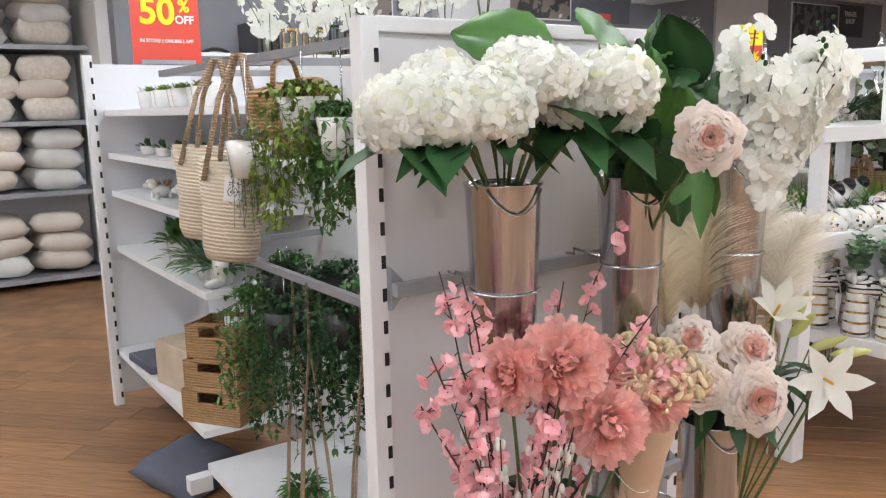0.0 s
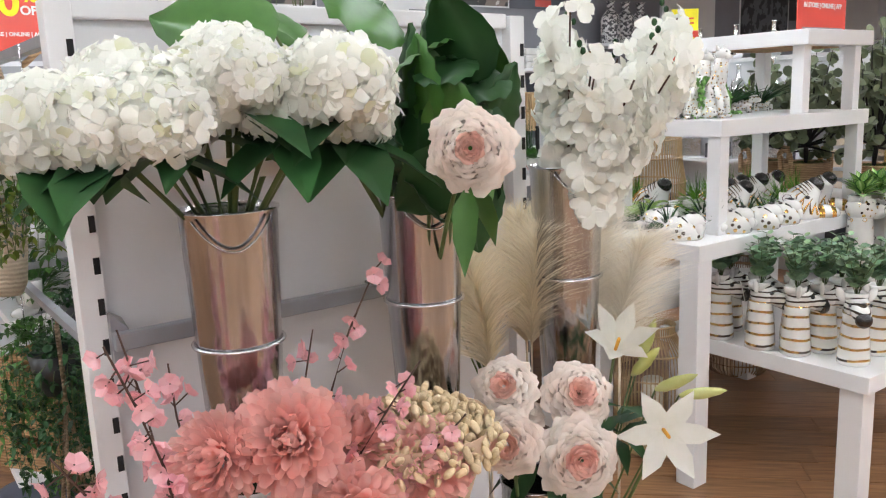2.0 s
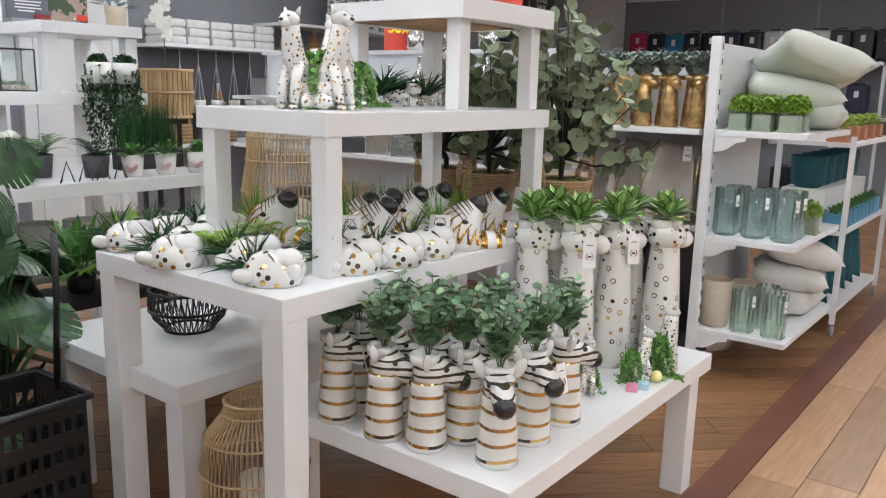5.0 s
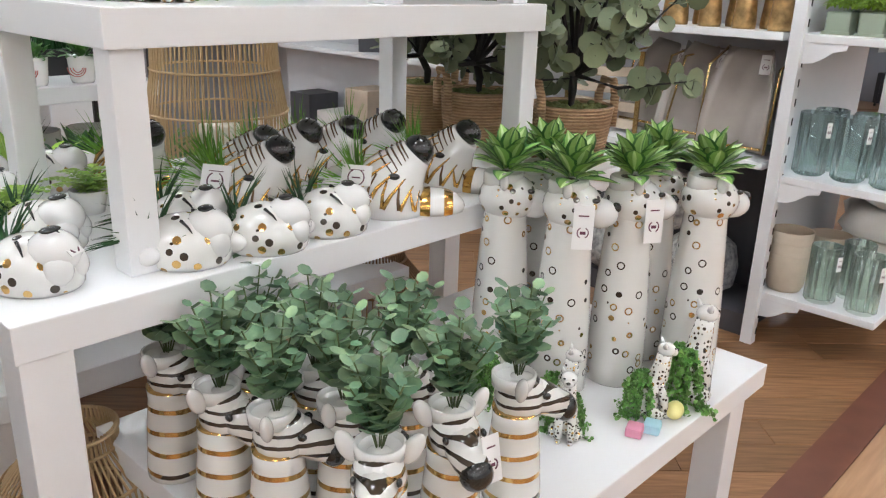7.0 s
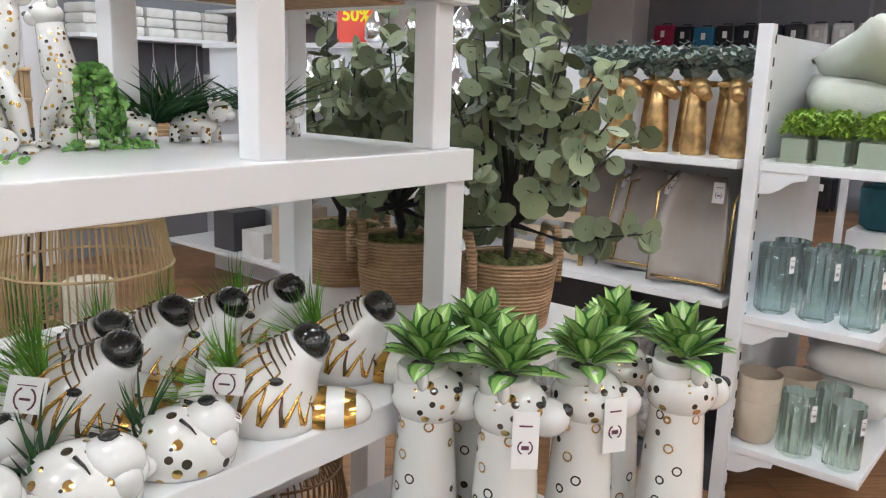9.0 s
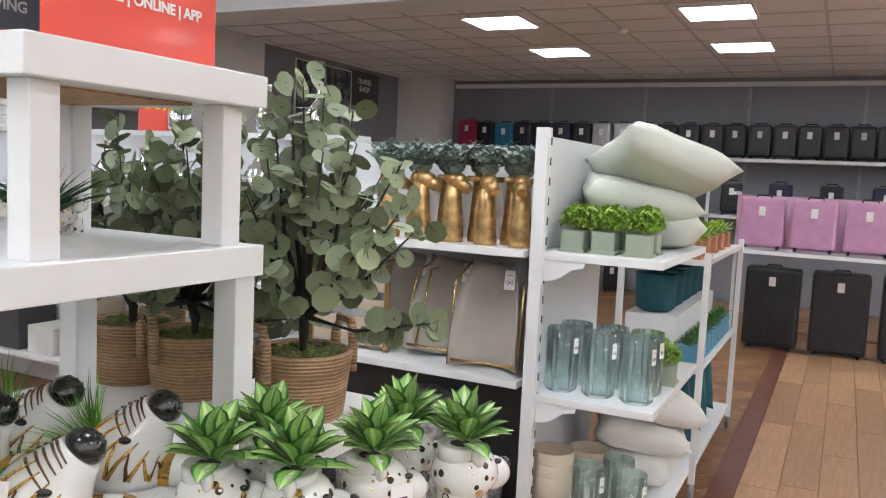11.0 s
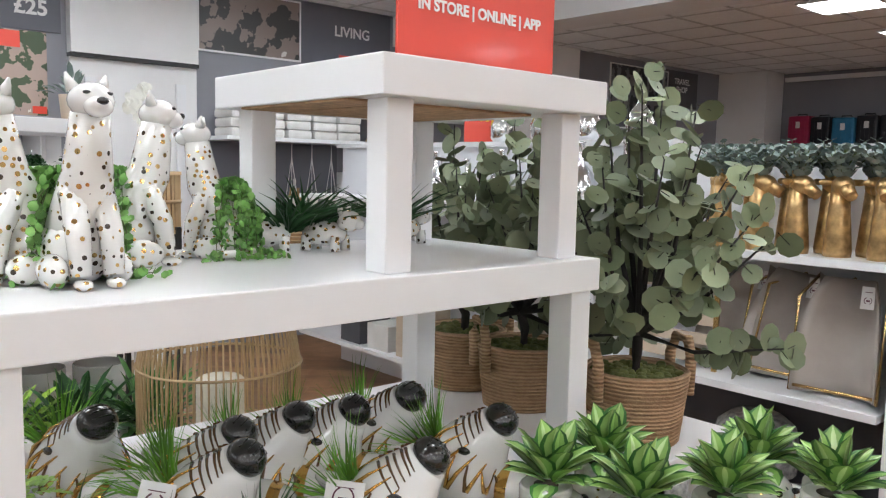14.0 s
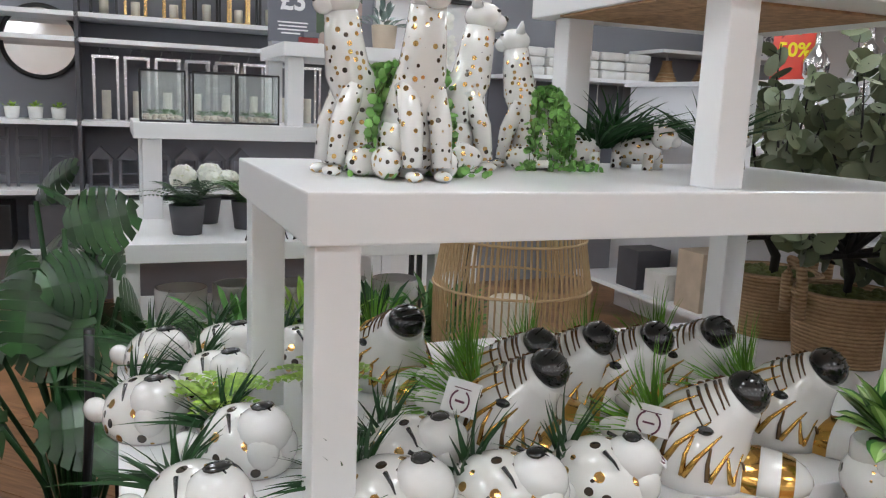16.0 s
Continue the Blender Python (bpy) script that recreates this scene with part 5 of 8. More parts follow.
lying_leopard(0.73, 0.40, -60)
lying_leopard(0.96, 0.43, 10)
lying_leopard(0.62, 0.44, 170)


# ---------- eucalyptus trees in rope baskets ----------
def rope_basket_tree(x, y, z, h, spread, seed, n=24):
    R.seed(seed)
    t = thing("eucalyptus_tree", pose(x, y, z), "artificial eucalyptus tree in woven seagrass rope basket", "tree", "eucalyptus trees")
    b = bmesh.new()
    prof = [(0.095, 0)]
    for k in range(20):
        zz = 0.165 * k / 20
        rr = 0.1 + 0.02 * k / 20
        prof += [(rr + 0.003, zz + 0.002), (rr + 0.0042, zz + 0.0045), (rr, zz + 0.0078)]
    prof += [(0.113, 0.167), (0.108, 0.14)]
    lathe(b, prof, 40, ripple=0.012, nrip=7)
    part("basket", b, ROPE, t)
    for a in (-0.35, 2.79):
        hb = bmesh.new()
        c = Vector((math.cos(a), math.sin(a), 0)) * 0.119
        u = Vector((-math.sin(a), math.cos(a), 0))
        tube(hb, [c * 1.04 + u * -0.038 + Vector((0, 0, 0.1)), c * 1.06 + u * -0.038 + Vector((0, 0, 0.19)), c * 1.07 + u * -0.022 + Vector((0, 0, 0.228)), c * 1.07 + u * 0.022 + Vector((0, 0, 0.228)), c * 1.06 + u * 0.038 + Vector((0, 0, 0.19)), c * 1.04 + u * 0.038 + Vector((0, 0, 0.1))], 0.013, 8)
        part("handle", hb, ROPE, t)
    b = bmesh.new()
    for i in range(90):
        a, q = i * 2.4, math.sqrt((i + 0.5) / 90) * 0.1
        ell(b, (q * math.cos(a), q * math.sin(a), 0.15 + R.uniform(-0.006, 0.006)), (0.014, 0.014, 0.011), u=6, v=4)
    tagged(part("moss", b, MOSS, t), kind="stuff")
    tr = bmesh.new()
    k = Vector((R.uniform(-0.03, 0.03), R.uniform(-0.03, 0.03), 0.25))
    tube(tr, [(0, 0, 0.12), (0.01, 0.005, 0.2), k], 0.014, 8, 0, 0.011)
    lf = bmesh.new()
    for i in range(n):
        a = i * 2.4
        s = spread * math.sqrt((i + 0.6) / n)
        tip = Vector((math.cos(a) * s + 0.02, math.sin(a) * s - 0.07 * math.sqrt(i / n), h * (1 - 0.56 * (i / n) ** 1.1) * R.uniform(0.88, 1.02)))
        if i % 6 == 5:
            tip.z *= 0.72
        mid = k.lerp(tip, 0.45) + Vector((R.uniform(-0.03, 0.03), R.uniform(-0.03, 0.03), -0.03))
        tube(tr, [k, mid, tip], 0.009, 6, 0, 0.0015)
        for j in range(13):
            q = 0.5 + 0.54 * j / 12
            p = (k.lerp(mid, q / 0.45) if q < 0.45 else mid.lerp(tip, min(1.05, (q - 0.45) / 0.55)))
            d = rnd_dir()
            rr = R.uniform(0.023, 0.038) * (1.1 - 0.3 * q)
            c = p + d * R.uniform(0.015, 0.04)
            tube(tr, [p, c], 0.001, 3)
            dot_leaf(lf, c, d.cross(rnd_dir()) + Vector((-0.3, -0.5, 0.4)), rr, k=9, dish=0.12)
    part("trunk", tr, BARK, t)
    part("crown", lf, LEAF_EUCA, t)


rope_basket_tree(1.38, 0.085, 0.957, 0.86, 0.26, 11, 24)
rope_basket_tree(1.37, 0.43, 0.957, 0.76, 0.25, 12, 24)
rope_basket_tree(1.38, 0.67, 0.957, 0.74, 0.25, 13, 24)
R.seed(21)


# ---------- lanterns and baskets ----------
def slat_lantern(x, y, z, r, h, m, label, n=64, candle=True, waist=1.0):
    t = thing("bamboo_lantern", pose(x, y, z), label, "lantern", "bamboo lanterns")
    prof = [(0.72, 0.0), (0.95, 0.08), (1.0, 0.3), (1.0, 0.62), (0.9, 0.8), (0.55 * waist, 0.93), (0.52 * waist, 1.0)]
    me = None
    b = bmesh.new()
    tube(b, [(r * q, 0, h * zz) for q, zz in prof], 0.0032, 4)
    me = mesh_of("slat", b, m)
    for i in range(n):
        o = new("slat", me)
        o.parent = t
        o.rotation_euler = (0, 0, 2 * math.pi * i / n)
    for zz, q in ((0.01, 0.73), (0.12, 0.965), (0.34, 1.0), (0.62, 1.0), (0.8, 0.9), (0.93, 0.55 * waist), (0.99, 0.53 * waist)):
        rb = bmesh.new()
        tube(rb, [((r * q + 0.003) * math.cos(a), (r * q + 0.003) * math.sin(a), h * zz) for a in [j * math.pi / 18 for j in range(37)]], 0.004, 5)
        part("hoop", rb, m, t)
    b = bmesh.new()
    lathe(b, [(r * 0.7, 0.0), (r * 0.7, 0.012)], 28)
    part("base", b, m, t)
    if candle:
        b = bmesh.new()
        lathe(b, [(r * 0.3, 0.013), (r * 0.3, h * 0.55), (r * 0.26, h * 0.56), (0.004, h * 0.55)], 22)
        part("candle", b, CANDLE, t)
    return t


slat_lantern(0.80, 1.02, 0.59, 0.215, 0.72, BAMBOO, "large bamboo slat lantern with ivory candle", 76, waist=1.6)
slat_lantern(-0.02, 0.29, 0, 0.16, 0.56, BAMBOO, "bulbous bamboo slat lantern standing on floor", 60)
slat_lantern(1.10, 0.62, 0, 0.19, 0.62, BAMBOO_DARK, "brown bamboo slat lantern standing on floor", 60, False)

bb = thing("wicker_bowl", pose(0.2, 0.92, 0.59), "black open-weave wicker bowl on white table", "basket")
b = bmesh.new()
for i in range(40):
    a = 2 * math.pi * i / 40
    for tw in (-0.18, 0.18):
        tube(b, [(q * math.cos(a + tw * s), q * math.sin(a + tw * s), 0.004 + 0.15 * s) for q, s in ((0.085, 0), (0.125, 0.3), (0.14, 0.65), (0.135, 1))], 0.0025, 4)
part("weave", b, BLACK, bb)
for z, q in ((0.005, 0.086), (0.08, 0.138), (0.15, 0.136)):
    b = bmesh.new()
    tube(b, [(q * math.cos(a), q * math.sin(a), z) for a in [j * math.pi / 16 for j in range(33)]], 0.006, 6)
    part("hoop", b, BLACK, bb)

sb = thing("shopping_basket", pose(-0.50, 0.93, 0), "black plastic trolley shopping basket with pull handle", "basket")
for x0, y0, x1, y1 in ((-0.22, -0.16, 0.22, -0.152), (-0.22, 0.152, 0.22, 0.16), (-0.22, -0.152, -0.212, 0.152), (0.212, -0.152, 0.22, 0.152)):
    b = bmesh.new()
    along_x = x1 - x0 > 0.1
    for k in range(5):
        z0 = 0.08 + k * 0.095
        box(b, x0, y0, z0, x1, y1, z0 + 0.05)
    n = 12
    for k in range(n + 1):
        if along_x:
            xx = x0 + (x1 - x0 - 0.014) * k / n
            box(b, xx, y0 + 0.001, 0.08, xx + 0.014, y1 - 0.001, 0.51)
        else:
            yy = y0 + (y1 - y0 - 0.014) * k / n
            box(b, x0 + 0.001, yy, 0.08, x1 - 0.001, yy + 0.014, 0.51)
    part("side_wall", b, BLACK, sb)
part("bottom", bx(-0.21, -0.15, 0.08, 0.21, 0.15, 0.09), BLACK, sb)
b = bmesh.new()
tube(b, [(-0.23, -0.17, 0.515), (0.23, -0.17, 0.515), (0.23, 0.17, 0.515), (-0.23, 0.17, 0.515), (-0.23, -0.17, 0.515)], 0.012, 8)
part("rim", b, BLACK, sb)
b = bmesh.new()
tube(b, [(0.21, 0.0, 0.5), (0.23, 0.0, 0.8), (0.235, 0.0, 1.0)], 0.011, 8)
part("handle", b, BLACK, sb)
for x in (-0.18, 0.18):
    for y in (-0.13, 0.13):
        b = bmesh.new()
        lathe(b, [(0.03, -0.012), (0.04, -0.008), (0.04, 0.008), (0.03, 0.012)], 16)
        part("wheel", placed(b, pose(x, y, 0.04, 90, 0, 0)), BLACK, sb)

LEAF_GLOSS = mat("glossy_deep_green_leaf", (0.01, 0.04, 0.012), 0.28, color2=(0.03, 0.1, 0.025), scale=14, rnd=0.5)
mp = thing("monstera_plant", pose(-0.33, 1.32, 0), "tall dark green artificial monstera floor plant", "plant")
b = bmesh.new()
lathe(b, [(0.1, 0), (0.12, 0.2), (0.11, 0.2), (0.1, 0.17)], 24)
part("pot", b, BLACK, mp)
for i in range(30):
    a = i * 2.4
    zt = 0.4 + 0.82 * (1 - i / 30) + R.uniform(-0.05, 0.05)
    c = Vector((math.cos(a) * (0.08 + 0.007 * i), math.sin(a) * (0.08 + 0.007 * i), zt))
    s = bmesh.new()
    tube(s, [(0, 0, 0.15), (c.x * 0.4, c.y * 0.4, zt * 0.7), c], 0.007, 6)
    part("stem", s, LEAF_DARK, mp)
    n = Vector((math.cos(a) * 0.9 + R.uniform(-0.5, 0.3), math.sin(a) * 0.9 - R.uniform(0.0, 0.7), R.uniform(0.1, 1.0)))
    part("leaf", placed(monstera_leaf(R.uniform(0.15, 0.23)), aim(c, n, R.uniform(0, 6.3))), LEAF_GLOSS, mp)


# ---------- gondola contents ----------
def cushion_mesh(w, h, d, m, name="cushion", seed=1):
    """A stuffed square cushion lying flat, with pinched corners."""
    b = bmesh.new()
    rs = random.Random(seed)
    n = 12
    grid = {}
    for sd in (1, -1):
        for i in range(n + 1):
            for j in range(n + 1):
                u, v = 2 * i / n - 1, 2 * j / n - 1
                if sd == -1 and (abs(u) == 1 or abs(v) == 1):
                    grid[sd, i, j] = grid[1, i, j]
                    continue
                k = 1 - 0.1 * (1 - abs(u)) * abs(v) ** 4 - 0.1 * (1 - abs(v)) * abs(u) ** 4
                z = d / 2 * ((1 - u ** 4) * (1 - v ** 4)) ** 0.42 * sd + rs.uniform(-0.02, 0.02) * d
                grid[sd, i, j] = b.verts.new((u * w / 2 * k, v * h / 2 * k, z))
        for i in range(n):
            for j in range(n):
                q = [grid[sd, i, j], grid[sd, i + 1, j], grid[sd, i + 1, j + 1], grid[sd, i, j + 1]]
                f = b.faces.new(q if sd == 1 else q[::-1])
                f.smooth = True
    return mesh_of(name, b, m)


def cushion(me, m, label, group=""):
    o = new("cushion", me)
    o.matrix_basis = m
    return tagged(o, label, "cushion", group)


def hang_strings(name, m, c, r, n, drop, leaf_mat, leaf_r, label, pot=None, strings=8):
    """A hanging plant: strings of small leaves round a pot."""
    t = thing(name, m, label, "hanging plant")
    if pot:
        b = bmesh.new()
        lathe(b, [(0.05, -0.1), (0.065, 0), (0.06, 0), (0.05, -0.02)], 20)
        part("pot", b, pot, t)
    f = bmesh.new()
    st = bmesh.new()
    for i in range(n):
        a = i * 2.4
        q = r * R.uniform(0.5, 1.1)
        L = drop * R.uniform(0.45, 1.0)
        pts = []
        for k in range(12):
            s = k / 11
            p = Vector((math.cos(a) * q * math.sin(min(1, 2.5 * s) * 1.57), math.sin(a) * q * math.sin(min(1, 2.5 * s) * 1.57), 0.04 * math.sin(min(1, 3 * s) * 3.14) - L * max(0, s - 0.1)))
            p += Vector((R.uniform(-1, 1), R.uniform(-1, 1), 0)) * 0.008
            pts.append(p)
            for _ in range(3):
                d = rnd_dir()
                leaf(f, p, d, leaf_r * R.uniform(1.2, 2.2), leaf_r * 1.1, droop=0.3)
        tube(st, pts[::3] + [pts[-1]], 0.001, 3)
    part("foliage", f, leaf_mat, t)
    part("stem", st, STEM, t)
    hk = bmesh.new()
    tube(hk, [(0, 0, 0), (0, 0, c)], 0.002, 4)
    part("hanger", hk, WIRE, t)
    return t


hr = thing("hanging_rail", pose(-2.28, -0.2, 1.67), "grey metal hanging rail across a shelf bay", "rail")
part("bar", bx(-0.012, 0, -0.012, 0.012, 1.6, 0.012), GREY_RAIL, hr)
for y in (0.05, 0.75, 1.5):
    part("arm", bx(0.012, y - 0.012, -0.012, 0.42, y + 0.012, 0.012), GREY_RAIL, hr)
hr2 = thing("hanging_rail", pose(-2.30, -0.24, 1.06), "grey metal hanging rail across a shelf bay", "rail")
part("bar", bx(-0.01, 0, -0.01, 0.01, 1.2, 0.01), GREY_RAIL, hr2)
for y in (0.05, 1.15):
    part("arm", bx(0.01, y - 0.01, -0.01, 0.44, y + 0.01, 0.01), GREY_RAIL, hr2)


def tote(x, y, ztop, h, w, yaw, label):
    t = thing("woven_bag", pose(x, y, ztop - h, 0, 6, yaw), label, "bag", "woven bags")
    b = bmesh.new()
    lathe(b, [(w * 0.34, 0), (w * 0.4, 0.03), (w * 0.42, h * 0.5), (w * 0.52, h), (w * 0.5, h), (w * 0.4, h * 0.5), (w * 0.36, 0.03)], 30)
    placed(b, Matrix.Diagonal((1, 0.62, 1, 1)))
    part("body", b, COTTON, t)
    for s in (-1, 1):
        hb = bmesh.new()
        top = 1.668 - (ztop - h)
        tube(hb, [(-w * 0.32, s * w * 0.3, h * 0.8), (-w * 0.2, s * w * 0.15, h + (top - h) * 0.6), (-0.01, 0.012 * s, top + 0.012), (0.01, 0.012 * s, top + 0.012), (w * 0.2, s * w * 0.15, h + (top - h) * 0.6), (w * 0.32, s * w * 0.3, h * 0.8)], 0.008, 7)
        part("handle", hb, JUTE, t)
    tag_card(t, (0.02, -w * 0.34, h * 0.75), (0, -1, 0.1), 0.05, 0.07)
    return t


tote(-2.40, 0.42, 1.38, 0.29, 0.21, -38, "cream cotton rope tote bag hanging by straps")
tote(-2.37, 0.68, 1.41, 0.29, 0.25, -35, "cream cotton rope tote bag hanging by straps")
sq = thing("woven_bag", pose(-2.2, 0.36, 1.40, 0, -10, 30), "square brown seagrass bag hanging on rail", "bag")
part("body", bx(-0.13, -0.05, 0, 0.13, 0.05, 0.2, bevel=0.02), WICKER, sq)
b = bmesh.new()
tube(b, [(-0.07, 0, 0.18), (-0.05, 0, 0.25), (0, 0, 0.275), (0.05, 0, 0.25), (0.07, 0, 0.18)], 0.008, 7)
part("handle", b, WICKER, sq)

hang_strings("hanging_ivy", pose(-2.34, 0.0, 1.55), 0.11, 0.13, 46, 0.36, LEAF_OLIVE, 0.013, "bushy yellow-green artificial ivy hanging from rail", GLAZE)
hang_strings("hanging_ivy", pose(-2.30, -0.13, 1.5), 0.16, 0.1, 30, 0.3, LEAF_MID, 0.012, "bushy green artificial ivy hanging from rail", GLAZE)
hang_strings("hanging_succulent", pose(-2.38, 0.27, 1.44), 0.22, 0.055, 18, 0.27, LEAF_GREYG, 0.006, "pale grey-green trailing succulent in white pot", GLAZE)
hang_strings("hanging_fern", pose(-2.33, 0.5, 0.95), 0.11, 0.1, 30, 0.5, LEAF_MID, 0.011, "dark green trailing foliage hanging from rail")
hang_strings("hanging_fern", pose(-2.3, 0.28, 0.95), 0.11, 0.12, 30, 0.45, LEAF_DARK, 0.012, "dark trailing foliage in black hanging pot", BLACK)
hang_strings("hanging_fern", pose(-2.22, 0.05, 0.98), 0.08, 0.12, 30, 0.4, LEAF_DARK, 0.012, "dark trailing foliage in black hanging pot", BLACK)
hang_strings("hanging_fern", pose(-2.15, 0.65, 0.98), 0.08, 0.12, 26, 0.4, LEAF_DARK, 0.012, "dark trailing foliage in black hanging pot", BLACK)
for y, z, m in ((-0.1, 1.02, LEAF_DARK), (0.18, 1.0, LEAF_MID), (0.42, 1.0, LEAF_DARK), (0.8, 0.98, LEAF_MID)):
    hang_strings("hanging_fern", pose(-2.06, y, z), 0.06, 0.14, 34, 0.55, m, 0.014, "dark trailing foliage hanging deep in shelf bay", BLACK)
for i, (x, y) in enumerate(((-2.30, 0.22), (-2.33, 0.06), (-2.28, -0.14))):
    t = thing("macrame_planter", pose(x, y, 0.30), "white ceramic pot hung in jute ropes, trailing plant", "hanging plant", "macrame planters")
    b = bmesh.new()
    lathe(b, [(0.03, 0), (0.06, 0.03), (0.065, 0.07), (0.05, 0.11), (0.046, 0.11), (0.05, 0.09)], 22)
    part("pot", b, GLAZE, t)
    for k in range(4):
        a = k * 1.57 + 0.4
        rp = bmesh.new()
        tube(rp, [(0.02 * math.cos(a), 0.02 * math.sin(a), 0.0), (0.068 * math.cos(a), 0.068 * math.sin(a), 0.06), (0.045 * math.cos(a), 0.045 * math.sin(a), 0.3), (0, 0, 0.6), (0, 0, 0.77)], 0.004, 6)
        part("rope", rp, JUTE, t)
    f = bmesh.new()
    for k in range(120):
        a = k * 2.4
        leaf(f, (0.03 * math.cos(a), 0.03 * math.sin(a), 0.1 + 0.04 * R.random()), (math.cos(a), math.sin(a), R.uniform(-0.8, 1)), 0.04 * R.uniform(0.6, 1.6), 0.014)
    part("foliage", f, LEAF_MID, t)
    if i == 1:
        tag_card(t, (-0.02, -0.075, 0.03), (-0.3, -1, 0.2), 0.05, 0.075)


def bushy(f, r, h, lh, n):
    """A dense low cushion of small leaves on short stems."""
    for k in range(n):
        a, q = k * 2.39996, math.sqrt((k + 0.5) / n)
        c = Vector((math.cos(a) * q * r * 1.25, math.sin(a) * q * r * 1.25, h + lh * (1 - 0.55 * q * q) * R.uniform(0.35, 1.0)))
        for j in range(4):
            d = rnd_dir(0.6)
            leaf(f, c, d, lh * R.uniform(0.2, 0.34), lh * 0.13, droop=0.2)


def pot_plant(x, y, z, r, h, pot_mat, leaf_mat, label, spread=1.0, lh=0.08, n=40, lw=0.35, name="potted_plant", group="", square=False, dense=False):
    t = thing(name, pose(x, y, z, 0, 0, R.uniform(0, 90) if not square else 0), label, "potted plant", group)
    b = bmesh.new()
    if square:
        box(b, -r, -r, 0.0, r, r, h, bevel=0.008)
        box(b, -r * 1.15, -r * 1.15, 0, r * 1.15, r * 1.15, 0.012)
    else:
        lathe(b, [(r * 0.75, 0), (r * 0.85, 0.01), (r, h), (r * 0.92, h), (r * 0.88, h - 0.012)], 22)
    part("pot", b, pot_mat, t)
    f = bmesh.new()
    if dense:
        bushy(f, r, h, lh, n)
    for k in range(0 if dense else n):
        a = k * 2.4
        el = R.uniform(0.15, 1.5)
        d = Vector((math.cos(a) * math.cos(el) * spread, math.sin(a) * math.cos(el) * spread, math.sin(el)))
        q = R.random() * 0.6
        p = Vector((math.cos(a) * r * 0.5 * R.random(), math.sin(a) * r * 0.5 * R.random(), h - 0.01)) + d * lh * q
        leaf(f, p, d, lh * R.uniform(0.45, 0.8), lh * lw, droop=0.25)
    part("foliage", f, leaf_mat, t)
    return t


p0 = pot_plant(-2.2, 1.15, 1.54, 0.05, 0.075, GLAZE, LEAF_OLIVE, "white ceramic pot with short green succulent", lh=0.035, n=50, lw=0.5, group="succulents on shelf")
for k in range(1, 7):
    copy_thing(p0, pose(-2.2 + 0.02 * (k % 2), 1.15 + 0.125 * k, 1.54))
p1 = pot_plant(-2.2, 1.2, 1.335, 0.035, 0.04, GLAZE, LEAF_DARK, "tiny white pot with dark spiky succulent", lh=0.045, n=26, lw=0.25, group="tiny succulents on shelf")
for k in range(1, 8):
    copy_thing(p1, pose(-2.22 + 0.03 * (k % 2), 1.2 + 0.12 * k, 1.335))


def dog_planter(x, y, z):
    t = thing("dog_planter", pose(x, y, z, 0, 0, 200), "small white ceramic dog planter with brown mane", "planter", "dog planters")
    b = bmesh.new()
    ell(b, (0, 0, 0.035), (0.05, 0.028, 0.03), 0)
    ell(b, (0.05, 0, 0.07), (0.028, 0.022, 0.024), 0)
    ell(b, (0.08, 0, 0.065), (0.014, 0.012, 0.011), 0)
    for sx in (-0.03, 0.035):
        for s in (-1, 1):
            tube(b, [(sx, s * 0.017, 0.03), (sx, s * 0.017, 0)], 0.009, 7, 0)
    part("figure", b, GLAZE, t)
    part("foliage", placed(tuft(60, 0.05, 0.006, 1.4, 0.5, 0.03), pose(-0.01, 0, 0.055)), BAMBOO_DARK, t)


dog_planter(-2.22, 1.75, 1.15)
dog_planter(-2.2, 1.4, 1.15)
pot_plant(-2.2, 1.65, 0.87, 0.045, 0.1, GLAZE, LEAF_MID, "white footed cup with leafy green plant", lh=0.12, n=60)
for k, y in enumerate((1.4, 1.25, 1.1)):
    pot_plant(-2.2, y, 0.87, 0.05, 0.07, GLAZE, LEAF_GREYG if k == 1 else LEAF_MID, "white pot with spreading small-leaved plant", 1.8, 0.12, 110, 0.16, group="trailing pots on shelf")
boot = thing("boot_planter", pose(-2.22, 1.05, 0.87, 0, 0, 200), "white ceramic boot-shaped vase on shelf", "vase")
b = bmesh.new()
tube(b, [(0, 0, 0.12), (0, 0, 0.06), (0.005, 0, 0.025)], 0.034, 14, 0, 0.024)
ell(b, (0.03, 0, 0.02), (0.05, 0.024, 0.02))
flat_base(b)
part("vase", b, GLAZE, boot)


def wicker_box(x, y, z, w, d, h, yaw):
    t = thing("wicker_basket", pose(x, y, z, 0, 0, yaw), "square brown wicker storage basket with handle slot", "basket", "wicker baskets")
    for k, (x0, y0, x1, y1) in enumerate(((-w / 2, -d / 2, w / 2, -d / 2 + 0.012), (-w / 2, d / 2 - 0.012, w / 2, d / 2), (-w / 2, -d / 2 + 0.012, -w / 2 + 0.012, d / 2 - 0.012), (w / 2 - 0.012, -d / 2 + 0.012, w / 2, d / 2 - 0.012))):
        b = bmesh.new()
        if k < 2:
            box(b, x0, y0, 0, x1, y1, h * 0.62)
            box(b, x0, y0, h * 0.62, x0 + w * 0.28, y1, h)
            box(b, x1 - w * 0.28, y0, h * 0.62, x1, y1, h)
            tube(b, [(x0 + w * 0.2, (y0 + y1) / 2, h), (x1 - w * 0.2, (y0 + y1) / 2, h)], 0.01, 8)
        else:
            box(b, x0, y0, 0, x1, y1, h)
        part("side", b, WICKER, t)
    part("base", bx(-w / 2 + 0.013, -d / 2 + 0.013, 0, w / 2 - 0.013, d / 2 - 0.013, 0.01), WICKER, t)


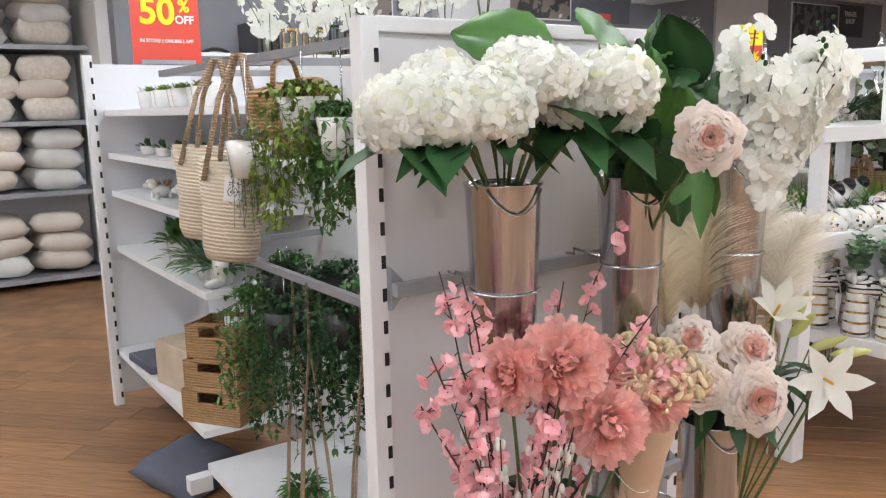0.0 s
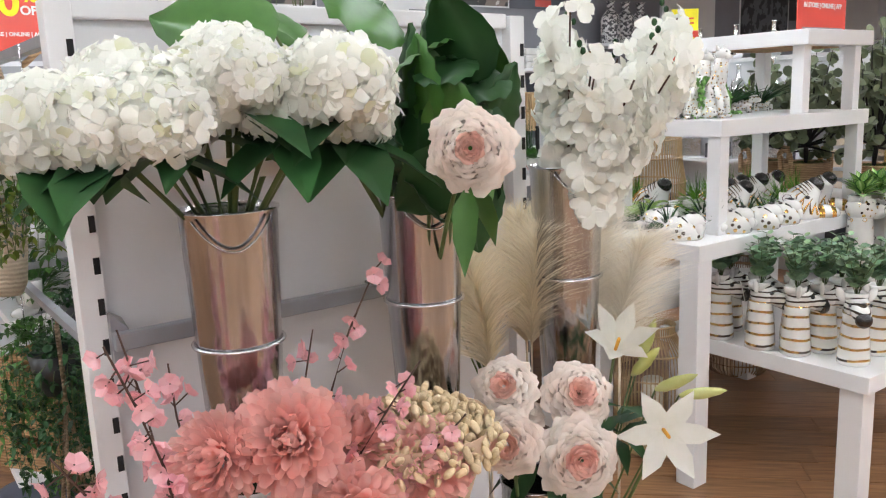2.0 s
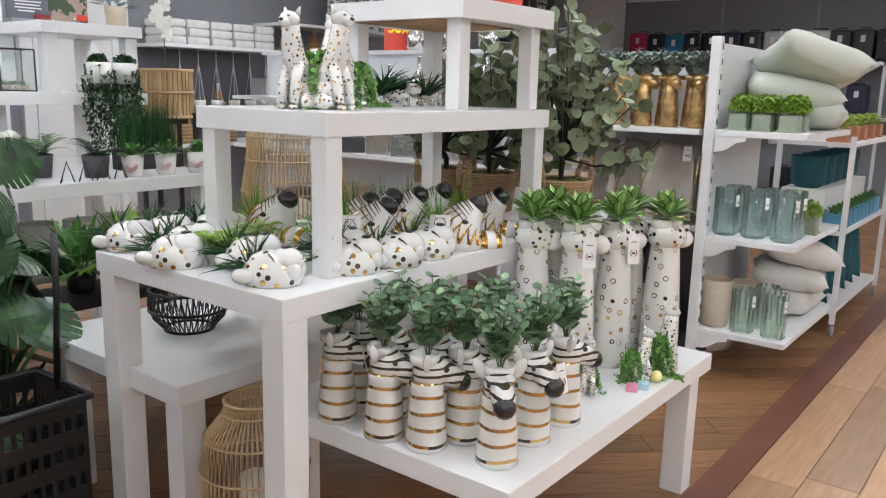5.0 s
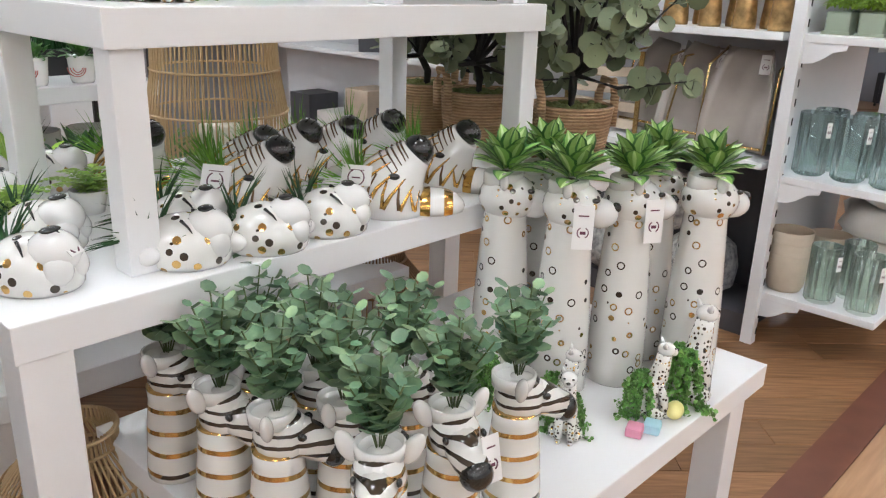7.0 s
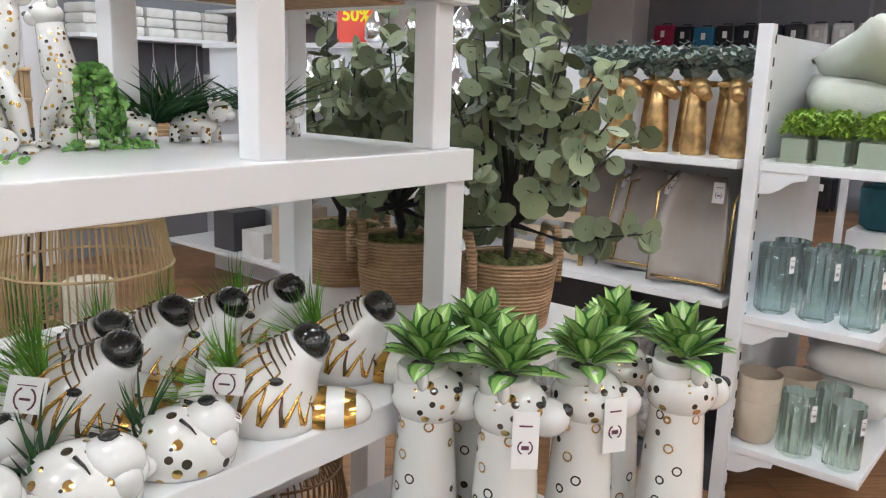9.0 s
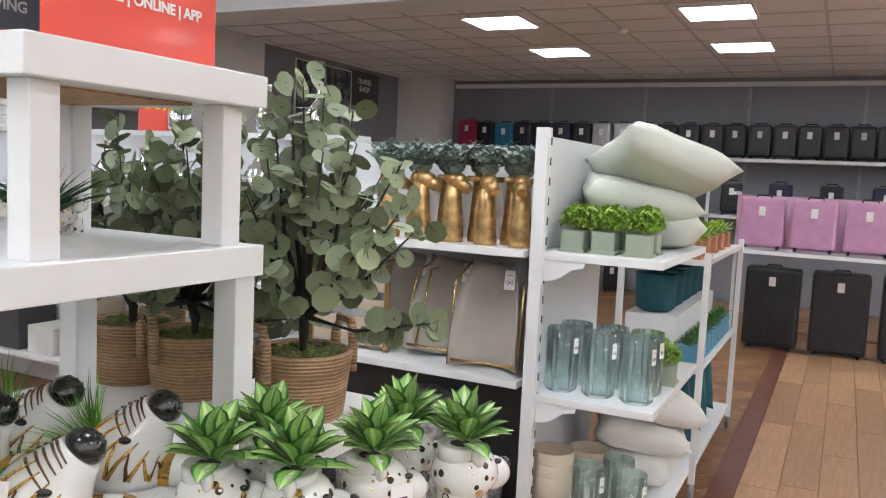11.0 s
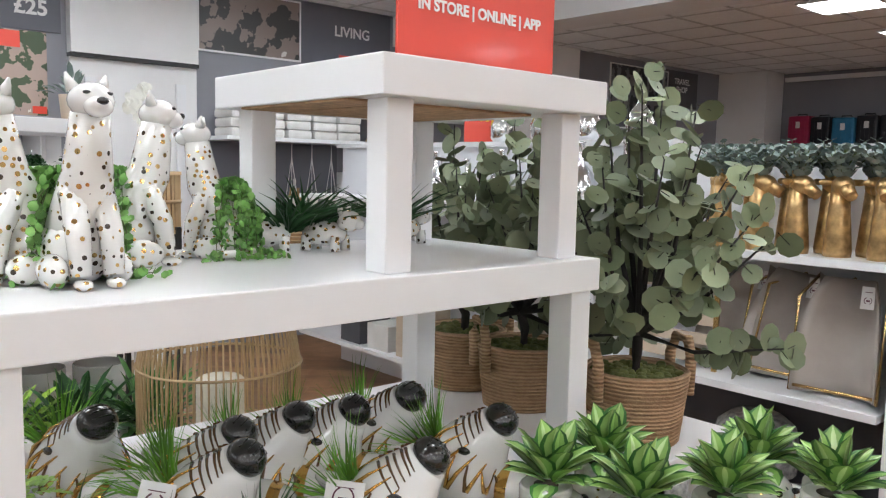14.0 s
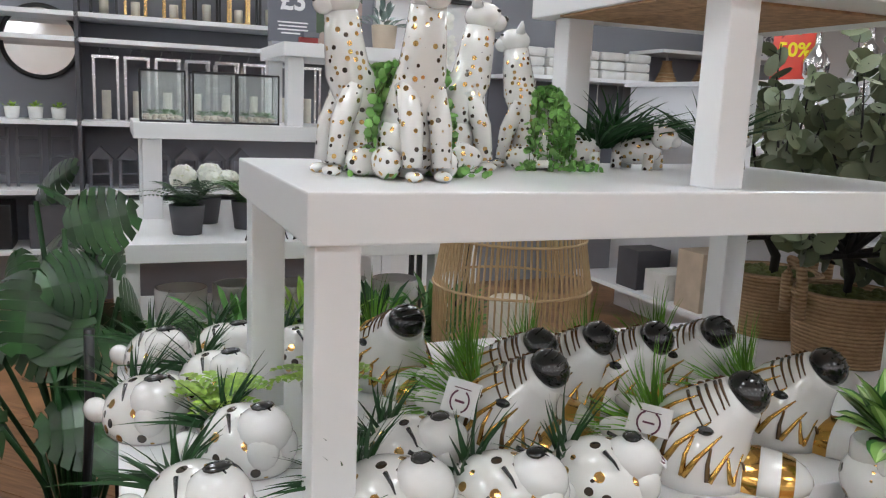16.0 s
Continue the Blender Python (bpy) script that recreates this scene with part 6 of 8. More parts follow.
wicker_box(-2.2, 1.12, 0.345, 0.26, 0.24, 0.13, -55)
wicker_box(-2.2, 1.12, 0.478, 0.24, 0.22, 0.11, -55)
wicker_box(-2.2, 1.14, 0.592, 0.21, 0.19, 0.13, -50)
solid("storage_box", bx(-0.12, -0.16, 0, 0.12, 0.16, 0.2, bevel=0.01), CREAM_POT, "cream lidded cardboard storage box on shelf", "box", pose(-2.18, 1.55, 0.345, 0, 0, 10))
solid("folded_throw", bx(-0.14, -0.16, 0, 0.14, 0.16, 0.04, bevel=0.015), CLOTH_NAVY, "folded slate blue throw on bottom shelf", "throw", pose(-2.2, 1.95, 0.345, 0, 0, 4))
cushion(cushion_mesh(0.36, 0.36, 0.13, CLOTH_NAVY, seed=4), pose(-2.30, 1.35, 0.06, 10, -4, 25), "slate blue cushion lying on floor")

# orchids on the far side of the gondola
part("shelf", bx(-1.828, -0.2, 1.6, -1.36, 2.3, 1.63), WHITE_METAL, gondola)
for k in range(7):
    t = thing("orchid_plant", pose(-1.62 + 0.05 * (k % 3), 0.2 + 0.28 * k, 1.63), "white artificial orchid in white pot on shelf", "potted plant", "orchids on shelf")
    b = bmesh.new()
    lathe(b, [(0.05, 0), (0.06, 0.1), (0.055, 0.1), (0.05, 0.08)], 18)
    part("pot", b, GLAZE, t)
    fl, st = bmesh.new(), bmesh.new()
    for i in range(4):
        a = i * 1.57 + k
        tip = Vector((0.1 * math.cos(a), 0.1 * math.sin(a), 0.42))
        tube(st, [(0, 0, 0.08), (tip.x * 0.4, tip.y * 0.4, 0.3), tip], 0.002, 4)
        for j in range(8):
            d = rnd_dir()
            orchid_flower(fl, Vector((tip.x * (0.4 + 0.08 * j), tip.y * (0.4 + 0.08 * j), 0.26 + 0.02 * j)) + d * 0.03, d, 0.034)
    part("stem", st, STEM, t)
    part("blossoms", fl, PETAL_WHITE, t)


# ---------- signs ----------
def words(text, size, m, parent, M, name="lettering", bold=0.0):
    cu = bpy.data.curves.new(name, "FONT")
    cu.body, cu.size, cu.align_x, cu.align_y = text, size, "CENTER", "CENTER"
    cu.extrude, cu.offset = 0.0008, bold
    tmp = bpy.data.objects.new(name, cu)
    me = bpy.data.meshes.new_from_object(tmp)
    bpy.data.objects.remove(tmp)
    me.materials.clear()
    me.materials.append(m)
    ob = new(name, me)
    ob.parent = parent
    ob.matrix_basis = M
    return ob


def sale_sign(x, y, z, w, h, yaw, label):
    t = thing("sale_sign", pose(x, y, z, 0, 0, yaw), label, "sign", "sale signs")
    part("board", bx(-w / 2, -0.003, 0, w / 2, 0.003, h), SIGN_RED, t)
    part("holder", bx(-w * 0.4, -0.012, 0, w * 0.4, 0.012, 0.02), GREY_RAIL, t)
    f = pose(0, -0.0045, 0, 90, 0, 0)
    words("50", h * 0.42, SIGN_YELLOW, t, pose(-w * 0.12, -0.0045, h * 0.6, 90, 0, 0), bold=h * 0.012)
    words("%", h * 0.2, SIGN_YELLOW, t, pose(w * 0.28, -0.0045, h * 0.68, 90, 0, 0), bold=h * 0.006)
    words("OFF", h * 0.13, INK_WHITE, t, pose(w * 0.28, -0.0045, h * 0.52, 90, 0, 0), bold=h * 0.004)
    words("IN STORE | ONLINE | APP", w * 0.07, INK_WHITE, t, pose(0, -0.0045, h * 0.27, 90, 0, 0), bold=w * 0.002)
    return t


sale_sign(-1.965, 2.37, 1.765, 0.34, 0.42, 0, "red half price sale sign with yellow figures")
sale_sign(0.89, 0.12, 1.742, 0.40, 0.42, 0, "red half price sale sign standing on white table")
ys = thing("price_sign", pose(3.5, 2.8, 1.75, 0, 0, -35), "small yellow and red half price sign on shelf", "sign")
part("board", bx(-0.12, -0.003, 0.0, 0.12, 0.003, 0.27), SIGN_RED, ys)
part("top_band", bx(-0.12, -0.003, 0.272, 0.12, 0.003, 0.46), SIGN_YELLOW, ys)
words("50%", 0.11, SIGN_YELLOW, ys, pose(0, -0.0045, 0.17, 90, 0, 0), bold=0.003)
for z in (0.33, 0.37):
    part("text_line", bx(-0.08, -0.005, z, 0.08, -0.0032, z + 0.014), SIGN_RED, ys)


# ---------- rack contents ----------
g0 = pot_plant(2.80, -0.15, 1.29, 0.045, 0.085, SAGE, LEAF_LIGHT, "square sage green pot with fresh bushy herb", 1.1, 0.1, 150, 0.14, group="sage herb pots", square=True, dense=True)
for x, y in ((2.80, -0.27), (2.80, -0.40), (2.94, -0.15), (2.94, -0.27), (2.94, -0.40), (3.08, -0.2), (3.08, -0.36)):
    copy_thing(g0, pose(x, y, 1.29))
for x, y in ((3.0, -0.42), (3.15, -0.46), (3.3, -0.2), (3.2, -0.3)):
    copy_thing(g0, pose(x, y, 0.74))
pil = cushion_mesh(0.5, 0.5, 0.17, CLOTH_SAGE, seed=2)
for x, y, z, a, b_, c in ((3.36, -0.30, 1.375, 0, 3, 10), (3.30, -0.25, 1.50, 8, -4, 24), (3.22, -0.36, 1.64, 20, 16, 38)):
    cushion(pil, pose(x, y, z, a, b_, c), "pale sage striped cushion in a stack", "sage cushions")


def ribbed_glass(x, y, z, r, h, m, label):
    t = thing("glass_vase", pose(x, y, z), label, "vase", "ribbed glass vases")
    b = bmesh.new()
    lathe(b, [(r * 0.8, 0), (r, 0.012), (r, h), (r * 0.9, h), (r * 0.88, 0.02), (r * 0.01, 0.016)], 48, ripple=0.035, nrip=16, cap=False)
    v = part("vase", b, m, t)
    v.visible_shadow = False
    tag_card(t, (-r * 0.5, -r * 1.02, h * 0.75), (-0.4, -1, 0), 0.025, 0.06)
    return t


gv = ribbed_glass(2.79, -0.13, 0.74, 0.062, 0.25, GLASS_TEAL, "ribbed smoky teal glass vase on white shelf")
for x, y in ((2.79, -0.28), (2.78, -0.43), (2.93, -0.14), (2.93, -0.29), (2.92, -0.43)):
    copy_thing(gv, pose(x, y, 0.74))
gg = ribbed_glass(2.74, -0.28, 0.24, 0.06, 0.24, GLASS_GREEN, "ribbed pale green glass vase on bottom shelf")
for x, y in ((2.74, -0.44), (2.88, -0.36)):
    copy_thing(gg, pose(x, y, 0.24))
for x, y, n in ((2.78, -0.12, 3), (3.02, -0.2, 2)):
    for k in range(n):
        b = bmesh.new()
        lathe(b, [(0.065, 0), (0.075, 0.02), (0.085, 0.16), (0.08, 0.16), (0.07, 0.02)], 24)
        solid("stoneware_pot", b, CREAM_POT, "cream stoneware pot nested in a stack", "pot", pose(x, y, 0.24 + 0.05 * k), group="stacked pots")
pil2 = cushion_mesh(0.42, 0.42, 0.15, CLOTH_WHITE, seed=3)
for k in range(3):
    cushion(pil2, pose(3.38, -0.30 - 0.03 * k, 0.32 + 0.14 * k, 6 * k, 0, 15 * k), "white leaf-print cushion in a stack", "printed cushions")


def bracket(x, y, z):
    b = bmesh.new()
    pts = [(0, 0), (-0.16, 0), (-0.155, -0.02), (-0.11, -0.03), (-0.07, -0.06), (-0.04, -0.075), (0, -0.08)]
    a = [b.verts.new((0, p[0], p[1])) for p in pts]
    c = [b.verts.new((0.006, p[0], p[1])) for p in pts]
    b.faces.new(a)
    b.faces.new(c[::-1])
    for i in range(len(pts)):
        b.faces.new((a[i], c[i], c[(i + 1) % len(pts)], a[(i + 1) % len(pts)]))
    part("bracket", placed(b, Matrix.Translation((x, y, z))), WHITE_METAL, rack)


for z in (1.26, 0.71, 0.21):
    for x in (2.664, 3.6):
        bracket(x, -0.076, z)


def gold_vase(x, y, z, yaw):
    t = thing("giraffe_vase", pose(x, y, z, 0, 0, yaw), "textured gold giraffe-head vase with grey-green foliage", "vase", "gold vases")
    b = bmesh.new()
    lathe(b, [(0.046, 0), (0.048, 0.02), (0.036, 0.16), (0.03, 0.25)], 22)
    ell(b, (0.015, 0, 0.25), (0.05, 0.036, 0.036), 0)
    tube(b, [(0.03, 0, 0.25), (0.085, 0, 0.215)], 0.028, 12, 0, 0.02)
    for s in (-1, 1):
        ell(b, (-0.01, s * 0.05, 0.262), (0.01, 0.025, 0.012), 0)
        tube(b, [(-0.005, s * 0.018, 0.27), (-0.01, s * 0.02, 0.305)], 0.006, 6)
    part("vase", b, GOLD, t)
    sprig(14, 0.17, 0.1, 0.018, LEAF_GREYG, t, 0.26, 0.4)
    return t


gd = gold_vase(2.75, 0.06, 1.29, 200)
for k in range(1, 10):
    copy_thing(gd, pose(2.75 + 0.1 * (k % 2), 0.06 + 0.075 * k, 1.29, 0, 0, 200 + 13 * k))


def chair_shell(x, y, z, yaw, lean):
    t = thing("accent_chair", pose(x, y, z, 0, lean, yaw), "greige velvet curved chair with thin brass frame", "chair", "velvet chairs")
    b = bmesh.new()
    n = 10
    g = [[None] * (n + 1) for _ in range(n + 1)]
    h = [[None] * (n + 1) for _ in range(n + 1)]
    for i in range(n + 1):
        for j in range(n + 1):
            u, s = 2 * i / n - 1, j / n
            w = 0.14 * (1 - 0.4 * s ** 3)
            p = Vector((0.13 * u * u - 0.12 * s * s + 0.05 * s, u * w, s * 0.42))
            g[i][j] = b.verts.new(p)
            h[i][j] = b.verts.new(p + Vector((0.025, 0, 0.004)))
    for i in range(n):
        for j in range(n):
            for gg_, flip in ((g, True), (h, False)):
                q = [gg_[i][j], gg_[i + 1][j], gg_[i + 1][j + 1], gg_[i][j + 1]]
                f = b.faces.new(q[::-1] if flip else q)
                f.smooth = True
    for i in range(n):
        b.faces.new((g[i][0], g[i + 1][0], h[i + 1][0], h[i][0]))
        b.faces.new((g[i][n], h[i][n], h[i + 1][n], g[i + 1][n]))
        b.faces.new((g[0][i], h[0][i], h[0][i + 1], g[0][i + 1]))
        b.faces.new((g[n][i], g[n][i + 1], h[n][i + 1], h[n][i]))
    part("shell", b, VELVET, t)
    for s in (-1, 1):
        b = bmesh.new()
        tube(b, [(0.14, s * 0.145, 0.0), (0.14, s * 0.145, 0.34), (-0.06, s * 0.15, 0.43)], 0.006, 8)
        part("brass_leg", b, BRASS, t)
    b = bmesh.new()
    tube(b, [(0.14, -0.145, 0.02), (0.14, 0.145, 0.02)], 0.006, 8)
    part("brass_bar", b, BRASS, t)
    tag_card(t, (0.06, 0.06, 0.36), (1, 0.2, 0.1), 0.045, 0.08)


chair_shell(2.80, 0.17, 0.785, 184, -8)
chair_shell(2.86, 0.40, 0.785, 176, -14)
chair_shell(2.92, 0.63, 0.785, 168, -16)
sl = thing("slatted_crate", pose(2.74, 0.86, 0.78, 0, 0, 12), "cream wooden slatted crate lying on shelf", "crate")
for k in range(5):
    part("slat", placed(bx(-0.02, -0.2, 0.03 + 0.075 * k, -0.005, 0.16, 0.075 + 0.075 * k, bevel=0.003), pose(0, 0, 0, 4 - 2.0 * k, 0, 0)), CREAM_POT, sl)
for y in (-0.21, 0.14):
    part("end_post", bx(-0.035, y, 0, -0.021, y + 0.02, 0.38), BRASS, sl)
part("back", bx(3.06, 0.0, 0.1, 3.09, 1.2, 1.70), PANEL, rack)
# dark sheet over the lower panel stands in for shade under the shelf
part("shade_lining", bx(3.045, 0.0, 0.1, 3.056, 1.19, 0.74), DARK_GREY, rack)
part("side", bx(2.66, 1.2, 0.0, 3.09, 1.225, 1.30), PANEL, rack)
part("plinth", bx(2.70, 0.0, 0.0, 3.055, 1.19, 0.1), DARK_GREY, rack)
ZIG = mat("zigzag_textile", (0.16, 0.16, 0.17), 0.9, color2=(0.5, 0.5, 0.48), scale=40, bump=0.5, bscale=80)
for x, y, z in ((2.86, 0.3, 0.1), (2.84, 0.75, 0.1), (2.86, 0.52, 0.36)):
    b = bmesh.new()
    lathe(b, [(0.1, 0), (0.16, 0.04), (0.17, 0.13), (0.15, 0.22), (0.1, 0.26)], 24)
    solid("woven_pouf", b, ZIG, "grey and cream woven floor pouf under shelf", "pouf", pose(x, y, z), smooth=True, group="poufs")

# a second gondola further back with silver ornaments
g2 = thing("gondola_shelving", pose(0, 0, 0), "white metal gondola shelving holding silver ornaments", "shelving")
part("back", bx(3.5, 1.3, 0.0, 3.54, 4.4, 1.72), PANEL, g2)
part("top_cap", bx(3.44, 1.3, 1.72, 3.6, 4.4, 1.75), WHITE_METAL, g2)
for z in (0.3, 0.94, 1.36):
    part("shelf", bx(3.1, 1.3, z - 0.03, 3.498, 4.4, z), WHITE_METAL, g2)
part("end_panel", bx(3.1, 1.27, 0, 3.54, 1.298, 1.5), PANEL, g2)
MERC = mat("mercury_glass", (0.75, 0.76, 0.78), 0.12, metal=1.0, bump=0.5, bscale=40)


def bottle(x, y, z, s, m, label):
    b = bmesh.new()
    lathe(b, [(0.05, 0), (0.075, 0.03), (0.08, 0.1), (0.05, 0.16), (0.018, 0.2), (0.016, 0.28), (0.022, 0.29)], 24)
    o = solid("decorative_bottle", b, m, label, "ornament", pose(x, y, z), group="ornament bottles")
    o.scale = (s, s, s)


for k in range(6):
    bottle(3.28, 1.5 + 0.3 * k, 1.36, R.uniform(0.9, 1.3), MERC, "mirrored silver glass bottle on shelf")
for k in range(4):
    bottle(3.52, 1.6 + 0.35 * k, 1.75, R.uniform(0.8, 1.1), MERC, "mirrored silver glass bottle on shelf top")
for k in range(7):
    solid("mirrored_box", bx(-0.09, -0.09, 0, 0.09, 0.09, 0.12 + 0.04 * (k % 3), bevel=0.006), MERC if k % 3 else DARK_GREY, "small mirrored trinket box on shelf", "box", pose(3.26, 1.45 + 0.27 * k, 0.94, 0, 0, 8 * k), group="trinket boxes")
for k in range(8):
    solid("storage_box", bx(-0.14, -0.12, 0, 0.14, 0.12, 0.18 + 0.1 * (k % 3), bevel=0.006), (CLOTH_WHITE, DARK_GREY, CREAM_POT)[k % 3], "lidded fabric storage box on low shelf", "box", pose(3.28, 1.45 + 0.33 * k, 0.3), group="storage boxes")
pot_plant(3.3, 2.0, 1.36, 0.05, 0.1, BRASS, LEAF_LIGHT, "small gold pot with spiky green plant", lh=0.16, n=30, lw=0.12)

# ---------- trolley with teal goods ----------
cart = thing("display_trolley", pose(3.85, -0.5, 0), "white metal shelf trolley on castors with teal goods", "trolley")
for x in (0, 1.37):
    for y in (0, 0.42):
        part("post", bx(x - 0.015, y - 0.015, 0.08, x + 0.015, y + 0.015, 1.24), WHITE_METAL, cart)
        b = bmesh.new()
        lathe(b, [(0.028, -0.012), (0.035, -0.008), (0.035, 0.008), (0.028, 0.012)], 16)
        part("castor", placed(b, pose(x, y, 0.036, 90, 0, 0)), GREY_RAIL, cart)
for z in (0.16, 0.66, 1.2):
    part("shelf", bx(0, 0, z - 0.025, 1.37, 0.42, z), WHITE_METAL, cart)
for k in range(5):
    b = bmesh.new()
    lathe(b, [(0.07, 0), (0.1, 0.02), (0.11, 0.2), (0.1, 0.2), (0.09, 0.03)], 24)
    solid("teal_planter", b, TEAL, "dark teal ceramic planter on trolley shelf", "planter", pose(4.05 + 0.24 * k, -0.22, 0.90), group="teal planters")
part("riser", bx(0.06, 0.14, 0.66, 1.3, 0.4, 0.9), WHITE_METAL, cart)
bp0 = pot_plant(3.95, -0.42, 0.66, 0.05, 0.1, BLUE_POT, LEAF_MID, "small sky blue pot with green plant", lh=0.07, n=30, group="blue pots", square=True)
for k in range(1, 10):
    copy_thing(bp0, pose(3.95 + 0.13 * k, -0.42, 0.66))
tp0 = pot_plant(3.95, -0.40, 1.2, 0.05, 0.09, TERRA, LEAF_LIGHT, "small terracotta pot with bright green plant", lh=0.08, n=40, group="terracotta pots", square=True)
for k in range(1, 10):
    copy_thing(tp0, pose(3.95 + 0.13 * k, -0.40 + 0.04 * (k % 2), 1.2))
tc_ = cushion_mesh(0.42, 0.42, 0.15, TEAL, seed=5)
for k in range(5):
    cushion(tc_, pose(4.0 + 0.25 * k, -0.24, 0.39, 78, 0, 60), "dark teal cushion propped on trolley", "teal cushions")


# ---------- plants and goods on the second table stack ----------
def terrarium(x, y, z):
    t = thing("terrarium", pose(x, y, z), "glass box terrarium with black frame and succulents", "terrarium", "terrariums")
    w, d, h = 0.16, 0.13, 0.19
    for a in (-1, 1):
        for c in (-1, 1):
            part("frame_post", bx(a * w / 2 - 0.003, c * d / 2 - 0.003, 0, a * w / 2 + 0.003, c * d / 2 + 0.003, h), BLACK, t)
    for zz in (0.0, h):
        for c in (-1, 1):
            part("frame_bar", bx(-w / 2 + 0.003, c * d / 2 - 0.003, zz, w / 2 - 0.003, c * d / 2 + 0.003, zz + 0.006), BLACK, t)
            part("frame_bar", bx(c * w / 2 - 0.003, -d / 2 + 0.003, zz, c * w / 2 + 0.003, d / 2 - 0.003, zz + 0.006), BLACK, t)
    for c in (-1, 1):
        g = part("pane", bx(-w / 2 + 0.004, c * d / 2 - 0.001, 0.007, w / 2 - 0.004, c * d / 2 + 0.001, h - 0.001), GLASS_CLEAR, t)
        g.visible_shadow = False
        g = part("pane", bx(c * w / 2 - 0.001, -d / 2 + 0.004, 0.007, c * w / 2 + 0.001, d / 2 - 0.004, h - 0.001), GLASS_CLEAR, t)
        g.visible_shadow = False
    b = bmesh.new()
    for k in range(60):
        ell(b, (R.uniform(-0.065, 0.065), R.uniform(-0.05, 0.05), R.uniform(0.012, 0.024)), (0.012, 0.011, 0.008), u=6, v=4)
    tagged(part("gravel", b, CREAM_POT, t), kind="stuff")
    f = bmesh.new()
    for cx in (-0.04, 0.01, 0.045):
        for k in range(16):
            a = k * 2.4
            leaf(f, (cx, 0.01 * math.sin(cx * 90), 0.025), (math.cos(a), math.sin(a), R.uniform(0.2, 1.5)), 0.05, 0.016)
    part("succulents", f, LEAF_MID, t)
    return t


te = terrarium(-0.03, 2.42, 1.405)
copy_thing(te, pose(0.16, 2.42, 1.405))
copy_thing(te, pose(0.33, 2.44, 1.405))


def fern(x, y, z, L, n, m, label, pot=DARK_GREY, r=0.06):
    t = thing("potted_fern", pose(x, y, z), label, "potted plant", "ferns")
    b = bmesh.new()
    lathe(b, [(r * 0.8, 0), (r, 0.1), (r * 0.93, 0.1), (r * 0.85, 0.08)], 20)
    part("pot", b, pot, t)
    f = bmesh.new()
    for i in range(n):
        a = i * 2.4
        d = Vector((math.cos(a), math.sin(a), R.uniform(0.6, 2.0))).normalized()
        for k in range(14):
            s = k / 13
            p = Vector((0, 0, 0.09)) + d * L * s + Vector((0, 0, -0.45 * L * s * s))
            for sd in (-1, 1):
                leaf(f, p, d * 0.4 + d.cross(Vector((0, 0, 1))).normalized() * sd, L * 0.22 * (1.1 - s), L * 0.055, droop=0.2)
    part("fronds", f, m, t)
    return t


fern(0.02, 1.95, 1.04, 0.22, 22, LEAF_DARK, "dark green artificial fern in grey pot")
fern(0.24, 2.05, 1.04, 0.22, 20, LEAF_MID, "green artificial fern in grey pot")
fern(0.42, 1.9, 1.04, 0.2, 20, LEAF_DARK, "dark green artificial fern in grey pot")
pw = thing("white_hydrangea_pot", pose(0.1, 2.2, 1.04), "white flowering plant in grey pot", "potted plant")
b = bmesh.new()
lathe(b, [(0.05, 0), (0.065, 0.1), (0.06, 0.1)], 18)
part("pot", b, DARK_GREY, pw)
for k in range(5):
    part("bloom", placed(hydrangea_head(0.045), pose(0.09 * math.cos(k * 1.25), 0.06 * math.sin(k * 1.25), 0.16 + 0.02 * (k % 2))), [PETAL_WHITE, PETAL_CREAM], pw)
s = bmesh.new()
for k in range(40):
    a = k * 2.4
    leaf(s, (0, 0, 0.1), (math.cos(a), math.sin(a), 1.2), 0.14, 0.04)
part("leaves", s, LEAF_DARK, pw)

hang_strings("trailing_plant", pose(0.66, 2.26, 1.55), 0.06, 0.07, 44, 0.5, LEAF_DARK, 0.012, "dark string-of-hearts plant trailing over table edge", GLAZE)
hang_strings("trailing_plant", pose(0.80, 2.26, 1.55), 0.06, 0.07, 44, 0.5, LEAF_DARK, 0.012, "dark string-of-hearts plant trailing over table edge", GLAZE)
for x in (0.66, 0.80):
    b = bmesh.new()
    lathe(b, [(0.05, 0), (0.06, 0.04), (0.055, 0.04)], 18)
    solid("pot_saucer", b, GLAZE, "white saucer under trailing plant on table", "saucer", pose(x, 2.36, 1.405))
LINE_RED = mat("painted_rainbow", (0.45, 0.12, 0.1), 0.5)
for x, y in ((0.72, 1.82), (0.88, 1.80), (0.55, 1.82)):
    t = pot_plant(x, y, 1.04, 0.05, 0.1, GLAZE, LEAF_MID, "white pot with painted rainbow and small plant", lh=0.07, n=50, lw=0.4, group="rainbow pots")
    b = bmesh.new()
    for q in (0.016, 0.024, 0.032):
        tube(b, [(-0.25 * q + q * math.cos(a), -0.0515 + 0.006 * abs(math.cos(a)), 0.058 - q * math.sin(a)) for a in [k * math.pi / 10 for k in range(11)]], 0.0022, 4)
    part("rainbow", placed(b, pose(0, 0, 0, 0, 0, -35 - math.degrees(t.rotation_euler.z))), LINE_RED, t)
gb = thing("grass_planter", pose(0.8, 2.1, 1.04), "tall dark artificial grass in black rectangular planter", "potted plant")
part("planter", bx(-0.16, -0.05, 0, 0.16, 0.05, 0.1, bevel=0.004), BLACK, gb)
b = bmesh.new()
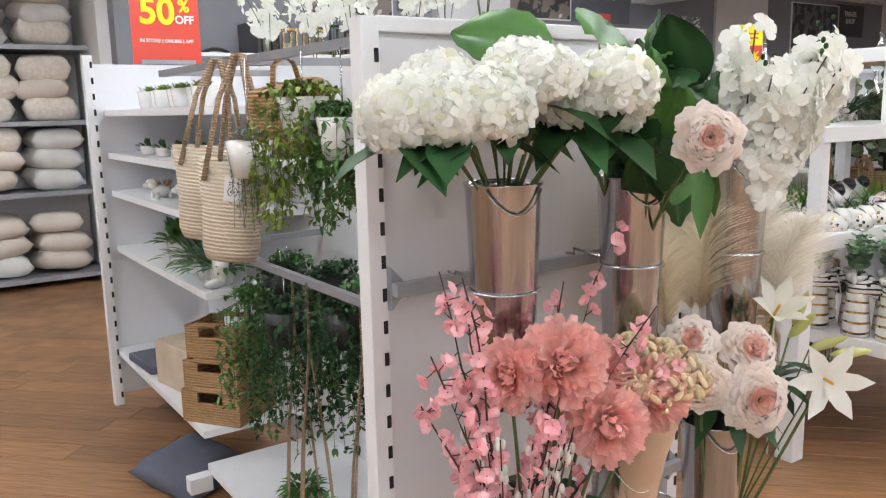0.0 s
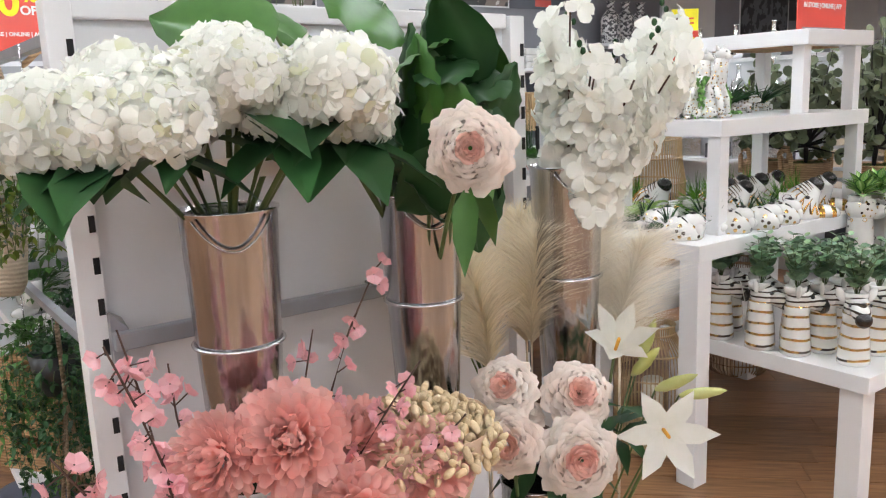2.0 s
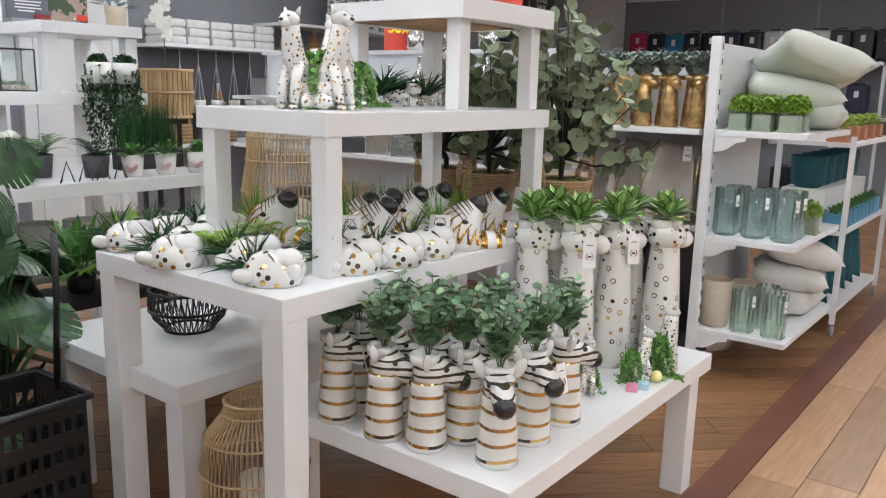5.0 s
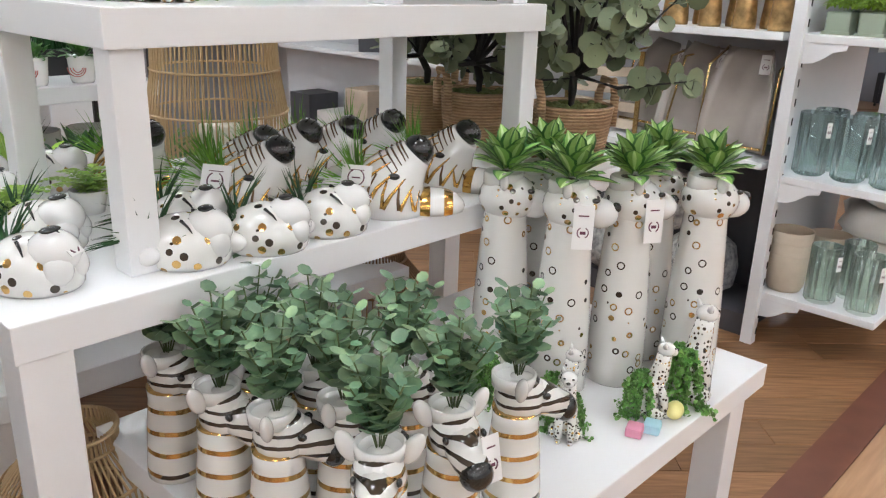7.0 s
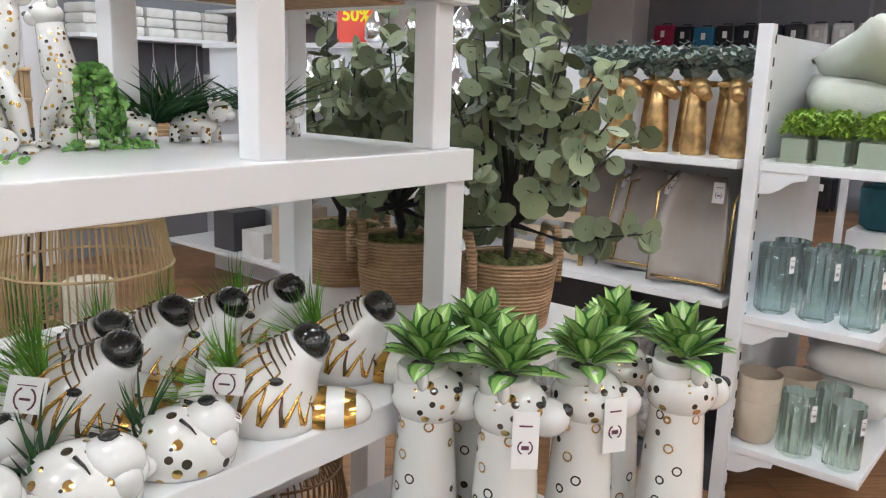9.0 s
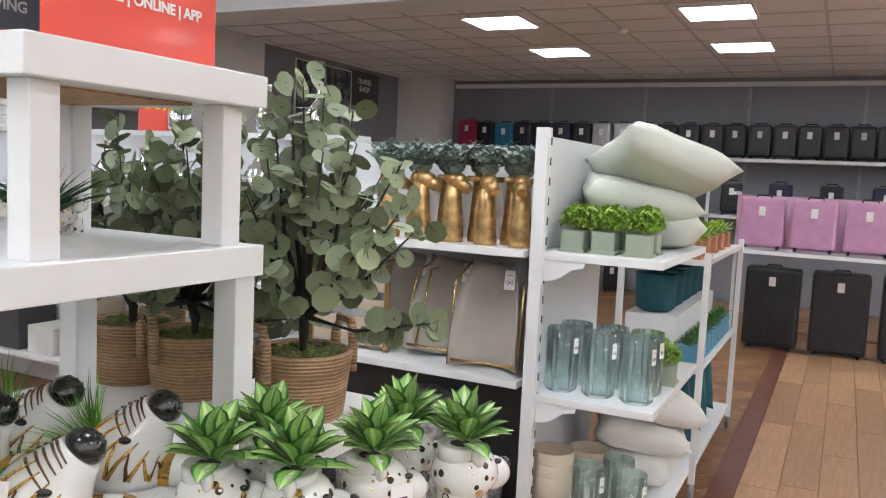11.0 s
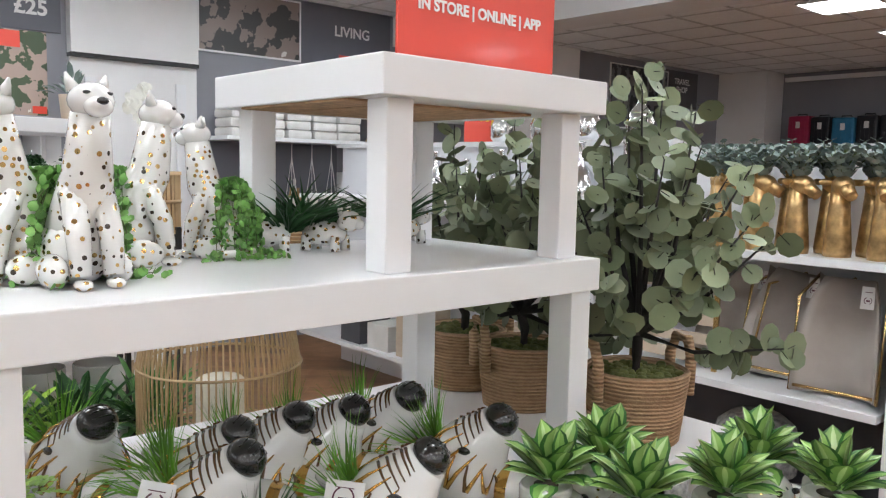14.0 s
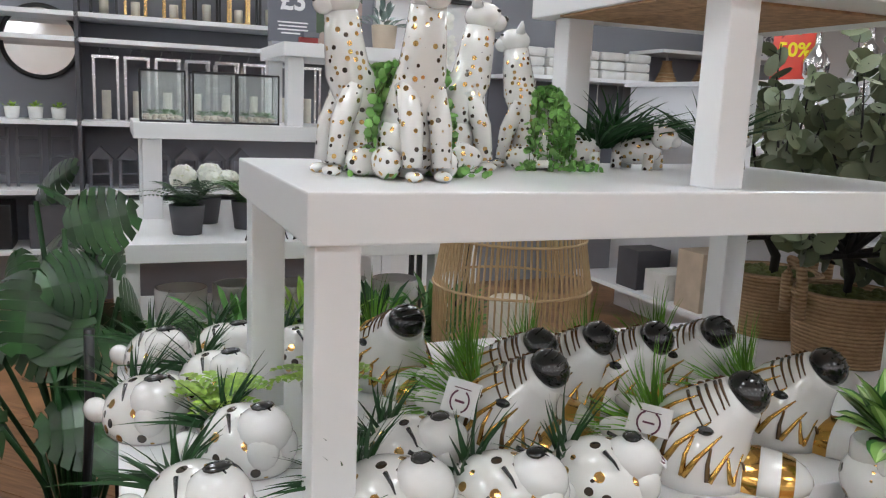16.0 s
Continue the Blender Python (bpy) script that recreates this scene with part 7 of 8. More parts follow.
for k in range(700):
    blade(b, (R.uniform(-0.15, 0.15), R.uniform(-0.04, 0.04), 0.09), (R.uniform(-0.15, 0.15), R.uniform(-0.15, 0.15), 1), R.uniform(0.18, 0.28), 0.004, 0.1)
part("grass", b, LEAF_DARK, gb)
rt = thing("rattan_planter", pose(1.16, 2.45, 0), "round bamboo slat planter on black stand with orchid", "planter")
b = bmesh.new()
for k in range(30):
    a = k * math.tau / 30
    box(b, 0.13 * math.cos(a) - 0.006, 0.13 * math.sin(a) - 0.006, 1.27, 0.13 * math.cos(a) + 0.006, 0.13 * math.sin(a) + 0.006, 1.52)
part("slats", b, BAMBOO, rt)
b = bmesh.new()
for z in (1.27, 1.4, 1.52):
    lathe(b, [(0.124, z), (0.142, z), (0.142, z + 0.015), (0.124, z + 0.015)], 30, cap=False)
lathe(b, [(0.128, 1.285), (0.128, 1.29)], 24)
part("hoops", b, BAMBOO, rt)
for k in range(4):
    a = k * 1.57 + 0.6
    part("stand_leg", bx(0.15 * math.cos(a) - 0.01, 0.15 * math.sin(a) - 0.01, 0, 0.15 * math.cos(a) + 0.01, 0.15 * math.sin(a) + 0.01, 1.3), BLACK, rt)
part("stand_bar", bx(-0.12, -0.01, 1.235, 0.12, 0.01, 1.265), BLACK, rt)
fl, st = bmesh.new(), bmesh.new()
tube(st, [(0, 0, 1.29), (0, 0, 1.6), (-0.03, -0.02, 1.8)], 0.003, 5)
for k in range(9):
    orchid_flower(fl, Vector((-0.03 + R.uniform(-0.05, 0.05), -0.03, 1.72 + 0.02 * k)), (R.uniform(-1, 0.3), -1, 0.2), 0.036)
part("stem", st, STEM, rt)
part("blossoms", fl, PETAL_WHITE, rt)
pot_plant(0.86, 2.42, 1.732, 0.055, 0.1, CREAM_POT, LEAF_GREYG, "grey stone pot with agave succulent", lh=0.12, n=30, lw=0.22)
BOOK_RED = mat("red_book_cover", (0.35, 0.05, 0.05), 0.4)
for k, m in enumerate((INK_WHITE, BOOK_RED, SIGN_GREY)):
    solid("book", bx(-0.09, -0.06, 0, 0.09, 0.06, 0.022, bevel=0.002), m, "coffee table book lying in a stack", "book", pose(0.62, 2.68, 1.732 + 0.023 * k, 0, 0, 10 * k), group="books")

WIREB = thing("wire_plant_stand", pose(0.3, 1.82, 1.04), "black geometric wire plant stand on white table", "plant stand")
b = bmesh.new()
for x in (-0.08, 0.0, 0.08, 0.16):
    tube(b, [(x - 0.03, -0.05, 0.003), (x + 0.03, 0.05, 0.003)], 0.003, 4)
    tube(b, [(x - 0.03, -0.05, 0.003), (x, -0.05, 0.09), (x + 0.03, -0.05, 0.003)], 0.003, 4)
part("wires", b, BLACK, WIREB)

low = thing("low_bench", pose(-0.2, 1.85, 0), "low white bench under display table with pots", "bench")
part("top", bx(0, 0, 0.61, 1.1, 0.8, 0.66), WHITE_PAINT, low)
for x in (0.02, 1.0):
    for y in (0.02, 0.7):
        part("leg", bx(x, y, 0, x + 0.08, y + 0.08, 0.61), WHITE_PAINT, low)
for k in range(5):
    b = bmesh.new()
    lathe(b, [(0.07, 0), (0.09, 0.01), (0.09, 0.12), (0.082, 0.12), (0.08, 0.02)], 24)
    o = solid("white_pot", b, GLAZE, "round white pot on black foot", "pot", pose(0.0 + 0.2 * k, 2.0 + 0.03 * (k % 2), 0.72), group="white pots")
    b = bmesh.new()
    lathe(b, [(0.06, 0), (0.06, 0.06)], 12)
    solid("pot_stand", b, BLACK, "short black pot stand under white pot", "pot stand", pose(0.0 + 0.2 * k, 2.0 + 0.03 * (k % 2), 0.66), group="pot stands")
fern(-0.1, 1.6, 0.62, 0.26, 24, LEAF_MID, "bushy green fern beside display table", BLACK)
fern(0.55, 1.56, 0.62, 0.22, 22, LEAF_LIGHT, "bushy green fern behind stacked tables", BLACK)
tb = thing("plant_bench", pose(-0.25, 1.45, 0), "low dark plant bench with ferns", "bench")
part("top", bx(0, 0, 0.58, 1.1, 0.28, 0.62), BLACK, tb)
for x in (0.02, 1.04):
    part("leg", bx(x, 0.02, 0, x + 0.04, 0.26, 0.58), BLACK, tb)
for k in range(4):
    pot_plant(0.15 + 0.22 * k, 1.58, 0.62, 0.06, 0.1, TERRA if k == 1 else BLACK, (LEAF_MID, LEAF_LIGHT, LEAF_DARK)[k % 3], "bushy artificial plant in small pot on bench", 1.4, 0.22, 120, 0.14, group="bench plants")

bd = thing("price_sign", pose(0.52, 2.62, 1.732), "grey price board and plant picture on white table", "sign")
part("board", bx(-0.11, 0, 0.02, 0.095, 0.006, 0.36), SIGN_GREY, bd)
words("£3", 0.11, INK_WHITE, bd, pose(-0.005, -0.002, 0.19, 90, 0, 0), bold=0.003)
for z, w in ((0.3, 0.12), (0.26, 0.08), (0.1, 0.13), (0.085, 0.12), (0.07, 0.13), (0.055, 0.1)):
    part("text_line", bx(-0.005 - w / 2, -0.002, z, -0.005 + w / 2, -0.0005, z + 0.006), INK_WHITE, bd)
part("stand_foot", bx(-0.1, -0.03, 0, 0.3, 0.05, 0.02), GREY_RAIL, bd)


def picture(name, c1, c2, c3, scale):
    m = mat(name, c1, 0.4, color2=c2, scale=scale)
    r = [n for n in m.node_tree.nodes if n.type == "VALTORGB"][0]
    e = r.color_ramp.elements.new(0.5)
    e.color = (*c3, 1)
    r.color_ramp.interpolation = "CONSTANT"
    return m


PIC_PLANT = picture("plant_photo", (0.06, 0.09, 0.05), (0.7, 0.66, 0.6), (0.4, 0.3, 0.26), 14)
PIC_ROOM = picture("room_photo", (0.05, 0.05, 0.05), (0.65, 0.62, 0.6), (0.25, 0.2, 0.18), 5)
PIC_GREY = picture("grey_city_photo", (0.04, 0.045, 0.05), (0.45, 0.47, 0.5), (0.16, 0.17, 0.19), 7)
part("photo", bx(0.097, 0, 0.02, 0.3, 0.006, 0.36), PIC_PLANT, bd)
part("red_corner", bx(0.1, -0.002, 0.29, 0.2, -0.0005, 0.355), SIGN_RED, bd)
part("red_label", bx(0.24, -0.002, 0.03, 0.295, -0.0005, 0.06), SIGN_RED, bd)

# ---------- back wall ----------
structure("trim_white_wall", bx(1.72, YW - 0.06, 0, 2.70, YW, 2.34), WALL_WHITE, "white panelled doorway recess in wall")
structure("trim_white_header", bx(1.72, YW - 0.1, 2.37, 2.70, YW, ZC), WALL_WHITE, "plain white header panel over doorway")
# black strip drawn as the shadow below the header
structure("trim_black_line", bx(1.72, YW - 0.11, 2.34, 2.70, YW, 2.37), BLACK, "thin black strip standing in for shadow under header")
structure("trim_door_frame", box(bx(1.82, YW - 0.085, 0, 1.9, YW - 0.062, 2.2), 2.52, YW - 0.085, 0, 2.6, YW - 0.062, 2.2), WHITE_METAL, "white moulded door frame")
structure("trim_white_panel", bx(6.42, YW - 0.04, 0, 7.6, YW, ZC), WALL_WHITE, "white wall panel beside beam")
structure("trim_column", bx(XW - 0.5, YW - 0.75, 0, XW, YW, ZC), WALL_WHITE, "square white column in corner")
for k, y in enumerate((3.0, 1.6, 0.2, -1.2, -2.6)):
    structure("trim_batten_%d" % (k + 1), bx(XW - 0.02, y - 0.02, 1.2, XW, y + 0.02, ZC), GREY_RAIL, "thin vertical batten on grey wall")
structure("trim_rail", bx(XW - 0.06, -8, ZC - 0.12, XW, YW - 0.8, ZC - 0.06), WHITE_METAL, "white horizontal rail along wall top")


def wall_print(x, y, z, w, h, m, label, yaw=0):
    t = thing("wall_picture", pose(x, y, z, 0, 0, yaw), label, "picture", "wall pictures")
    part("print", bx(-w / 2 + 0.015, -0.012, 0.015, w / 2 - 0.015, -0.004, h - 0.015), m, t)
    b = bmesh.new()
    for a in ((-w / 2, 0, w / 2, 0.015), (-w / 2, h - 0.015, w / 2, h), (-w / 2, 0.015, -w / 2 + 0.015, h - 0.015), (w / 2 - 0.015, 0.015, w / 2, h - 0.015)):
        box(b, a[0], -0.018, a[1], a[2], 0, a[3])
    part("frame", b, INK_WHITE, t)


wall_print(3.22, YW, 2.5, 0.98, 0.53, PIC_ROOM, "large framed bedroom photograph on grey wall")
wall_print(0.75, YW, 2.43, 0.95, 0.58, PIC_ROOM, "large framed furniture photograph on wall")
wall_print(8.9, YW, 2.15, 1.3, 0.82, PIC_GREY, "large grey city photograph on wall")
lv = thing("wall_sign", pose(4.22, YW, 2.5), "dark grey department sign with white lettering", "sign")
part("board", bx(-0.5, -0.012, 0, 0.5, 0, 0.54), SIGN_GREY, lv)
words("LIVING", 0.13, INK_WHITE, lv, pose(0.05, -0.0135, 0.32, 90, 0, 0), bold=0.003)
part("red_label", bx(-0.1, -0.015, 0.03, 0.16, -0.0125, 0.11), SIGN_RED, lv)
p25 = thing("wall_sign", pose(1.48, YW, 2.5), "dark grey price sign with white figures", "sign")
part("board", bx(-0.2, -0.012, 0, 0.2, 0, 0.36), SIGN_GREY, p25)
words("£25", 0.15, INK_WHITE, p25, pose(0, -0.0135, 0.16, 90, 0, 0), bold=0.004)
ts = thing("wall_sign", pose(9.9, YW, 2.5), "dark department sign with white lettering", "sign")
part("board", bx(-0.4, -0.012, 0, 0.4, 0, 0.5), DARK_GREY, ts)
words("TRAVEL\nSHOP", 0.11, INK_WHITE, ts, pose(0, -0.0135, 0.3, 90, 0, 0), bold=0.002)

# wall shelving: one bay with black and silver lanterns, one with towels and rattan
wb = thing("wall_shelving", pose(0, 0, 0), "white wall shelves with black lanterns and vases", "shelving")
for z in (0.46, 0.86, 1.32, 1.86, 2.02):
    part("shelf", bx(-1.3, YW - 0.45, z - 0.03, 1.4, YW, z), WHITE_METAL, wb)
part("end_panel", bx(1.402, YW - 0.45, 0, 1.43, YW, 2.3), WHITE_METAL, wb)
part("divider", bx(-0.43, YW - 0.45, 0, -0.405, YW, 2.3), DARK_GREY, wb)


def box_lantern(x, y, z, w, h, m, label):
    t = thing("box_lantern", pose(x, y, z), label, "lantern", "box lanterns")
    for a in (-1, 1):
        for c in (-1, 1):
            part("post", bx(a * w / 2 - 0.008, c * w / 2 - 0.008, 0, a * w / 2 + 0.008, c * w / 2 + 0.008, h), m, t)
    part("base", bx(-w / 2 - 0.01, -w / 2 - 0.01, 0, w / 2 + 0.01, w / 2 + 0.01, 0.015), m, t)
    part("cap", bx(-w / 2 - 0.01, -w / 2 - 0.01, h, w / 2 + 0.01, w / 2 + 0.01, h + 0.02), m, t)
    b = bmesh.new()
    tube(b, [(-0.05, 0, h + 0.02), (-0.03, 0, h + 0.07), (0.03, 0, h + 0.07), (0.05, 0, h + 0.02)], 0.004, 5)
    part("handle", b, m, t)
    b = bmesh.new()
    lathe(b, [(0.03, 0.016), (0.03, h * 0.5)], 14)
    part("candle", b, CANDLE, t)
    return t


GREY_WOOD = mat("grey_wood", (0.14, 0.14, 0.16), 0.7)
bl = box_lantern(-0.25, YW - 0.22, 2.02, 0.16, 0.26, BLACK, "black metal box lantern on wall shelf")
gl = box_lantern(-0.05, YW - 0.22, 2.02, 0.13, 0.22, BRASS, "small gold metal box lantern on wall shelf")
for k in range(5):
    copy_thing(bl if k % 2 else gl, pose(0.2 + 0.22 * k, YW - 0.24, 2.02))
sv = box_lantern(-0.25, YW - 0.22, 1.32, 0.15, 0.42, MERC, "tall silver mirrored box lantern on wall shelf")
for k in range(7):
    copy_thing(sv, pose(-0.05 + 0.2 * k, YW - 0.22 - 0.02 * (k % 2), 1.32))
for k in range(6):
    t = thing("house_lantern", pose(-0.3 + 0.19 * k, YW - 0.25, 0.86), "grey wooden house-shaped candle lantern", "lantern", "house lanterns")
    b = bmesh.new()
    for a in (-1, 1):
        for c in (-1, 1):
            box(b, a * 0.065 - 0.01, c * 0.05 - 0.01, 0.015, a * 0.065 + 0.01, c * 0.05 + 0.01, 0.2)
    box(b, -0.08, -0.065, 0, 0.08, 0.065, 0.015)
    box(b, -0.055, -0.045, 0.09, 0.055, -0.04, 0.105)
    part("frame", b, GREY_WOOD, t)
    b = bmesh.new()
    vs = [b.verts.new(v) for v in ((-0.085, -0.07, 0.2), (0.085, -0.07, 0.2), (0, -0.07, 0.29), (-0.085, 0.07, 0.2), (0.085, 0.07, 0.2), (0, 0.07, 0.29))]
    for q in ((0, 1, 2), (5, 4, 3), (0, 3, 4, 1), (1, 4, 5, 2), (2, 5, 3, 0)):
        b.faces.new([vs[i] for i in q])
    part("roof", b, GREY_WOOD, t)
mi_ = thing("round_mirror", pose(-0.66, YW - 0.03, 1.84), "round mirror with thick black rim on wall", "mirror")
b = bmesh.new()
tube(b, [(0.24 * math.cos(a), -0.01, 0.24 * math.sin(a)) for a in [k * math.pi / 24 for k in range(49)]], 0.016, 8)
part("rim", b, BLACK, mi_)
b = bmesh.new()
lathe(b, [(0.23, -0.004), (0.23, 0.004)], 40)
part("glass", placed(b, pose(0, -0.004, 0, 90, 0, 0)), mat("mirror_silver", (0.9, 0.9, 0.9), 0.02, metal=1.0, var=0.01), mi_)
for k in range(4):
    pot_plant(-0.55 - 0.14 * k, YW - 0.25, 1.32, 0.05, 0.08, GLAZE, LEAF_LIGHT, "small white pot with low green plant", lh=0.05, n=30, group="shelf pots")
for k in range(4):
    t = thing("ladder_frame", pose(-0.55 - 0.2 * k, YW - 0.2, 0.86, -8, 0, 0), "grey wooden ladder-shaped rack on shelf", "rack", "ladder racks")
    for x in (-0.07, 0.07):
        part("rail", bx(x - 0.01, -0.01, 0, x + 0.01, 0.01, 0.4), GREY_WOOD, t)
    for z in (0.08, 0.2, 0.32):
        part("rung", bx(-0.06, -0.008, z, 0.06, 0.008, z + 0.02), GREY_WOOD, t)
for k in range(5):
    solid("storage_box", bx(-0.15, -0.16, 0, 0.15, 0.16, 0.3, bevel=0.01), DARK_GREY if k % 2 else BLACK, "dark storage box on low wall shelf", "box", pose(-1.0 + 0.4 * k, YW - 0.24, 0.46), group="dark boxes")

wt = thing("wall_shelving", pose(0, 0, 0), "white wall shelves with towels and rattan lamps", "shelving")
for x0, x1, z in ((2.75, 4.1, 1.80), (4.15, 6.0, 2.08), (4.15, 6.0, 1.52), (2.75, 6.0, 0.9)):
    part("shelf", bx(x0, YW - 0.5, z - 0.03, x1, YW, z), WHITE_METAL, wt)
part("divider", bx(4.11, YW - 0.5, 0, 4.14, YW, 1.52), WHITE_METAL, wt)
part("dark_back", bx(2.75, YW - 0.02, 1.0, 4.1, YW - 0.002, 1.76), SIGN_GREY, wt)
for k in range(5):
    for j in range(3):
        solid("folded_towel", bx(-0.12, -0.15, 0, 0.12, 0.15, 0.075, bevel=0.025), CLOTH_WHITE, "folded white towel in a stack", "towel", pose(2.95 + 0.26 * k, YW - 0.25, 1.80 + 0.076 * j, 0, 0, R.uniform(-4, 4)), group="towels")
for k in range(6):
    t = thing("macrame_planter", pose(3.0 + 0.2 * k, YW - 0.38, 1.22), "tiny white pot hung in white cords", "hanging plant", "tiny hanging pots")
    b = bmesh.new()
    lathe(b, [(0.03, 0), (0.055, 0.03), (0.06, 0.08), (0.055, 0.08)], 16)
    part("pot", b, GLAZE, t)
    for j in range(3):
        a = j * 2.09
        c = bmesh.new()
        tube(c, [(0.058 * math.cos(a), 0.058 * math.sin(a), 0.06), (0, 0, 0.42), (0, 0, 0.55)], 0.004, 4)
        part("cord", c, INK_WHITE, t)
    f = bmesh.new()
    for j in range(24):
        a = j * 2.4
        leaf(f, (0, 0, 0.07), (math.cos(a), math.sin(a), 0.8), 0.08, 0.025)
    part("foliage", f, LEAF_MID, t)


def cone_lamp(x, y, z):
    t = thing("rattan_cone_lamp", pose(x, y, z), "tall conical woven rattan lamp on shelf", "lamp", "rattan lamps")
    b = bmesh.new()
    lathe(b, [(0.17, 0), (0.17, 0.12), (0.12, 0.26), (0.06, 0.38), (0.04, 0.46), (0.045, 0.48)], 30)
    part("shade", b, WICKER, t)
    for k in range(11):
        z0 = 0.03 + 0.034 * k
        q = 0.172 if z0 < 0.12 else (0.172 - (z0 - 0.12) * 0.42)
        h = bmesh.new()
        tube(h, [(q * math.cos(a), q * math.sin(a), z0) for a in [j * math.pi / 12 for j in range(25)]], 0.006, 5)
        part("ring", h, BAMBOO, t)
    b = bmesh.new()
    tube(b, [(0, 0, 0.48), (0, 0, 0.56)], 0.012, 8)
    part("neck", b, INK_WHITE, t)
    return t


cl = cone_lamp(4.38, YW - 0.26, 1.52)
copy_thing(cl, pose(4.78, YW - 0.26, 1.52))
copy_thing(cl, pose(3.0, YW - 0.26, 0.9))
copy_thing(cl, pose(3.5, YW - 0.26, 0.9))
ZIGW = picture("chevron_glaze", (0.75, 0.75, 0.74), (0.8, 0.8, 0.79), (0.1, 0.1, 0.11), 30)
for k in range(3):
    b = bmesh.new()
    lathe(b, [(0.1, 0), (0.12, 0.03), (0.12, 0.3), (0.09, 0.36), (0.045, 0.42), (0.045, 0.5), (0.06, 0.52)], 26)
    solid("chevron_vase", b, ZIGW, "tall black and white patterned bottle vase", "vase", pose(5.15 + 0.28 * k, YW - 0.26, 2.08), group="chevron vases")
for k in range(4):
    solid("storage_box", bx(-0.16, -0.16, 0, 0.16, 0.16, 0.26, bevel=0.01), CLOTH_WHITE, "white fabric storage box on wall shelf", "box", pose(5.15 + 0.0 * k if k == 0 else 4.9 + 0.36 * (k - 1), YW - 0.25, 0.9 if k else 1.52), group="white boxes")

# ---------- cushion wall ----------
cw = thing("cushion_shelving", pose(0, 0, 0), "white wall shelving packed with cream cushions", "shelving")
for z in (0.1, 0.86, 1.48, 2.13):
    part("shelf", bx(-5.2, 5.95, z - 0.04, -1.62, 6.55, z), GREY_RAIL, cw)
part("back", bx(-5.2, 6.56, 0, -1.62, 6.6, 2.9), PANEL, cw)
part("side", bx(-5.23, 5.95, 0, -5.202, 6.6, 2.9), PANEL, cw)
cms = [cushion_mesh(0.46, 0.46, 0.19, CLOTH_CREAM, seed=8), cushion_mesh(0.44, 0.44, 0.2, CLOTH_WHITE, seed=9), cushion_mesh(0.46, 0.44, 0.24, FUR, seed=10)]
for z, fur in ((0.1, 0), (0.86, 0.15), (1.48, 0.7), (2.13, 0.4)):
    for k in range(7):
        x = -4.95 + 0.5 * k
        for j in range(3):
            me = cms[2] if R.random() < fur else cms[R.randrange(2)]
            if j == 2 and k % 3 == 1:
                cushion(me, pose(x + 0.02, 6.1, z + 0.26, 76, 0, R.uniform(-20, 20)), "cream cushion standing on shelf", "cream cushions")
            else:
                cushion(me, pose(x + R.uniform(-0.03, 0.03), 6.22, z + 0.11 + 0.175 * j, R.uniform(-9, 9), R.uniform(-9, 9), R.uniform(-14, 14)), ("cream faux-fur cushion in a stack" if me is cms[2] else "cream cotton cushion in a stack"), "cream cushions")

# ---------- luggage on the far wall ----------
lg = thing("luggage_shelving", pose(0, 0, 0), "long dark shelving with suitcases along wall", "shelving")
for z in (1.2, 1.95):
    part("shelf", bx(XW - 0.55, -5, z - 0.04, XW - 0.03, 4.5, z), WHITE_METAL, lg)
for y in (-5, -2.2, 0.55, 2.5, 4.45):
    part("post", bx(XW - 0.55, y, 0, XW - 0.51, y + 0.04, 1.95), WHITE_METAL, lg)


def suitcase(m, label, w=0.27, h=0.44, d=0.23):
    t = thing("suitcase", pose(0, 0, -5), label, "suitcase", "suitcases")
    part("shell", bx(-d / 2, -w / 2, 0.04, d / 2, w / 2, h, bevel=0.03), m, t)
    for k in range(4):
        y = -w / 2 + w * (0.2 + 0.2 * k)
        part("rib", bx(-d / 2 - 0.006, y - 0.012, 0.1, -d / 2 + 0.002, y + 0.012, h - 0.07), m, t)
    b = bmesh.new()
    tube(b, [(0, -0.07, h - 0.005), (0, -0.06, h + 0.025), (0, 0.06, h + 0.025), (0, 0.07, h - 0.005)], 0.009, 6)
    part("handle", b, BLACK, t)
    for a in (-1, 1):
        for c in (-1, 1):
            b = bmesh.new()
            lathe(b, [(0.016, -0.012), (0.022, -0.006), (0.022, 0.006), (0.016, 0.012)], 12)
            part("wheel", placed(b, pose(a * d * 0.36, c * w * 0.38, 0.022, 90, 0, 0)), BLACK, t)
    part("luggage_label", bx(-d / 2 - 0.009, -0.03, h - 0.17, -d / 2 - 0.0065, 0.03, h - 0.08), PAPER, t)
    return t


sk = suitcase(LUGGAGE_BLACK, "black ribbed cabin suitcase on shelf")
sn = suitcase(LUGGAGE_NAVY, "navy soft cabin suitcase on shelf")
ss = suitcase(LUGGAGE_SILVER, "silver hard-shell cabin suitcase on shelf", 0.26)
sr = suitcase(LUGGAGE_RED, "crimson soft holdall case on shelf", 0.3, 0.46)
su = suitcase(LUGGAGE_BLUE, "bright blue soft case on shelf", 0.3, 0.42)
spk = suitcase(LUGGAGE_PINK, "glossy pink child's suitcase on shelf", 0.4, 0.5)
big = suitcase(LUGGAGE_BLACK, "large black soft suitcase standing on floor", 0.5, 0.8, 0.32)
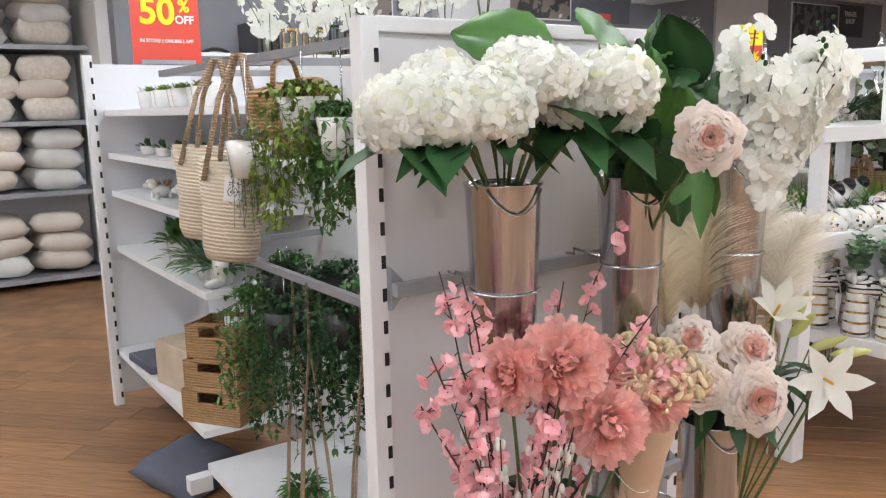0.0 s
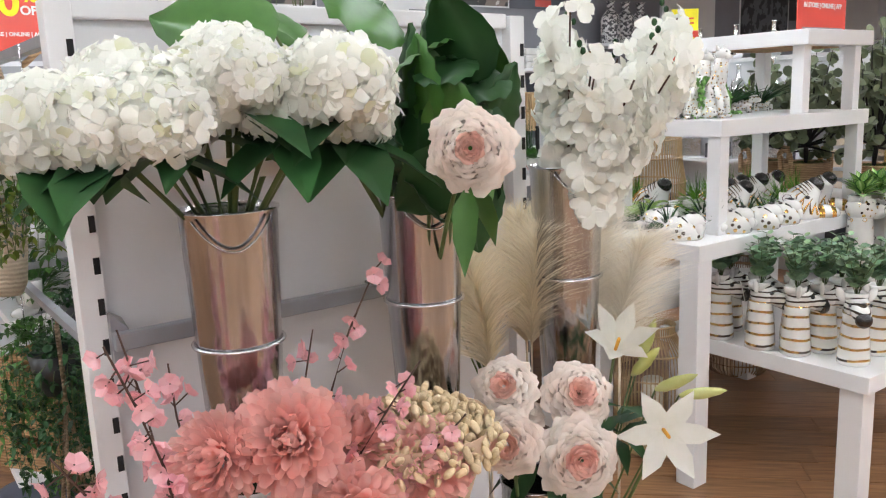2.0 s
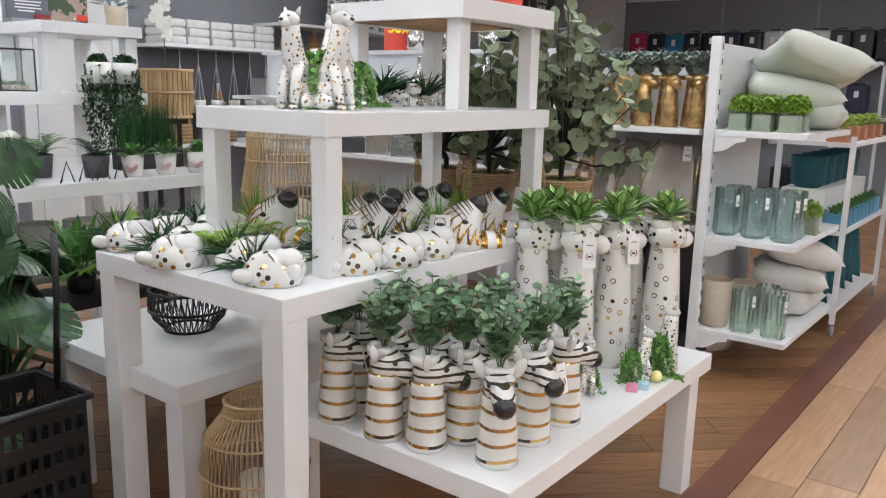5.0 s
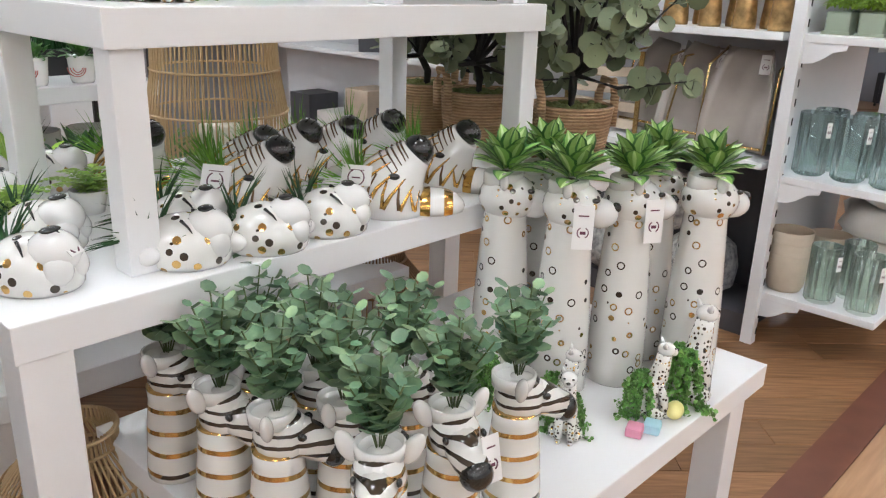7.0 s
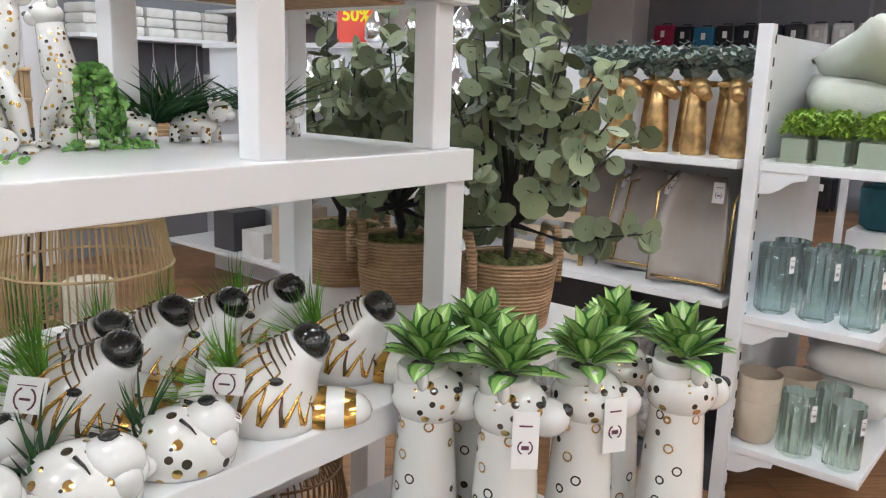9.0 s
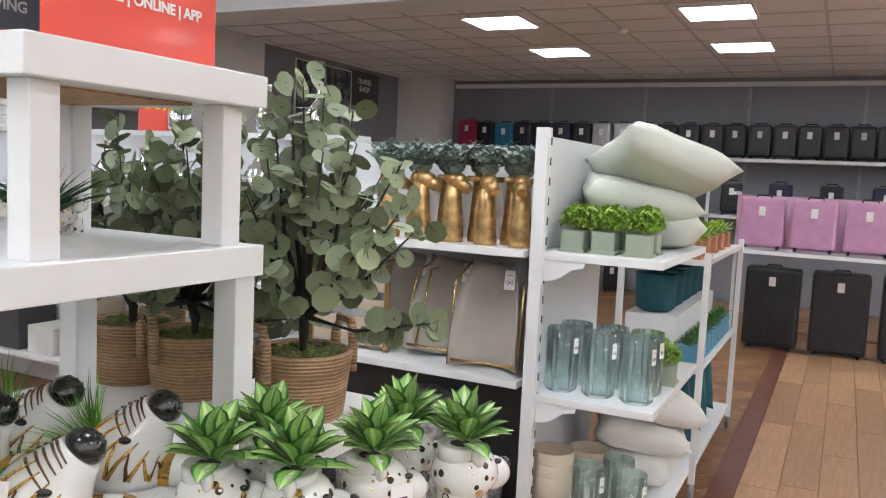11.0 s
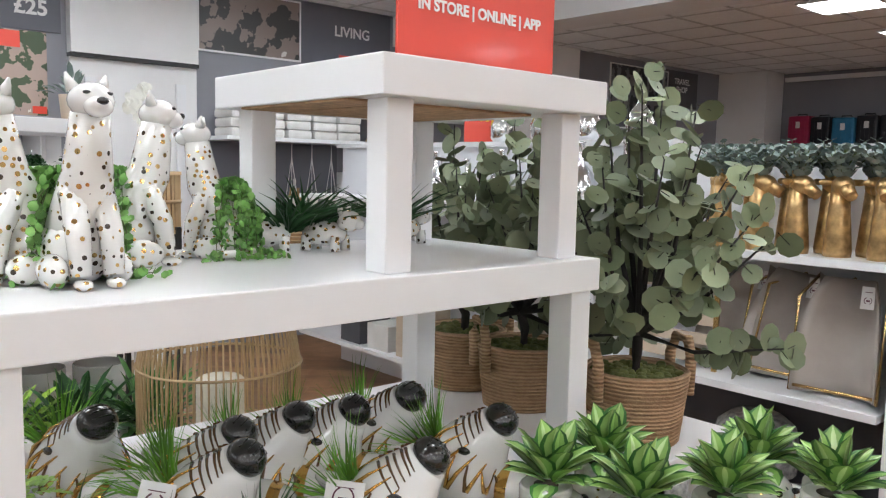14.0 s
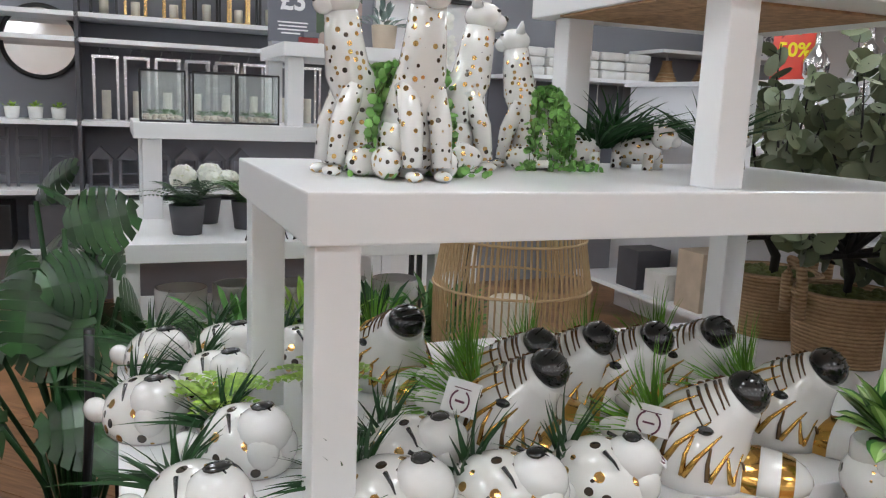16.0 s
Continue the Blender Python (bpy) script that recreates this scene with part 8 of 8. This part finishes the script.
for k in range(30):
    y = 4.2 - 0.3 * k
    src = sr if k == 0 else (su if k == 2 else (sn if k in (5,) else (ss if k in (7, 8, 9) else sk)))
    copy_thing(src, pose(XW - 0.3, y, 1.95, 0, 0, R.uniform(-4, 4)))
    if k % 2:
        copy_thing(sk if k % 4 == 1 else sn, pose(XW - 0.3, y, 1.2, 0, 0, R.uniform(-4, 4)))
    if k % 2 == 0 and k < 11:
        copy_thing(sk, pose(XW - 0.32, y, 0, 0, 0, R.uniform(-6, 6)))
for o, m in ((sk, pose(XW - 0.3, -4.6, 1.95)), (sn, pose(XW - 0.3, -4.6, 1.2)), (ss, pose(XW - 0.3, 1.45, 1.95)), (sr, pose(XW - 0.3, 3.2, 1.2)), (su, pose(XW - 0.3, 2.2, 1.2)), (spk, pose(8.2, -0.36, 0.98, 0, 0, 0)), (big, pose(8.3, -0.5, 0))):
    o.matrix_basis = m
for k in range(1, 4):
    copy_thing(spk, pose(8.2, -0.36 - 0.46 * k, 0.98))
    copy_thing(big, pose(8.3, -0.5 - 0.6 * k, 0))
pk = thing("luggage_rack", pose(0, 0, 0), "white metal rack of pink suitcases above black ones", "rack")
PINK_BACK = mat("pink_backing", (0.62, 0.4, 0.5), 0.6)
part("shelf", bx(8.0, -2.5, 0.94, 8.5, -0.08, 0.975), WHITE_METAL, pk)
part("back", bx(8.5, -2.5, 0.975, 8.53, -0.08, 1.5), PINK_BACK, pk)
for y in (-2.5, -0.11):
    part("post", bx(8.5, y, 0, 8.53, y + 0.03, 0.94), WHITE_METAL, pk)
    part("arm", bx(8.0, y, 1.5, 8.53, y + 0.03, 1.53), WHITE_METAL, pk)

# ---------- ceiling grid ----------
gr = bmesh.new()
for i in range(34):
    x = -9 + 0.6 * i
    box(gr, x - 0.012, -8, ZC - 0.008, x + 0.012, 6.9, ZC - 0.001)
for j in range(25):
    y = -8 + 0.6 * j
    box(gr, -9, y - 0.012, ZC - 0.0085, XW, y + 0.012, ZC - 0.0015)
structure("trim_ceiling_grid", gr, mat("grid_grey", (0.62, 0.62, 0.62), 0.6), "thin metal grid of the suspended ceiling")
sd = thing("smoke_detector", pose(7.6, 1.0, ZC - 0.01), "small white round smoke detector on ceiling", "detector")
b = bmesh.new()
lathe(b, [(0.03, -0.05), (0.055, -0.035), (0.055, 0)], 20)
part("body", b, WHITE_METAL, sd)

# ---------- floor boards ----------
BR = random.Random(5)
A, B = 1.2, 0.16
ux, uy = math.sqrt(0.5), -math.sqrt(0.5)
vx, vy = math.sqrt(0.5), math.sqrt(0.5)


def board_mesh(name, L, W, m, top=0.0):
    b = bmesh.new()
    z0, z1, e = top - 0.0038, top, 0.0022
    lo = [b.verts.new(p) for p in ((-L / 2 + 0.0008, -W / 2 + 0.0008, z0), (L / 2 - 0.0008, -W / 2 + 0.0008, z0), (L / 2 - 0.0008, W / 2 - 0.0008, z0), (-L / 2 + 0.0008, W / 2 - 0.0008, z0))]
    hi = [b.verts.new(p) for p in ((-L / 2 + e, -W / 2 + e, z1), (L / 2 - e, -W / 2 + e, z1), (L / 2 - e, W / 2 - e, z1), (-L / 2 + e, W / 2 - e, z1))]
    b.faces.new(hi)
    for i in range(4):
        b.faces.new((lo[i], lo[(i + 1) % 4], hi[(i + 1) % 4], hi[i]))
    return mesh_of(name, b, m)


pm = board_mesh("plank", A, B, PLANK)
rest = bmesh.new()
count = 0
for j in range(-80, 90):
    off = BR.uniform(0, A)
    for i in range(-12, 14):
        u, v = i * A + off, j * B
        x, y = u * ux + v * vx, u * uy + v * vy
        if not (-7.5 < x < 10.5 and -0.9 < y < 7.2):
            continue
        if -4.0 < x < 4.6 and -0.9 < y < 3.6 and count < 300:
            o = new("plank", pm)
            o.parent = floor
            o.matrix_basis = pose(x, y, 0, 0, 0, -45)
            count += 1
        else:
            rot = pose(x, y, 0, 0, 0, -45)
            q = [rot @ Vector(p) for p in ((-A / 2 + 0.002, -B / 2 + 0.002, 0), (A / 2 - 0.002, -B / 2 + 0.002, 0), (A / 2 - 0.002, B / 2 - 0.002, 0), (-A / 2 + 0.002, B / 2 - 0.002, 0))]
            rest.faces.new([rest.verts.new(p) for p in q])
PLANK_REST = mat("far_laminate_plank", (0.175, 0.085, 0.037), 0.4, color2=(0.345, 0.18, 0.085), scale=5, stretch=(1, 1, 1), rnd=0.25)
tagged(part("plank_rest", rest, PLANK_REST, floor), kind="stuff")
part("border", bx(-8.9, -0.69, 0.001, 9.4, -0.56, 0.0052), STRIPE, floor, "red-brown border strip")
part("border", bx(9.27, -6, 0.001, 9.4, -0.692, 0.0052), STRIPE, floor, "red-brown border strip")
pl = board_mesh("plank", 1.3, 0.19, PLANK_LIGHT, 0.0048)
n = 0
for j in range(12):
    off = BR.uniform(0, 1.3)
    for i in range(-6, 8):
        x, y = i * 1.3 + off, -0.787 - 0.19 * j
        if x - 0.65 > -8 and x + 0.65 < 9.25:
            o = new("plank", pl)
            o.parent = floor
            o.location = (x, y, 0)
part("plank_rest", bx(-9, -8, 0.0, 9.26, -0.787 - 0.19 * 11.5, 0.0045), PLANK_LIGHT, floor)
